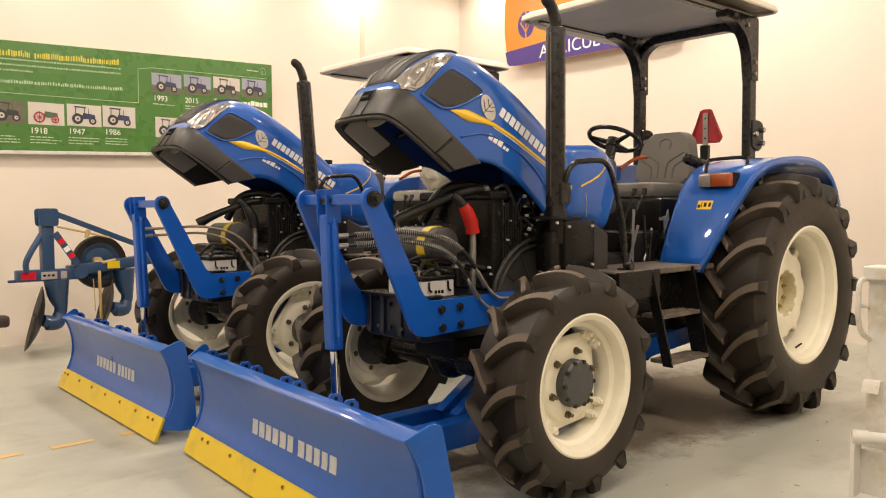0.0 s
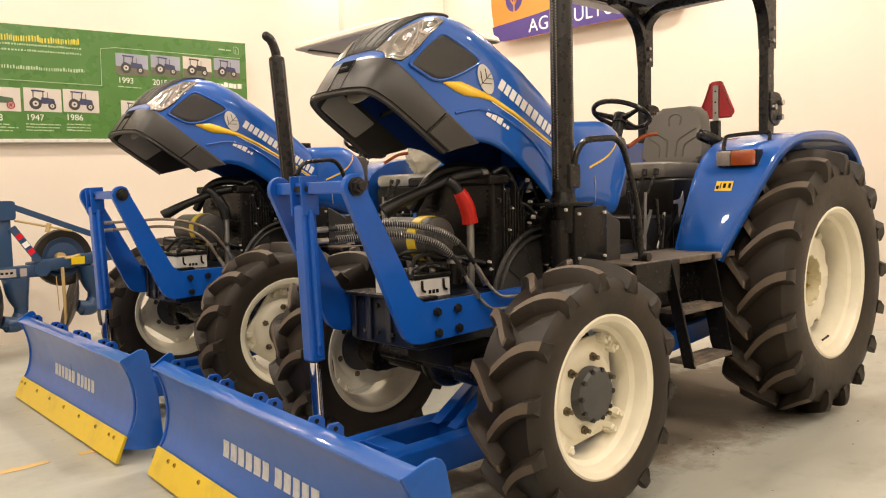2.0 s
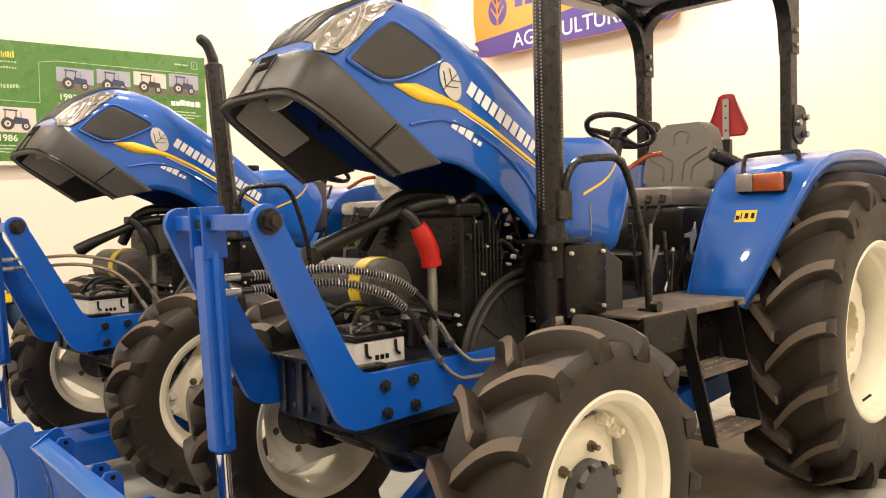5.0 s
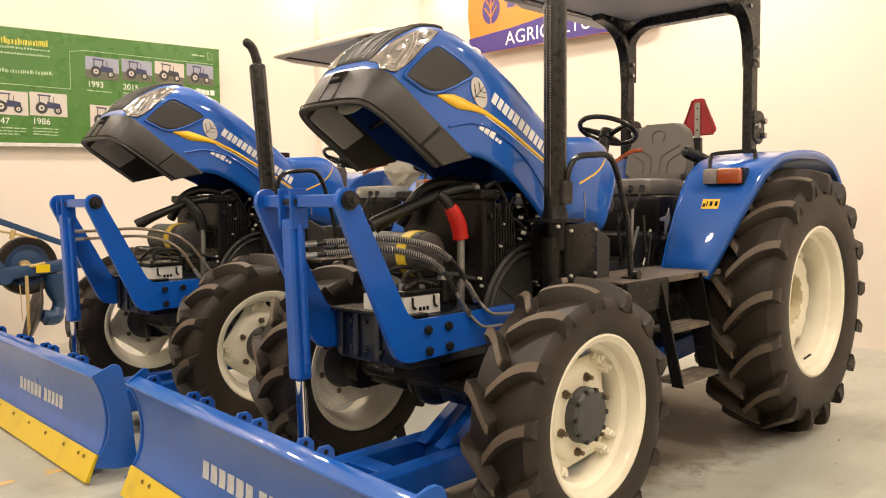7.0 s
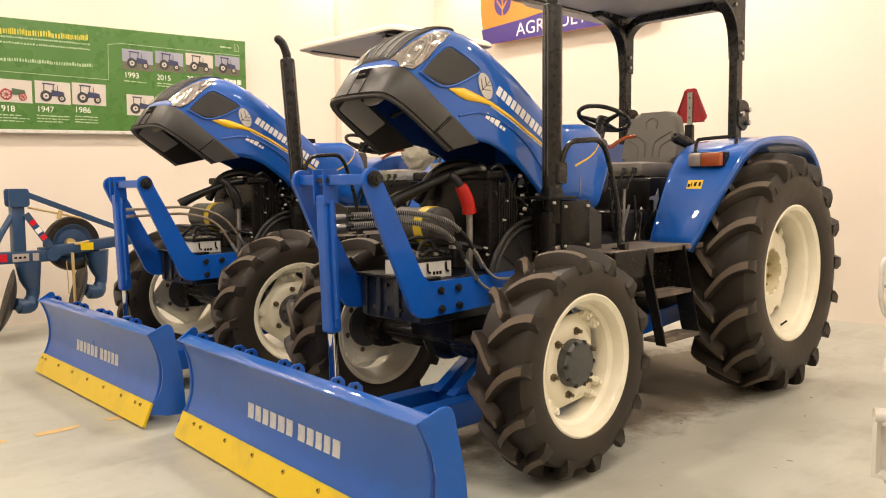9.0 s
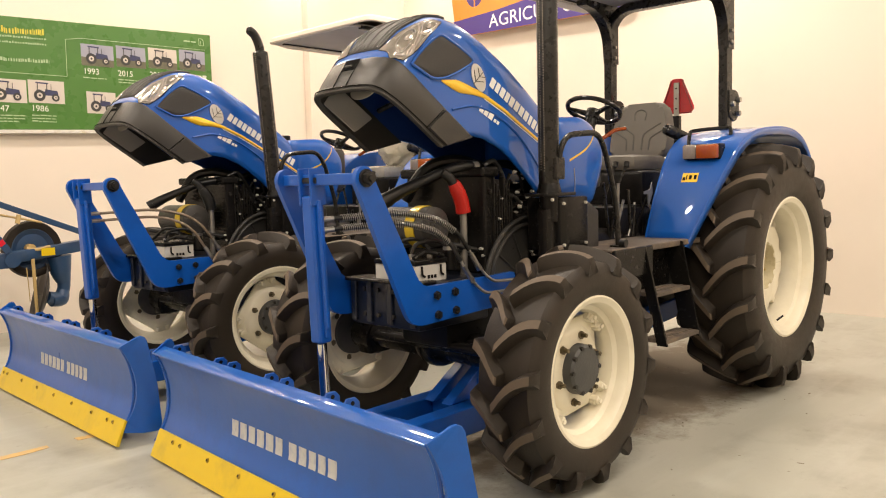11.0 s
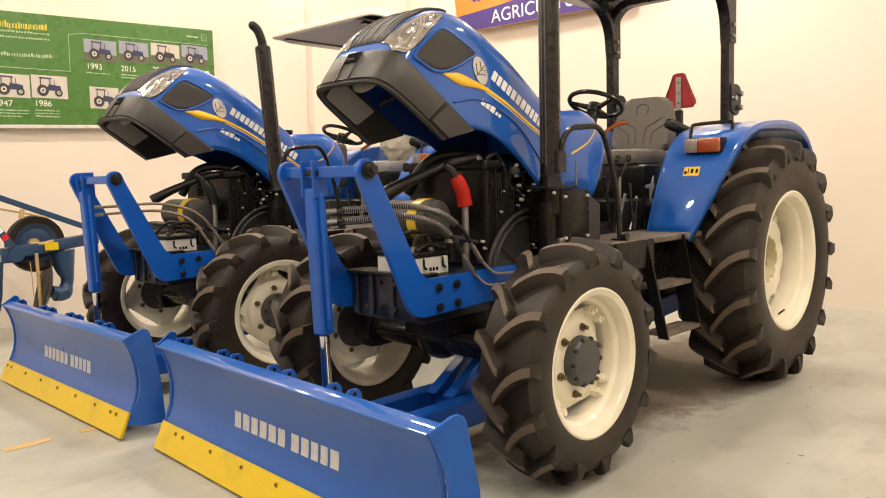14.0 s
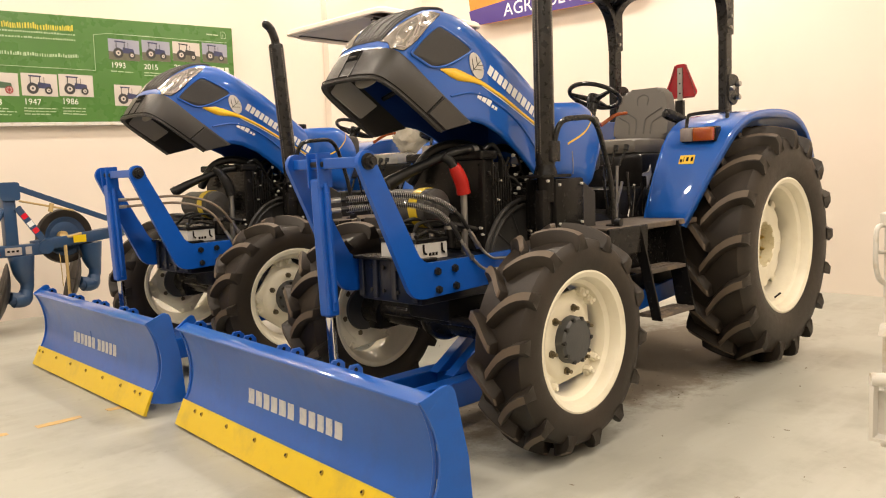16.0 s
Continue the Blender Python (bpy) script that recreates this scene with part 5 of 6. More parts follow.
    for i, p in enumerate(path):
        p = Vector(p)
        d = (Vector(path[min(i + 1, len(path) - 1)]) - Vector(path[max(i - 1, 0)])).normalized()
        o = Vector((1, 0, 0)).cross(d)
        rows.append([p + a * Vector((0.045, 0, 0)) + b * 0.028 * o for a, b in ((-1, -0.75), (-0.8, -1), (0.8, -1), (1, -0.75), (1, 0.75), (0.8, 1), (-0.8, 1), (-1, 0.75), (-1, -0.75))])
    sheet(bm, rows)
    rb = part("roll_bar", bm, BLACK_SATIN, t, "black steel roll bar", smooth=True)
    for y, sg in ((yn, -1), (yf, 1)):
        bm = B()
        g = rounded([(xp - 0.03, 2.06), (xp + 0.05, 2.06), (xp + 0.05, 2.455), (xp - 0.36, 2.455), (xp - 0.36, 2.415), (xp - 0.22, 2.395), (xp - 0.10, 2.325), (xp - 0.048, 2.22)], [0, 0, 0.02, 0.02, 0.02, 0.05, 0.06, 0.05], 4)
        plate(bm, g, "y", y - 0.034, y + 0.034)
        gu = part("gusset", bm, BLACK_SATIN, rb)
        for x, z in ((xp + 0.0, 2.10), (xp + 0.0, 2.17), (xp - 0.10, 2.39), (xp - 0.25, 2.43)):
            part("bolt", rod(B(), (x, y - 0.034, z), (x, y - 0.048, z), 0.012, seg=6), STEEL, gu)
        bm = B()
        plate(bm, rounded([(xp - 0.02, 1.64), (xp + 0.07, 1.61), (xp + 0.125, 1.66), (xp + 0.125, 1.79), (xp + 0.07, 1.81), (xp - 0.02, 1.81)], 0.02, 3), "y", y - 0.036, y + 0.036, 0.004)
        bp = part("hinge_plate", bm, BLACK_SATIN, rb, "black folding hinge plate")
        for x, z in ((xp + 0.09, 1.75), (xp + 0.085, 1.665), (xp, 1.72)):
            part("pin", rod(B(), (x, y - 0.04, z), (x, y - 0.062, z), 0.017, seg=12), STEEL, bp)
        bm = B()
        box(bm, xp - 0.055, xp + 0.055, y - 0.035, y + 0.035, 0.85, 1.33, 0.006)
        part("post_base", bm, BLACK_SATIN, rb)
    # canopy
    def ring(z, inset, n=6):
        pts = [(4.0 + inset, YR - 0.60 + inset), (5.13 - inset, YR - 0.60 + inset), (5.13 - inset, YR + 0.63 - inset), (4.05 + inset, YR + 0.63 - inset)]
        return [(a, b, z) for a, b in rounded(pts, max(0.04, 0.07 - inset * 0.1), n)]
    bm = B()
    g = [ring(2.462, 0.02), ring(2.456, 0.006), ring(2.465, 0.0), ring(2.492, 0.008), ring(2.508, 0.03), ring(2.522, 0.08), ring(2.535, 0.18), ring(2.54, 0.34)]
    sheet(bm, [[*r, r[0]] for r in g])
    bm.faces.new([bm.verts.new(p) for p in ring(2.54, 0.34)])
    cn = part("canopy", bm, WHITE, t, "white moulded roof canopy with grey lining", smooth=True)
    bm = B()
    pts = [(4.018, YR - 0.41), (5.10, YR - 0.44), (5.10, YR + 0.55), (4.06, YR + 0.55)]
    plate(bm, rounded(pts, 0.03, 4), "z", 2.447, 2.47, 0.003)
    part("lining", bm, CANOPY_IN, cn, "grey canopy lining", smooth=True)
    bm = B()
    plate(bm, rounded([(4.10, YR + 0.552), (5.11, YR + 0.50), (5.11, YR + 0.625), (4.25, YR + 0.62)], 0.02, 3), "z", 2.440, 2.48, 0.004)
    part("roof_lip", bm, WHITE, cn)
    for y in (YR + 0.48, YR - 0.40):
        part("roof_rail", box(B(), 4.10, 5.05, y - 0.018, y + 0.018, 2.436, 2.46, 0.004), BLACK_SATIN, cn)
    # slow vehicle triangle
    sc = Vector((5.44, 3.148, 1.818))
    tri = rounded([(-0.128, -0.070), (-0.098, -0.106), (0.098, -0.106), (0.128, -0.070), (0.037, 0.137), (-0.037, 0.137)], 0.014, 3)
    bm = B()
    plate(bm, [(sc.y + a, sc.z + b) for a, b in tri], "x", sc.x, sc.x + 0.01, 0.002)
    sv = part("rear_triangle", bm, RED, t, "red reflective slow vehicle triangle")
    for q in (0, 2, 4):
        a, b = [(-0.118, -0.088), (-0.042, 0.127), (-0.042, 0.127), (0.118, -0.088), (0.108, -0.100), (-0.108, -0.100)][q: q + 2] if q != 2 else ((0.042, 0.127), (0.118, -0.088))
        part("border", tube(B(), [(sc.x - 0.001, sc.y + a[0], sc.z + a[1]), (sc.x - 0.001, sc.y + b[0], sc.z + b[1])], 0.006, 6, 1, False), RED_DARK, sv)
    for dz in (-0.07, 0.0, 0.07):
        part("hole", rod(B(), (sc.x - 0.014, sc.y, sc.z + dz), (sc.x - 0.011, sc.y, sc.z + dz), 0.006, seg=10), BLACK, sv)
    part("strap", box(B(), sc.x - 0.012, sc.x - 0.001, sc.y - 0.02, sc.y + 0.02, sc.z - 0.13, sc.z + 0.11, 0.002), STEEL, sv)
    part("stem", box(B(), sc.x - 0.03, sc.x + 0.01, sc.y - 0.03, sc.y + 0.03, 1.1, sc.z - 0.12, 0.005), BLACK_SATIN, sv)
    return t


near_tractor = build_tractor()
FAR_SHIFT = Vector((0.0, 2.13, 0.0))
far_tractor = copy_thing(near_tractor, Matrix.Translation(near_tractor.location + FAR_SHIFT) @ Matrix.Rotation(radians(1.5), 4, "Z"))
for o in far_tractor.children:
    kind_of = o.name.split(".")[0]
    if kind_of == "exhaust":      # leans a little forward on this one
        base = Vector((3.185 - XF, 2.64 - YC, 1.2))
        o.matrix_local = Matrix.Translation(base) @ Matrix.Rotation(radians(-4.6), 4, "Y") @ Matrix.Translation(-base)
    if kind_of in ("canopy", "roll_bar", "steering_wheel"):
        o.location += Vector((-0.08, 0.04, -0.06))
    if kind_of == "air_filter":
        o.location += Vector((0.05, -0.03, 0.0))
    if kind_of == "intake_pipe":
        o.location += Vector((0.0, 0.0, -0.03))
    if kind_of == "front_wheel":   # wheels turned a little
        c = Vector((0, (1 if sum(v.co.y for v in o.data.vertices) > 0 else -1) * 0.672, 0.507))
        o.matrix_local = Matrix.Translation(c) @ Matrix.Rotation(radians(-9), 4, "Z") @ Matrix.Rotation(radians(42), 4, "Y") @ Matrix.Translation(-c)
    if kind_of == "seat":           # still in its wrapping
        for q in [o] + list(o.children):
            if q.name.split(".")[0] != "armrest":
                q.material_slots[0].link = "OBJECT"
                q.material_slots[0].material = WRAP
    if kind_of == "coolant_elbow":  # black hose here
        for q in [o] + list(o.children):
            q.material_slots[0].link = "OBJECT"
            q.material_slots[0].material = HOSE
far_tractor["label"] = "blue farm tractor with raised hood standing beside the disc plough"


# ---------------------------------------------------------------- dozer blade with its mounting
def build_blade(spring, yaw, Y0):
    """The front blade of the nearer tractor; spring: whether the hoses carry wire guards."""
    Y1 = 4.118
    t = thing("dozer_blade", (1.98, 3.155, 0), "blue front dozer blade with yellow cutting edge and lifting cylinder", "dozer blade", "blades before the tractors")
    front = [(1.985, 0.498), (2.006, 0.455), (2.024, 0.405), (2.035, 0.35), (2.040, 0.30), (2.038, 0.25), (2.029, 0.20), (2.013, 0.155), (1.992, 0.118), (1.976, 0.095)]
    back = [(x + 0.012, z) for x, z in front[::-1]]
    bm = B()
    plate(bm, front + back, "y", Y0, Y1 - 0.03)
    for f in bm.faces:
        f.smooth = True
    board = part("mouldboard", bm, BLADE_BLUE, t, "curved blue steel mouldboard", smooth=True)
    # rolled top lip
    bm = B()
    plate(bm, [(1.977, 0.492), (1.978, 0.498), (1.982, 0.502), (2.034, 0.521), (2.039, 0.521), (2.042, 0.517), (2.041, 0.508), (2.035, 0.505), (1.990, 0.488)], "y", Y0, Y1)
    part("top_lip", bm, BLUE, board, smooth=True)
    for y0, y1, o in ((Y0 - 0.012, Y0, 1), (Y1 - 0.03, Y1 - 0.018, -1)):
        bm = B()
        plate(bm, [(1.976, 0.505), (2.055, 0.548), (2.072, 0.551), (2.088, 0.543), (2.097, 0.525), (2.132, 0.30), (2.145, 0.10), (2.138, 0.06), (2.06, 0.055), (1.955, 0.075), (1.99, 0.118), (2.013, 0.155), (2.029, 0.20), (2.038, 0.25), (2.040, 0.30), (2.035, 0.35), (2.024, 0.405), (2.0, 0.46)], "y", y0, y1, 0.002)
        for v in bm.verts:
            v.co.y -= o * max(0.0, v.co.x - 1.99) * 0.40
        part("end_plate", bm, BLADE_BLUE, board)
    for y in (Y0 + 0.001, Y1 - 0.031):
        part("weld_bead", tube(B(), [(x - 0.002, y, z) for x, z in front], 0.0065, 8, 3), BLUE_FLAT, board, smooth=True)
    # cutting edge
    d = Vector((-0.078, -0.118)).normalized()
    n = Vector((-d.y, d.x))
    a, b = Vector((1.986, 0.132)), Vector((1.932, 0.010))
    nn = Vector((-0.84, 0.54))
    q = [a + nn * 0.010, b + nn * 0.010, b - nn * 0.004 + Vector((0.006, 0)), a - nn * 0.004]
    bm = B()
    plate(bm, [tuple(p) for p in q], "y", Y0 - 0.02, Y1 - 0.045, 0.002)
    edge = part("cutting_edge", bm, YELLOW, t, "yellow painted steel cutting edge")
    c0 = a + (b - a) * 0.24 + nn * 0.010
    first = None
    for y in (4.02, 3.95, 3.68, 3.41, 3.14, 2.87, 2.60, 2.40, 2.33) if not spring else (3.90, 3.825, 3.552, 3.279, 3.006, 2.733, 2.46, 2.25, 2.18):
        bm = B()
        p = Vector((c0.x, y, c0.y))
        m3 = Vector((nn.x, 0, nn.y))
        rod(bm, p - m3 * 0.002, p + m3 * 0.006, 0.012, 0.0085, seg=10)
        bt = part("bolt", bm, YELLOW_BOLT, edge, smooth=True)
        part("socket", rod(B(), p + m3 * 0.0035, p + m3 * 0.0066, 0.0055, seg=8), BLACK, bt)
    # stencil blocks on the mouldboard
    y = 3.455 if spring else 3.53
    widths = [0.052, 0.052, 0.05, 0.052, 0.054, 0.05, -0.03, 0.052, 0.05, 0.046, 0.046, 0.052]
    for k, wd in enumerate(widths):
        if wd < 0:
            y += wd
            continue
        wd *= 1.26 if spring else 1.15
        bm = B()
        xs = lambda z: float(np.interp(z, [p[1] for p in front[::-1]], [p[0] for p in front[::-1]])) - 0.0012
        for y0, y1, z0, z1 in ((0, wd - 0.012, 0.228, 0.296),):
            sheet(bm, [[(xs(z), y - y0, z), (xs(z), y - y1, z)] for z in np.linspace(z0, z1, 5)])
        solid(part("stencil_block", bm, STENCIL, board), 0.0008, 0)
        y -= wd + 0.005
    # lugs behind the top edge
    for y in (2.755, 2.633, 3.18, 3.065, 3.611, 3.49, 4.03):
        bm = B()
        o = [(2.044, 0.44), (2.044, 0.512), (2.056, 0.530), (2.092, 0.530), (2.110, 0.512), (2.112, 0.44)]
        plate(bm, o, "y", y, y + 0.012, 0.002)
        lg = part("lug", bm, BLUE_FLAT, board)
        bm = B()
        rod(bm, (2.078, y - 0.001, 0.511), (2.078, y + 0.013, 0.511), 0.0085, seg=12)
        part("pin_hole", bm, BLACK, lg)
    for y in (2.45, 2.9, 3.4, 3.85):
        part("back_rib", plate(B(), [(2.04, 0.12), (2.05, 0.46), (2.10, 0.40), (2.14, 0.2), (2.10, 0.1)], "y", y, y + 0.014), BLUE_FLAT, board)
    part("back_beam", box(B(), 2.06, 2.15, Y0 + 0.1, Y1 - 0.1, 0.17, 0.27, 0.006), BLUE_FLAT, board)
    # the blade is angled, its near end forward
    pv = Vector((1.985, Y1, 0)) - ORG
    for o in (board, edge):
        o.matrix_local = Matrix.Translation(pv) @ Matrix.Rotation(radians(yaw), 4, "Z") @ Matrix.Translation(-pv)
    # push frame under the tractor
    bm = B()
    for y in (2.885, 3.148):
        box(bm, 2.02, 3.0, y - 0.046, y + 0.046, 0.135, 0.262, 0.006)
    box(bm, 2.02, 2.372, 2.90, 3.13, 0.14, 0.260, 0.004)
    box(bm, 2.432, 2.525, 2.90, 3.13, 0.14, 0.260, 0.004)
    box(bm, 2.858, 2.985, 2.90, 3.13, 0.14, 0.260, 0.004)
    for y in (2.96, 3.07):
        plate(bm, [(2.80, 0.262), (2.98, 0.262), (3.10, 0.40), (3.02, 0.40)], "y", y - 0.03, y + 0.03, 0.003)
    for y in (2.78, 3.30):
        box(bm, -0.95 if y < 3 else -0.5, 0.95, -0.035, 0.035, -0.055, 0.055, 0.006, pose(3.80, y, 0.42, 0, -4.5, 0))
    part("push_frame", bm, BLUE_FLAT, t, "blue welded push frame")
    # mounting arms
    outl = [(2.128, 1.295), (2.143, 1.338), (2.181, 1.353), (2.216, 1.338), (2.231, 1.292), (2.440, 0.905), (2.462, 0.872), (2.505, 0.855), (3.08, 0.862), (3.10, 0.722), (2.47, 0.700), (2.425, 0.706), (2.390, 0.733), (2.372, 0.765)]
    def arm(y0, y1, o):
        bm = B()
        plate(bm, rounded(o, 0.016, 3), "y", y0, y1, 0.0025)
        return part("mounting_arm", bm, BLUE_FLAT, t, "blue steel mounting arm")
    ya, yb = 2.775, 3.265
    arm_n = arm(ya - 0.012, ya + 0.012, outl)
    arm(yb - 0.012, yb + 0.012, [p for p in outl if p[0] < 2.5][:7] + [(2.555, 0.84), (2.555, 0.70)] + outl[10:])
    for x, z in ((2.55, 0.815), (2.66, 0.818), (2.555, 0.733), (2.665, 0.738)):
        bm = B()
        rod(bm, (x, ya - 0.012, z), (x, ya - 0.026, z), 0.018, seg=6)
        rod(bm, (x, ya - 0.010, z), (x, ya - 0.032, z), 0.010, seg=10)
        part("bolt", bm, BOLT, arm_n)
    # cross pin and bar
    bm = B()
    box(bm, 2.160, 2.200, ya, yb, 1.280, 1.325, 0.005)
    part("cross_bar", bm, BLUE_FLAT, t)
    bm = B()
    rod(bm, (2.182, ya - 0.02, 1.304), (2.182, ya - 0.042, 1.304), 0.026, seg=6)
    rod(bm, (2.182, ya - 0.04, 1.304), (2.182, ya - 0.055, 1.304), 0.015, seg=12)
    rod(bm, (2.182, ya - 0.012, 1.304), (2.182, ya - 0.022, 1.304), 0.034, seg=20)
    part("pivot_nut", bm, BOLT, t, "dark pivot nut")
    # lifting cylinder in a channel
    yc = 3.09 if spring else 3.165
    tilt = 0.035
    bm = B()
    m = Matrix.Translation((2.178, yc, 1.30)) @ Matrix.Rotation(-tilt, 4, "Y")
    for s in (-1, 1):
        box(bm, -0.036, 0.040, s * 0.036 - 0.005, s * 0.036 + 0.005, -0.10, 0.050, 0.004, m)
    box(bm, -0.032, 0.032, -0.033, 0.033, -0.665, -0.06, 0.010, m)
    cyl = part("lift_cylinder", bm, BLUE_FLAT, t, "blue hydraulic lift cylinder")
    bm = B()
    box(bm, -0.010, 0.010, -0.046, -0.032, -0.64, -0.08, 0.004, m)
    rod(bm, m @ Vector((0.0, -0.046, -0.60)), m @ Vector((0.0, -0.046, -0.12)), 0.009, seg=10)
    part("oil_line", bm, BLUE_FLAT, cyl, smooth=True)
    bm = B()
    rod(bm, m @ Vector((0.0, -0.058, 0.0)), m @ Vector((0.0, 0.058, 0.0)), 0.022, seg=14)
    part("pivot_pin", bm, BOLT, cyl)
    bm = B()
    rod(bm, m @ Vector((0, 0, -0.67)), m @ Vector((0, 0, -1.0)), 0.021, seg=20)
    part("chrome_rod", bm, CHROME, cyl, "polished chrome piston rod", smooth=True)
    bm = B()
    p = m @ Vector((0, 0, -1.0))
    rod(bm, (p.x, yc - 0.05, p.z + 0.005), (p.x, yc + 0.05, p.z + 0.005), 0.035, seg=16)
    for s in (-1, 1):
        plate(bm, [(2.02, 0.22), (2.01, 0.33), (p.x - 0.03, p.z + 0.05), (p.x + 0.04, p.z + 0.04), (p.x + 0.05, p.z - 0.05), (2.14, 0.2)], "y", yc + s * 0.058 - 0.006, yc + s * 0.058 + 0.006)
    part("rod_clevis", bm, BLUE_FLAT, cyl)
    # hoses
    runs = [[(2.215, yc - 0.015, 1.142), (2.36, yc - 0.055, 1.146), (2.48, 2.91, 1.156), (2.635, 2.835, 1.122), (2.725, 2.80, 1.062), (2.785, 2.785, 0.985), (2.82, 2.775, 0.925), (2.88, 2.745, 0.85), (2.95, 2.74, 0.835), (3.10, 2.74, 0.83)],
            [(2.215, yc - 0.015, 1.098), (2.37, yc - 0.055, 1.104), (2.49, 2.91, 1.113), (2.61, 2.835, 1.078), (2.685, 2.80, 1.015), (2.73, 2.785, 0.94), (2.765, 2.77, 0.875), (2.82, 2.742, 0.805), (2.89, 2.735, 0.79), (3.10, 2.735, 0.79)]]
    for run in runs:
        hs = part("hydraulic_hose", tube(B(), run[:6], 0.0095 if spring else 0.0085, 10, 8), HOSE if spring else BRAID, t, "black hydraulic hose" if spring else "steel braided hydraulic hose", smooth=True)
        part("steel_line", tube(B(), run[5:], 0.0072 if spring else 0.0075, 8, 6), OLD_STEEL if spring else BRAID, hs, smooth=True)
        for a, b in ((run[0], run[1]), (run[6], run[5])):
            bm = B()
            a, b = Vector(a), Vector(b)
            u = (b - a).normalized()
            rod(bm, a - u * 0.03, a + u * 0.05, 0.0115, seg=12)
            rod(bm, a - u * 0.035, a - u * 0.012, 0.015, seg=6)
            part("coupling", bm, STEEL, hs)
        if spring:
            pth = smooth_path(run[:5], 40)
            ln = [0.0]
            for a, b in zip(pth, pth[1:]):
                ln.append(ln[-1] + (b - a).length)
            pts = []
            for q in np.arange(0.085, ln[-1] - 0.01, 0.0014):
                i = max(0, min(len(pth) - 2, int(np.searchsorted(ln, q)) - 1))
                p = pth[i].lerp(pth[i + 1], (q - ln[i]) / max(1e-6, ln[i + 1] - ln[i]))
                u = (pth[i + 1] - pth[i]).normalized()
                s1 = u.cross(Vector((0, 0, 1))).normalized()
                s2 = u.cross(s1)
                ang = q / 0.0092 * 2 * math.pi
                pts.append(p + 0.0150 * (math.cos(ang) * s1 + math.sin(ang) * s2))
            part("spring_guard", tube(B(), pts, 0.0019, 5, 1, False), STEEL, hs, "coiled steel hose guard", smooth=True)
    return t


build_blade(True, -4.2, 2.135)
far_blade = build_blade(False, -1.6, 2.235)
far_blade.location += Vector((0.0, 2.115, 0.0))


# ---------------------------------------------------------------- disc plough by the wall
def build_plough():
    Y = 7.62
    t = thing("disc_plough", (2.6, Y, 0), "dull blue disc plough standing by the wall", "plough")
    bm = B()
    box(bm, 2.02, 2.52, Y - 0.05, Y + 0.05, 0.655, 0.755, 0.008)
    box(bm, -0.42, 0.42, -0.05, 0.05, -0.048, 0.048, 0.008, pose(2.86, Y + 0.06, 0.765, 0, -5, 8))
    rod(bm, (2.54, Y - 0.06, 0.72), (2.54, Y + 0.06, 0.72), 0.062, seg=20)
    rod(bm, (1.96, Y, 0.665), (2.05, Y, 0.665), 0.012, seg=10)
    beam = part("main_beam", bm, BLUE_DULL, t, "dull blue main beam", smooth=True)
    part("red_label", box(B(), 2.05, 2.17, Y - 0.053, Y - 0.0495, 0.675, 0.74), RED, beam)
    part("maker_plate", box(B(), 2.21, 2.34, Y - 0.053, Y - 0.0495, 0.67, 0.735), LENS, beam)
    part("maker_plate", box(B(), 2.37, 2.42, Y - 0.053, Y - 0.0495, 0.67, 0.735), LENS, beam)
    for x in (2.225, 2.26, 2.295):
        part("plate_mark", box(B(), x, x + 0.022, Y - 0.055, Y - 0.0525, 0.695, 0.712), BLACK, beam)
    bm = B()
    box(bm, 2.225, 2.325, Y - 0.05, Y + 0.05, 0.75, 1.20, 0.008)
    for yy in (-0.07, 0.058):
        plate(bm, rounded([(2.205, 1.13), (2.36, 1.13), (2.36, 1.285), (2.20, 1.285)], 0.03, 3), "y", Y + yy, Y + yy + 0.014)
    part("headstock", bm, BLUE_DULL, t, "dull blue headstock", smooth=True)
    bm = B()
    tube(bm, [(2.23, Y - 0.02, 1.06), (2.10, Y - 0.06, 0.85), (2.09, Y - 0.06, 0.74)], 0.026, 10, 5)
    part("brace", bm, BLUE_DULL, t, smooth=True)
    bm = B()
    box(bm, -0.475, 0.475, -0.012, 0.012, -0.024, 0.024, 0.004, pose(2.77, Y, 1.065, 0, 22.5, 0))
    part("top_stay", bm, BLUE_DULL, t)
    bm = B()
    rod(bm, (2.36, Y - 0.02, 1.125), (2.80, Y - 0.02, 1.02), 0.009, seg=8)
    tube(bm, [(2.62, Y - 0.03, 1.09), (2.60, Y - 0.035, 1.02)], 0.02, 8, 2)
    part("adjusting_rod", bm, TAN, t)
    bm = B()
    box(bm, -0.17, 0.17, -0.01, 0.01, -0.028, 0.028, 0.003, pose(2.42, Y - 0.06, 0.93, 0, 57, 0))
    st = part("striped_stay", bm, BLUE_DULL, t)
    for f in (-0.10, -0.02, 0.05):
        part("stripe", box(B(), f, f + 0.045, -0.0125, -0.0105, -0.024, 0.024, 0, pose(2.42, Y - 0.06, 0.93, 0, 57, 0)), RED if f != -0.02 else DECAL, st)
    # furrow wheel
    c = (2.755, Y + 0.12, 0.79)
    bm = B()
    lathe(bm, [(-0.035, 0.175), (-0.045, 0.20), (-0.04, 0.235), (0, 0.245), (0.04, 0.235), (0.045, 0.20), (0.035, 0.175)], c, "y", 40)
    fw = part("furrow_wheel", bm, RUBBER, t, "small solid wheel with blue disc", smooth=True)
    bm = B()
    lathe(bm, [(-0.028, 0.0), (-0.030, 0.07), (-0.018, 0.13), (-0.036, 0.17), (-0.03, 0.178), (0.03, 0.178)], c, "y", 40)
    part("wheel_disc", bm, BLUE_DULL, fw, smooth=True)
    bm = B()
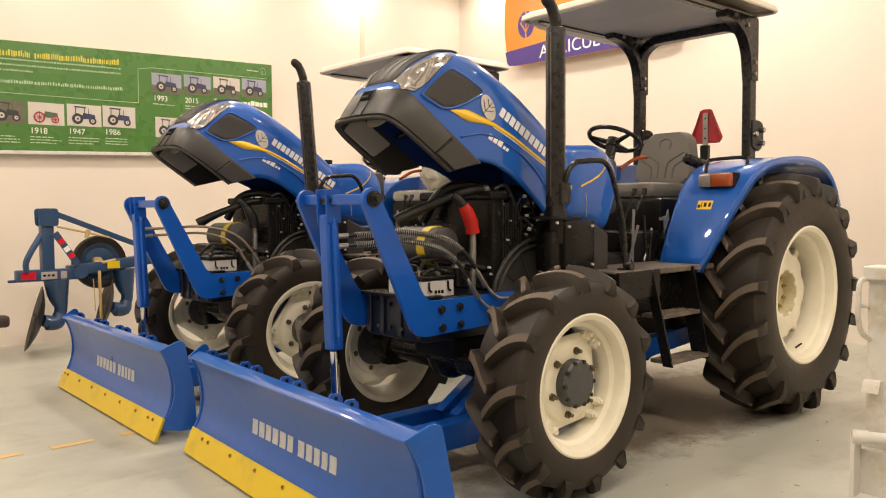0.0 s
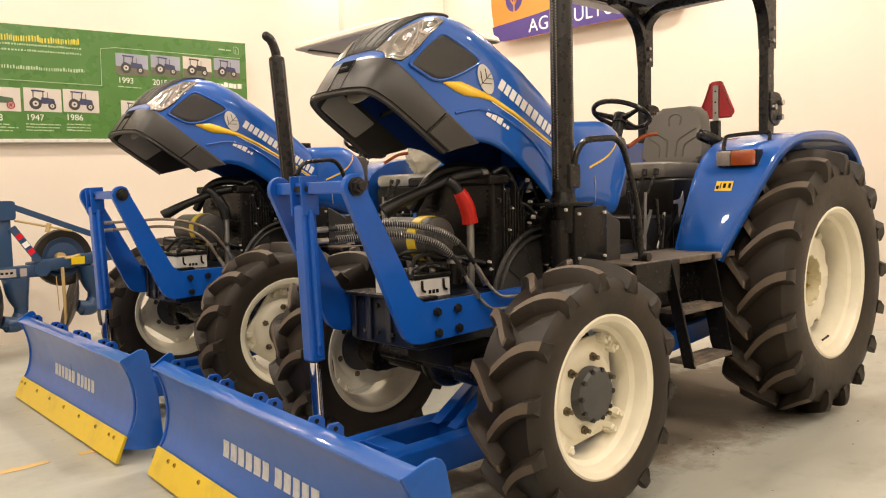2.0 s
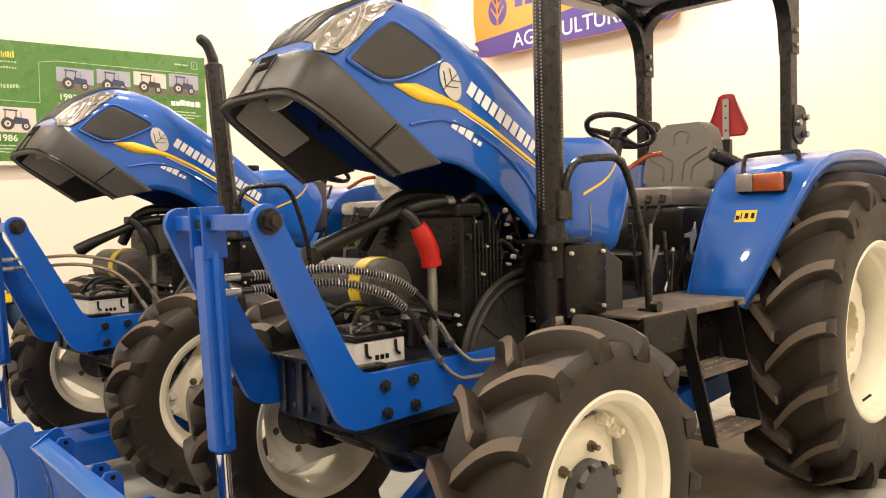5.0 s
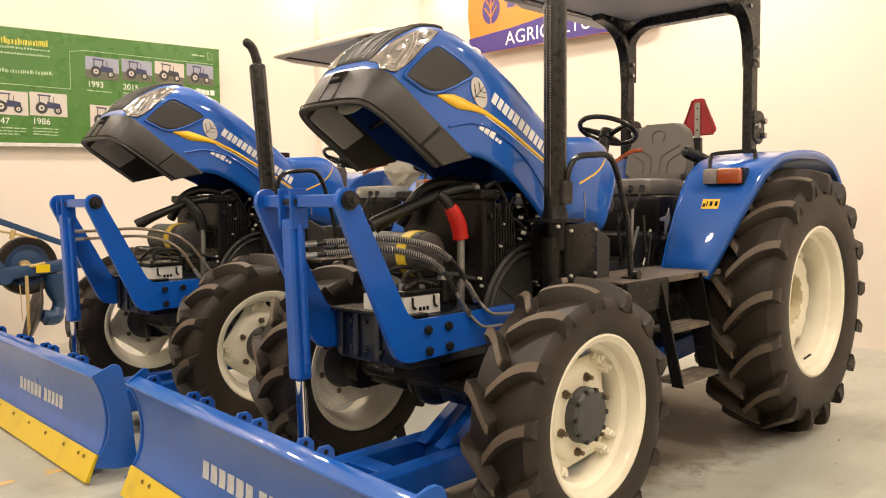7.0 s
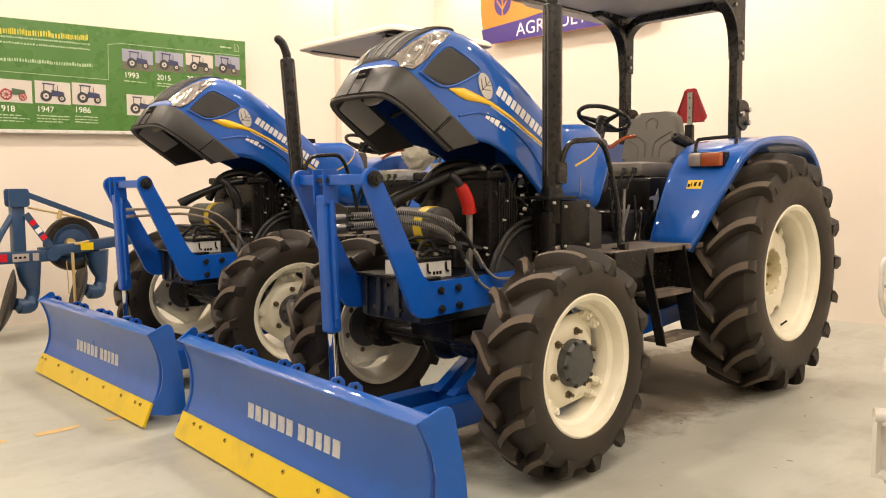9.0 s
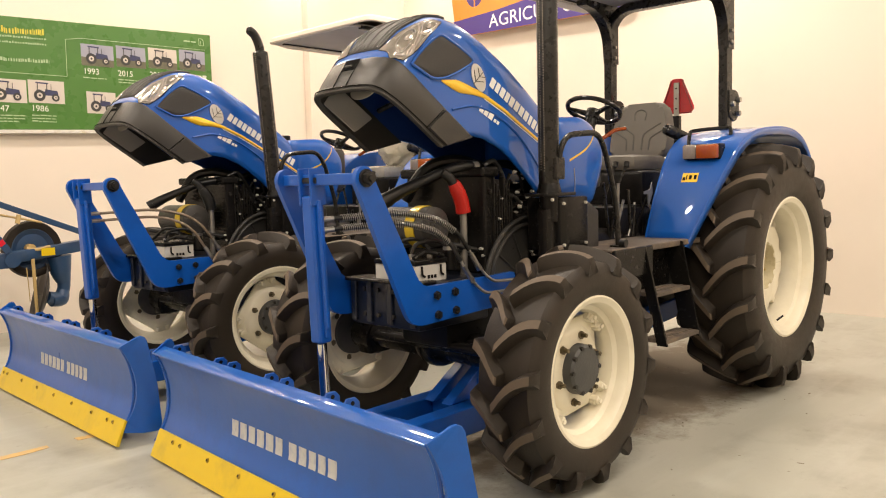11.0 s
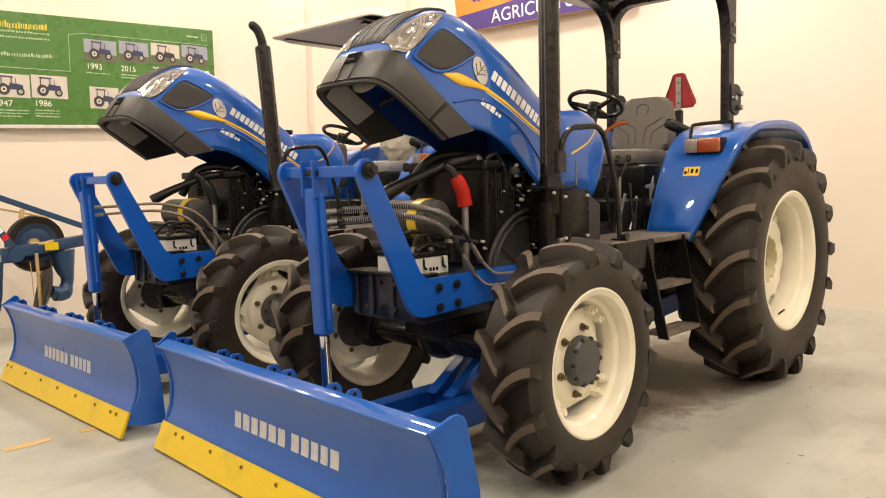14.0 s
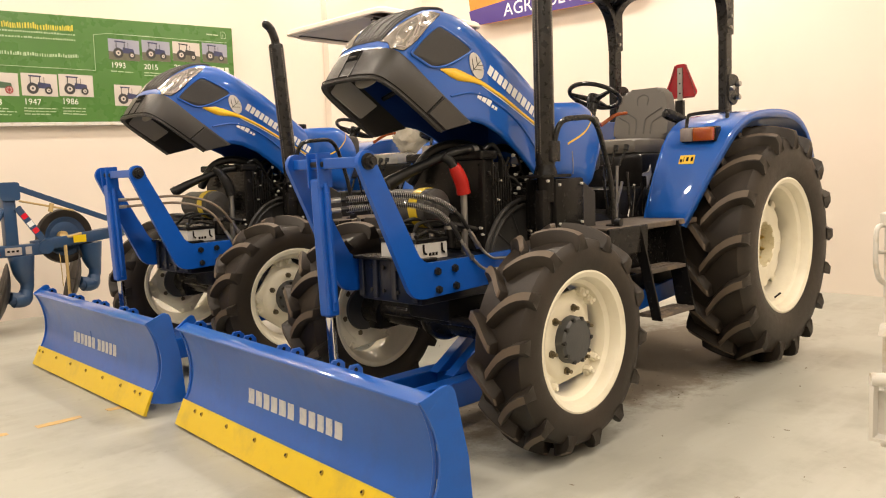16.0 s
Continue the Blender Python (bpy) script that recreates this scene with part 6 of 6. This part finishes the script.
    rod(bm, (2.72, Y + 0.10, 0.80), (2.72, Y + 0.03, 0.80), 0.04, seg=16)
    tube(bm, [(2.68, Y + 0.02, 0.80), (2.76, Y - 0.0, 0.79), (2.86, Y - 0.0, 0.81)], 0.014, 8, 4)
    part("crank", bm, TAN, fw, smooth=True)
    part("yellow_label", box(B(), 2.775, 2.885, Y - 0.04, Y - 0.035, 0.735, 0.80), YELLOW, beam)
    # legs and discs
    for x, y, dz in ((2.345, Y, 0.0), (2.965, Y + 0.10, 0.055)):
        bm = B()
        tube(bm, [(x, y, 0.66 + dz), (x + 0.01, y, 0.52 + dz), (x + 0.03, y, 0.42 + dz), (x + 0.02, y, 0.34 + dz)], [0.105, 0.085, 0.055, 0.05], 14, 6)
        tube(bm, [(x + 0.02, y, 0.36 + dz), (x - 0.01, y - 0.01, 0.29 + dz), (x - 0.10, y - 0.03, 0.285 + dz)], [0.05, 0.07, 0.06], 14, 5)
        leg = part("leg", bm, BLUE_DULL, t, "cast blue plough leg", smooth=True)
        ax = Vector((-0.93, 0.22, 0.27)).normalized()
        cc = Vector((x - 0.13, y - 0.03, 0.315 + dz))
        part("bearing_hub", rod(B(), (x - 0.06, y - 0.02, 0.287 + dz), cc - ax * 0.004, 0.062, 0.05, seg=18), BLUE_DULL, leg, smooth=True)
        e1 = ax.cross(Vector((0, 0, 1))).normalized()
        e2 = ax.cross(e1)
        rows = []
        for r in (0.0, 0.06, 0.12, 0.18, 0.235, 0.285):
            rows.append([cc + ax * (0.9 * r * r) + r * (math.cos(a) * e1 + math.sin(a) * e2) for a in np.linspace(0, 2 * math.pi, 41)])
        solid(part("disc", sheet(B(), rows), RUST_DISC, leg, "worn steel plough disc", smooth=True), 0.006, 0)
    bm = B()
    rod(bm, (2.70, Y - 0.07, 0.0), (2.69, Y - 0.07, 0.72), 0.014, seg=10)
    box(bm, 2.67, 2.74, Y - 0.1, Y - 0.03, 0, 0.012, 0.003)
    part("parking_stand", bm, TAN, t, "tan parking stand")
    part("rope_end", tube(B(), [(2.64, Y - 0.06, 0.65), (2.645, Y - 0.065, 0.5), (2.65, Y - 0.06, 0.36)], 0.004, 6, 4), TAN, t)
    return t


build_plough()

# end of a further implement beside the plough
t = thing("implement_end", (1.70, 7.75, 0), "dark cast end of a further implement by the wall", "implement")
bm = B()
tube(bm, [(1.35, 7.72, 0.34), (1.65, 7.72, 0.36), (1.86, 7.72, 0.33)], [0.05, 0.055, 0.035], 12, 4)
box(bm, 1.84, 1.98, 7.66, 7.78, 0.27, 0.37, 0.025)
part("shaft", bm, material("dark_brown_casting", (0.05, 0.035, 0.03), 0.5, vary=0.3), t, smooth=True)
bm = B()
box(bm, 1.50, 1.60, 7.66, 7.78, 0.0, 0.5, 0.012)
rod(bm, (1.80, 7.72, 0.42), (1.86, 7.72, 0.50), 0.02, seg=8)
part("upright", bm, LENS, t)


# ---------------------------------------------------------------- green history board
def build_board():
    Yb, X0, X1, Z0 = 8.30, 0.75, 4.915, 1.835
    t = thing("display_board", (3.0, Y_NORTH, Z0), "long green printed history board on the wall", "display board")
    # the board hangs a little askew
    low, high = (lambda x: 1.822 + 0.0268 * (x - 2.09)), (lambda x: 2.827 + 0.0303 * (x - 2.1))
    bm = plate(B(), [(X0, low(X0)), (X1, low(X1)), (X1, high(X1)), (X0, high(X0))], "y", Yb, Y_NORTH - 0.002, 0.004)
    part("panel", bm, GREEN, t)
    bm = plate(B(), [(X0 - 0.01, low(X0) - 0.036), (X1 + 0.01, low(X1) - 0.036), (X1 + 0.01, low(X1) - 0.002), (X0 - 0.01, low(X0) - 0.002)], "y", Yb - 0.02, Y_NORTH - 0.002, 0.004)
    part("shelf_edge", bm, MACHINE_WHITE, t, "pale ledge below the board")
    sky = material("photo_sky", (0.30, 0.31, 0.38), 0.4, vary=0.12, scale=9)
    paper = material("photo_white", (0.56, 0.51, 0.46), 0.4, vary=0.05, scale=9)
    land = material("photo_field", (0.12, 0.115, 0.075), 0.5, vary=0.4, scale=25)
    ink = material("photo_dark_blue", (0.03, 0.035, 0.10), 0.5, vary=0.4, scale=40)
    ink2 = material("photo_black", (0.03, 0.03, 0.03), 0.5, vary=0.4, scale=40)
    ink3 = material("photo_red", (0.30, 0.03, 0.03), 0.5, vary=0.3, scale=40)
    ink4 = material("photo_green", (0.05, 0.10, 0.05), 0.5, vary=0.3, scale=40)
    gold = material("title_gold", (0.66, 0.56, 0.05), 0.4, vary=0.05)
    pale = material("pale_print", (0.42, 0.54, 0.34), 0.4, vary=0.06)
    white = material("white_print", (0.74, 0.76, 0.68), 0.4, vary=0.03)

    def flat(name, pts, off, mat, parent):
        bm = B()
        plate(bm, pts, "y", Yb - off, Yb - off + 0.0015)
        return part(name, bm, mat, parent)

    def photo(x0, x1, z0, z1, bg, body, low=None, label="small printed photograph of a tractor"):
        p = flat("photo", [(x0, z0), (x1, z0), (x1, z1), (x0, z1)], 0.002, bg, t)
        p["label"] = label
        w, h = x1 - x0, z1 - z0
        if low:
            flat("photo_ground", [(x0, z0), (x1, z0), (x1, z0 + 0.33 * h), (x0, z0 + 0.4 * h)], 0.0035, low, p)
        P = lambda a, b: (x0 + a * w, z0 + b * h)
        old = body is ink3
        flat("photo_hood", [P(*q) for q in ((0.45, 0.34), (0.80, 0.34), (0.82, 0.42), (0.80, 0.56), (0.46, 0.62))], 0.005, ink4 if old else body, p)
        flat("photo_seat", [P(*q) for q in ((0.22, 0.36), (0.46, 0.36), (0.47, 0.52), (0.40, 0.50), (0.30, 0.60), (0.22, 0.56))], 0.005, body, p)
        if not old:
            flat("photo_roof", [P(*q) for q in ((0.20, 0.86), (0.55, 0.84), (0.56, 0.90), (0.21, 0.92))], 0.005, body, p)
            for q in (0.23, 0.49):
                flat("photo_post", [P(q, 0.5), P(q + 0.025, 0.5), P(q + 0.035, 0.88), P(q + 0.01, 0.88)], 0.0055, ink2, p)
            flat("photo_stack", [P(0.62, 0.55), P(0.635, 0.55), P(0.635, 0.84), P(0.62, 0.84)], 0.0055, ink2, p)
        circle = lambda c, r, n=17: [(c[0] + r * math.cos(q), c[1] + r * math.sin(q)) for q in np.linspace(0, 2 * math.pi, n)[:-1]]
        for a, b, r in ((0.30, 0.33, 0.25), (0.74, 0.26, 0.17)):
            c = P(a, b)
            flat("photo_wheel", circle(c, r * h), 0.0065, ink3 if old else ink2, p)
            flat("photo_rim", circle(c, r * 0.72 * h if old else r * 0.5 * h, 13), 0.008, bg if old else paper, p)
            if old:
                for q in range(4):
                    u = Vector((math.cos(q * 0.785), math.sin(q * 0.785))) * r * 0.8 * h
                    v = Vector((-u.y, u.x)).normalized() * 0.0035
                    flat("photo_spoke", [(c[0] + k[0], c[1] + k[1]) for k in (u + v, u - v, -u - v, -u + v)], 0.0095, ink3, p)
            flat("photo_hub", circle(c, r * 0.2 * h, 9), 0.011, ink3 if old else ink2, p)
        return p

    for x0, x1, z0, bg, lo in ((3.517, 3.834, 2.474, sky, land), (3.862, 4.165, 2.490, sky, land), (4.196, 4.508, 2.505, paper, land), (4.537, 4.837, 2.52, sky, land)):
        photo(x0, x1, z0, z0 + 0.205, bg, ink if bg is sky else ink2, lo)
    for x0, x1, z0, body in ((2.03, 2.31, 2.072, ink2), (2.339, 2.657, 2.076, ink3), (2.682, 3.002, 2.085, ink), (3.017, 3.339, 2.094, ink), (3.545, 3.83, 2.02, ink), (1.66, 1.98, 2.06, ink4)):
        photo(x0, x1, z0, z0 + 0.208, paper if x0 > 2.3 else land, body)

    def words(txt, x, z, size, mat):
        cu = bpy.data.curves.new("year", "FONT")
        cu.body, cu.size, cu.extrude = txt, size, 0.0006
        ob = new("year", cu)
        ob.parent = t
        ob.matrix_local = Matrix.Translation(-ORG) @ pose(x, Yb - 0.003, z, 90, 0, 0)
        cu.materials.append(mat)
    for txt, x, z in (("1993", 3.528, 2.395), ("2015", 3.868, 2.40), ("2017", 4.20, 2.415), ("1918", 2.349, 1.992), ("1947", 2.690, 2.004), ("1986", 3.032, 2.018)):
        words(txt, x, z, 0.078, white)
    rb = random.Random(21)

    def lines(x0, x1, z, h, mat, slope=0.0, wide=(0.02, 0.07), gap=0.012):
        x = x0
        bm = B()
        while x < x1:
            w = min(rb.uniform(*wide), x1 - x)
            zz = z + (x - x0) * slope + h * rb.uniform(-0.12, 0.12)
            hh = h * rb.uniform(0.75, 1.1)
            plate(bm, [(x, zz), (x + w, zz), (x + w, zz + hh), (x, zz + hh)], "y", Yb - 0.003, Yb - 0.001)
            x += w + gap * rb.uniform(0.6, 1.6)
        part("text_line", bm, mat, t)
    lines(1.55, 2.37, 2.672, 0.052, gold, 0.025, (0.007, 0.016), 0.009)
    lines(2.41, 3.20, 2.690, 0.052, gold, 0.028, (0.007, 0.016), 0.009)
    lines(1.3, 3.21, 2.635, 0.016, pale, 0.02, (0.008, 0.018), 0.008)
    lines(1.3, 3.21, 2.585, 0.016, pale, 0.02, (0.008, 0.018), 0.008)
    lines(1.3, 2.39, 2.535, 0.016, pale, 0.02, (0.008, 0.018), 0.008)
    lines(1.5, 3.22, 2.428, 0.030, pale, 0.02, (0.007, 0.018), 0.009)
    for x0, x1, z, n in ((3.527, 3.81, 2.355, 1), (3.87, 4.14, 2.36, 2), (4.2, 4.48, 2.37, 2), (4.55, 4.85, 2.36, 3), (2.35, 2.64, 1.955, 3), (2.69, 2.99, 1.965, 3), (3.035, 3.345, 1.975, 3), (2.0, 2.31, 1.95, 3)):
        for k in range(n):
            lines(x0, x1 - rb.uniform(0, 0.1), z - k * 0.027, 0.010, pale, 0.0, (0.02, 0.06), 0.008)
    lines(4.55, 4.85, 2.425, 0.05, white, 0.0, (0.03, 0.05), 0.008)
    lines(4.60, 4.74, 2.812, 0.014, pale)
    bm = B()
    for a, b in (((4.775, 2.79), (4.775, 2.86)), ((4.775, 2.86), (4.81, 2.86)), ((4.81, 2.86), (4.83, 2.84)), ((4.83, 2.84), (4.83, 2.79)), ((4.83, 2.79), (4.775, 2.79)), ((4.795, 2.80), (4.795, 2.835)), ((3.378, 2.70), (3.374, 2.355)), ((3.378, 2.70), (3.52, 2.725)), ((3.52, 2.725), (4.84, 2.745)), ((1.4, 2.345), (3.374, 2.355))):
        tube(bm, [(a[0], Yb - 0.002, a[1]), (b[0], Yb - 0.002, b[1])], 0.0028, 5, 1, False)
    part("ruled_outline", bm, pale, t)
    return t


build_board()


# ---------------------------------------------------------------- wall sign
def build_sign():
    xs = X_EAST - 0.15
    t = thing("wall_sign", (X_EAST, 6.1, 3.06), "rounded orange and purple dealer sign on the wall", "sign")
    # outline in y, z; the lower edge dips towards the left end
    low = [(7.20, 3.062), (6.9, 3.058), (6.3, 3.055), (5.7, 3.05), (5.1, 3.048), (4.95, 3.055)]
    top = [(4.95, 4.02), (5.6, 4.06), (6.2, 4.07), (6.8, 4.06), (7.24, 4.03)]
    outline = rounded([(7.36, 3.09)] + low + [(4.86, 3.09), (4.84, 3.9)] + top + [(7.41, 3.92), (7.42, 3.5)], 0.06, 4)
    bm = B()
    plate(bm, outline, "x", xs, xs + 0.025, 0.006)
    base = part("panel", bm, SIGN_ORANGE, t)
    part("back_box", box(B(), xs + 0.026, X_EAST - 0.002, 5.0, 7.2, 3.2, 3.9, 0.004), MACHINE_WHITE, t, "pale box behind the panel")
    mid = [(7.405, 3.255), (7.1, 3.275), (6.7, 3.30), (6.3, 3.345), (5.8, 3.40), (5.3, 3.44), (4.85, 3.46)]
    bm = B()
    plate(bm, [(7.37, 3.115), (7.33, 3.078), (7.2, 3.066), (6.9, 3.062), (6.3, 3.059), (5.7, 3.054), (5.1, 3.052), (4.95, 3.059), (4.865, 3.10)] + mid[::-1], "x", xs - 0.003, xs - 0.001)
    part("lower_band", bm, SIGN_PURPLE, t, "purple lower band")
    bm = B()
    plate(bm, [(7.05 + 0.135 * math.cos(a), 3.55 + 0.165 * math.sin(a)) for a in np.linspace(0, 2 * math.pi, 29)[:-1]], "x", xs - 0.003, xs - 0.001)
    lf = part("leaf_badge", bm, SIGN_PURPLE, t, "plain purple leaf shape")
    bm = B()
    for pts in (((7.05, 3.38), (7.05, 3.72)), ((7.05, 3.46), (7.14, 3.58)), ((7.05, 3.46), (6.96, 3.58)), ((7.05, 3.56), (7.12, 3.67)), ((7.05, 3.56), (6.98, 3.67))):
        tube(bm, [(xs - 0.004, *pts[0]), (xs - 0.004, *pts[1])], 0.009, 6, 1, False)
    part("leaf_vein", bm, SIGN_ORANGE, lf)
    x = 6.80
    for w in (0.11, 0.1, 0.14, -1, 0.11, 0.12, 0.1, 0.1, 0.11, 0.11, 0.11):
        if w < 0:
            x -= 0.06
            continue
        bm = B()
        plate(bm, [(x, 3.53), (x - w, 3.53), (x - w, 3.69), (x, 3.69)], "x", xs - 0.003, xs - 0.001)
        part("name_block", bm, SIGN_PURPLE, t)
        x -= w + 0.03
    cu = bpy.data.curves.new("sign_word", "FONT")
    cu.body, cu.size, cu.extrude, cu.space_character = "AGRICULTURE", 0.215, 0.001, 1.02
    ob = new("sign_word", cu)
    ob.parent = t
    m = Matrix.Translation(-ORG) @ Matrix.Translation((xs - 0.005, 6.83, 3.108)) @ Matrix(((0, 0, -1, 0), (-1, 0, 0, 0), (0, 1, 0, 0), (0, 0, 0, 1))) @ pose(0, 0, 0, 0, 0, 1.0)
    ob.matrix_local = m
    cu.materials.append(material("sign_white_letter", (0.85, 0.85, 0.83), 0.4, vary=0.02))
    t.location += Vector((0, -0.15, -0.02))
    return t


build_sign()


# ---------------------------------------------------------------- white machine frame at the side
def build_white_machine():
    """The near edge of an implement that stands out of the way to the side."""
    t = thing("white_implement", (2.36, 0.6, 0), "chipped white steel frame of an implement", "implement")
    bm = B()
    box(bm, 2.318, 2.375, 0.84, 0.90, 0.50, 1.085, 0.005)
    part("upright", bm, MACHINE_WHITE, t, "white box-section upright")
    bm = B()
    box(bm, 2.30, 2.385, 0.20, 0.905, 1.078, 1.112, 0.004)
    part("top_rail", bm, MACHINE_WHITE, t)
    for y in (0.25, 0.70):
        part("leg", box(B(), 2.33, 2.39, y - 0.03, y + 0.03, 0.0, 1.08, 0.005), MACHINE_WHITE, t)
    for z in (0.52, 0.80):
        part("cross_bar", box(B(), 2.335, 2.375, 0.25, 0.85, z, z + 0.05, 0.004), MACHINE_WHITE, t)
    bm = B()
    plate(bm, rounded([(0.30, 0.58), (0.835, 0.58), (0.835, 1.06), (0.70, 1.06), (0.55, 0.98), (0.30, 0.98)], 0.03, 3), "x", 2.345, 2.353)
    part("guard_panel", bm, MACHINE_WHITE, t, "white guard panel")
    bm = B()
    tube(bm, [(2.33, 0.895, 1.08), (2.285, 0.905, 1.075), (2.275, 0.905, 1.03), (2.275, 0.905, 0.985), (2.29, 0.90, 0.945), (2.33, 0.89, 0.925)], 0.0065, 8, 6)
    tube(bm, [(2.33, 0.895, 1.01), (2.30, 0.903, 1.012), (2.282, 0.905, 1.015)], 0.005, 8, 3)
    part("hoop", bm, MACHINE_WHITE, t, "bent white rod hoop", smooth=True)
    bm = B()
    plate(bm, [(2.285, 0.80), (2.325, 0.80), (2.325, 0.828), (2.30, 0.828)], "y", 0.86, 0.90)
    part("lug", bm, MACHINE_WHITE, t)
    # hinged foot with a roller tube
    bm = B()
    plate(bm, rounded([(2.232, 0.54), (2.268, 0.54), (2.272, 0.69), (2.262, 0.712), (2.242, 0.712), (2.232, 0.668)], 0.008, 3), "y", 0.892, 0.902)
    plate(bm, [(2.232, 0.54), (2.29, 0.54), (2.29, 0.548), (2.232, 0.548)], "y", 0.80, 0.902)
    foot = part("hinge_bracket", bm, MACHINE_WHITE, t, "white hinge bracket")
    part("ear", box(B(), 2.262, 2.29, 0.896, 0.908, 0.628, 0.682, 0.004), MACHINE_WHITE, foot)
    part("hole", rod(B(), (2.276, 0.900, 0.655), (2.276, 0.912, 0.655), 0.006, seg=12), BLACK, foot)
    bm = B()
    box(bm, 2.28, 2.305, 0.80, 0.90, 0.545, 0.66, 0.004)
    part("web", bm, MACHINE_WHITE, foot)
    bm = B()
    rod(bm, (2.245, 0.90, 0.695), (2.42, 0.60, 0.695), 0.0145, seg=16)
    rod(bm, (2.243, 0.903, 0.695), (2.262, 0.872, 0.695), 0.0175, seg=16)
    part("roller_tube", bm, MACHINE_WHITE, t, "white roller tube", smooth=True)
    return t


build_white_machine()

# plastic wrap left on the further tractor's seat
t = thing("plastic_wrap", (4.60, YR + FAR_SHIFT.y + 0.05, 1.42), "cloudy crumpled plastic wrap on the driver's seat", "plastic wrap")
bm = B()
bmesh.ops.create_icosphere(bm, subdivisions=4, radius=1.0)
for v in bm.verts:
    nz = noise.noise(v.co * 2.6) * 0.14 + noise.noise(v.co * 7) * 0.12 - 0.06
    v.co = Vector((4.73 + 0.13 * (1 + nz) * v.co.x, YR + FAR_SHIFT.y + 0.05 + 0.24 * (1 + nz) * max(-0.95, min(0.95, v.co.y)), 1.585 + 0.19 * (1 + nz) * v.co.z))
    v.co.x += (v.co.z - 1.4) * 0.2
part("sheet", bm, WRAP, t, smooth=True)
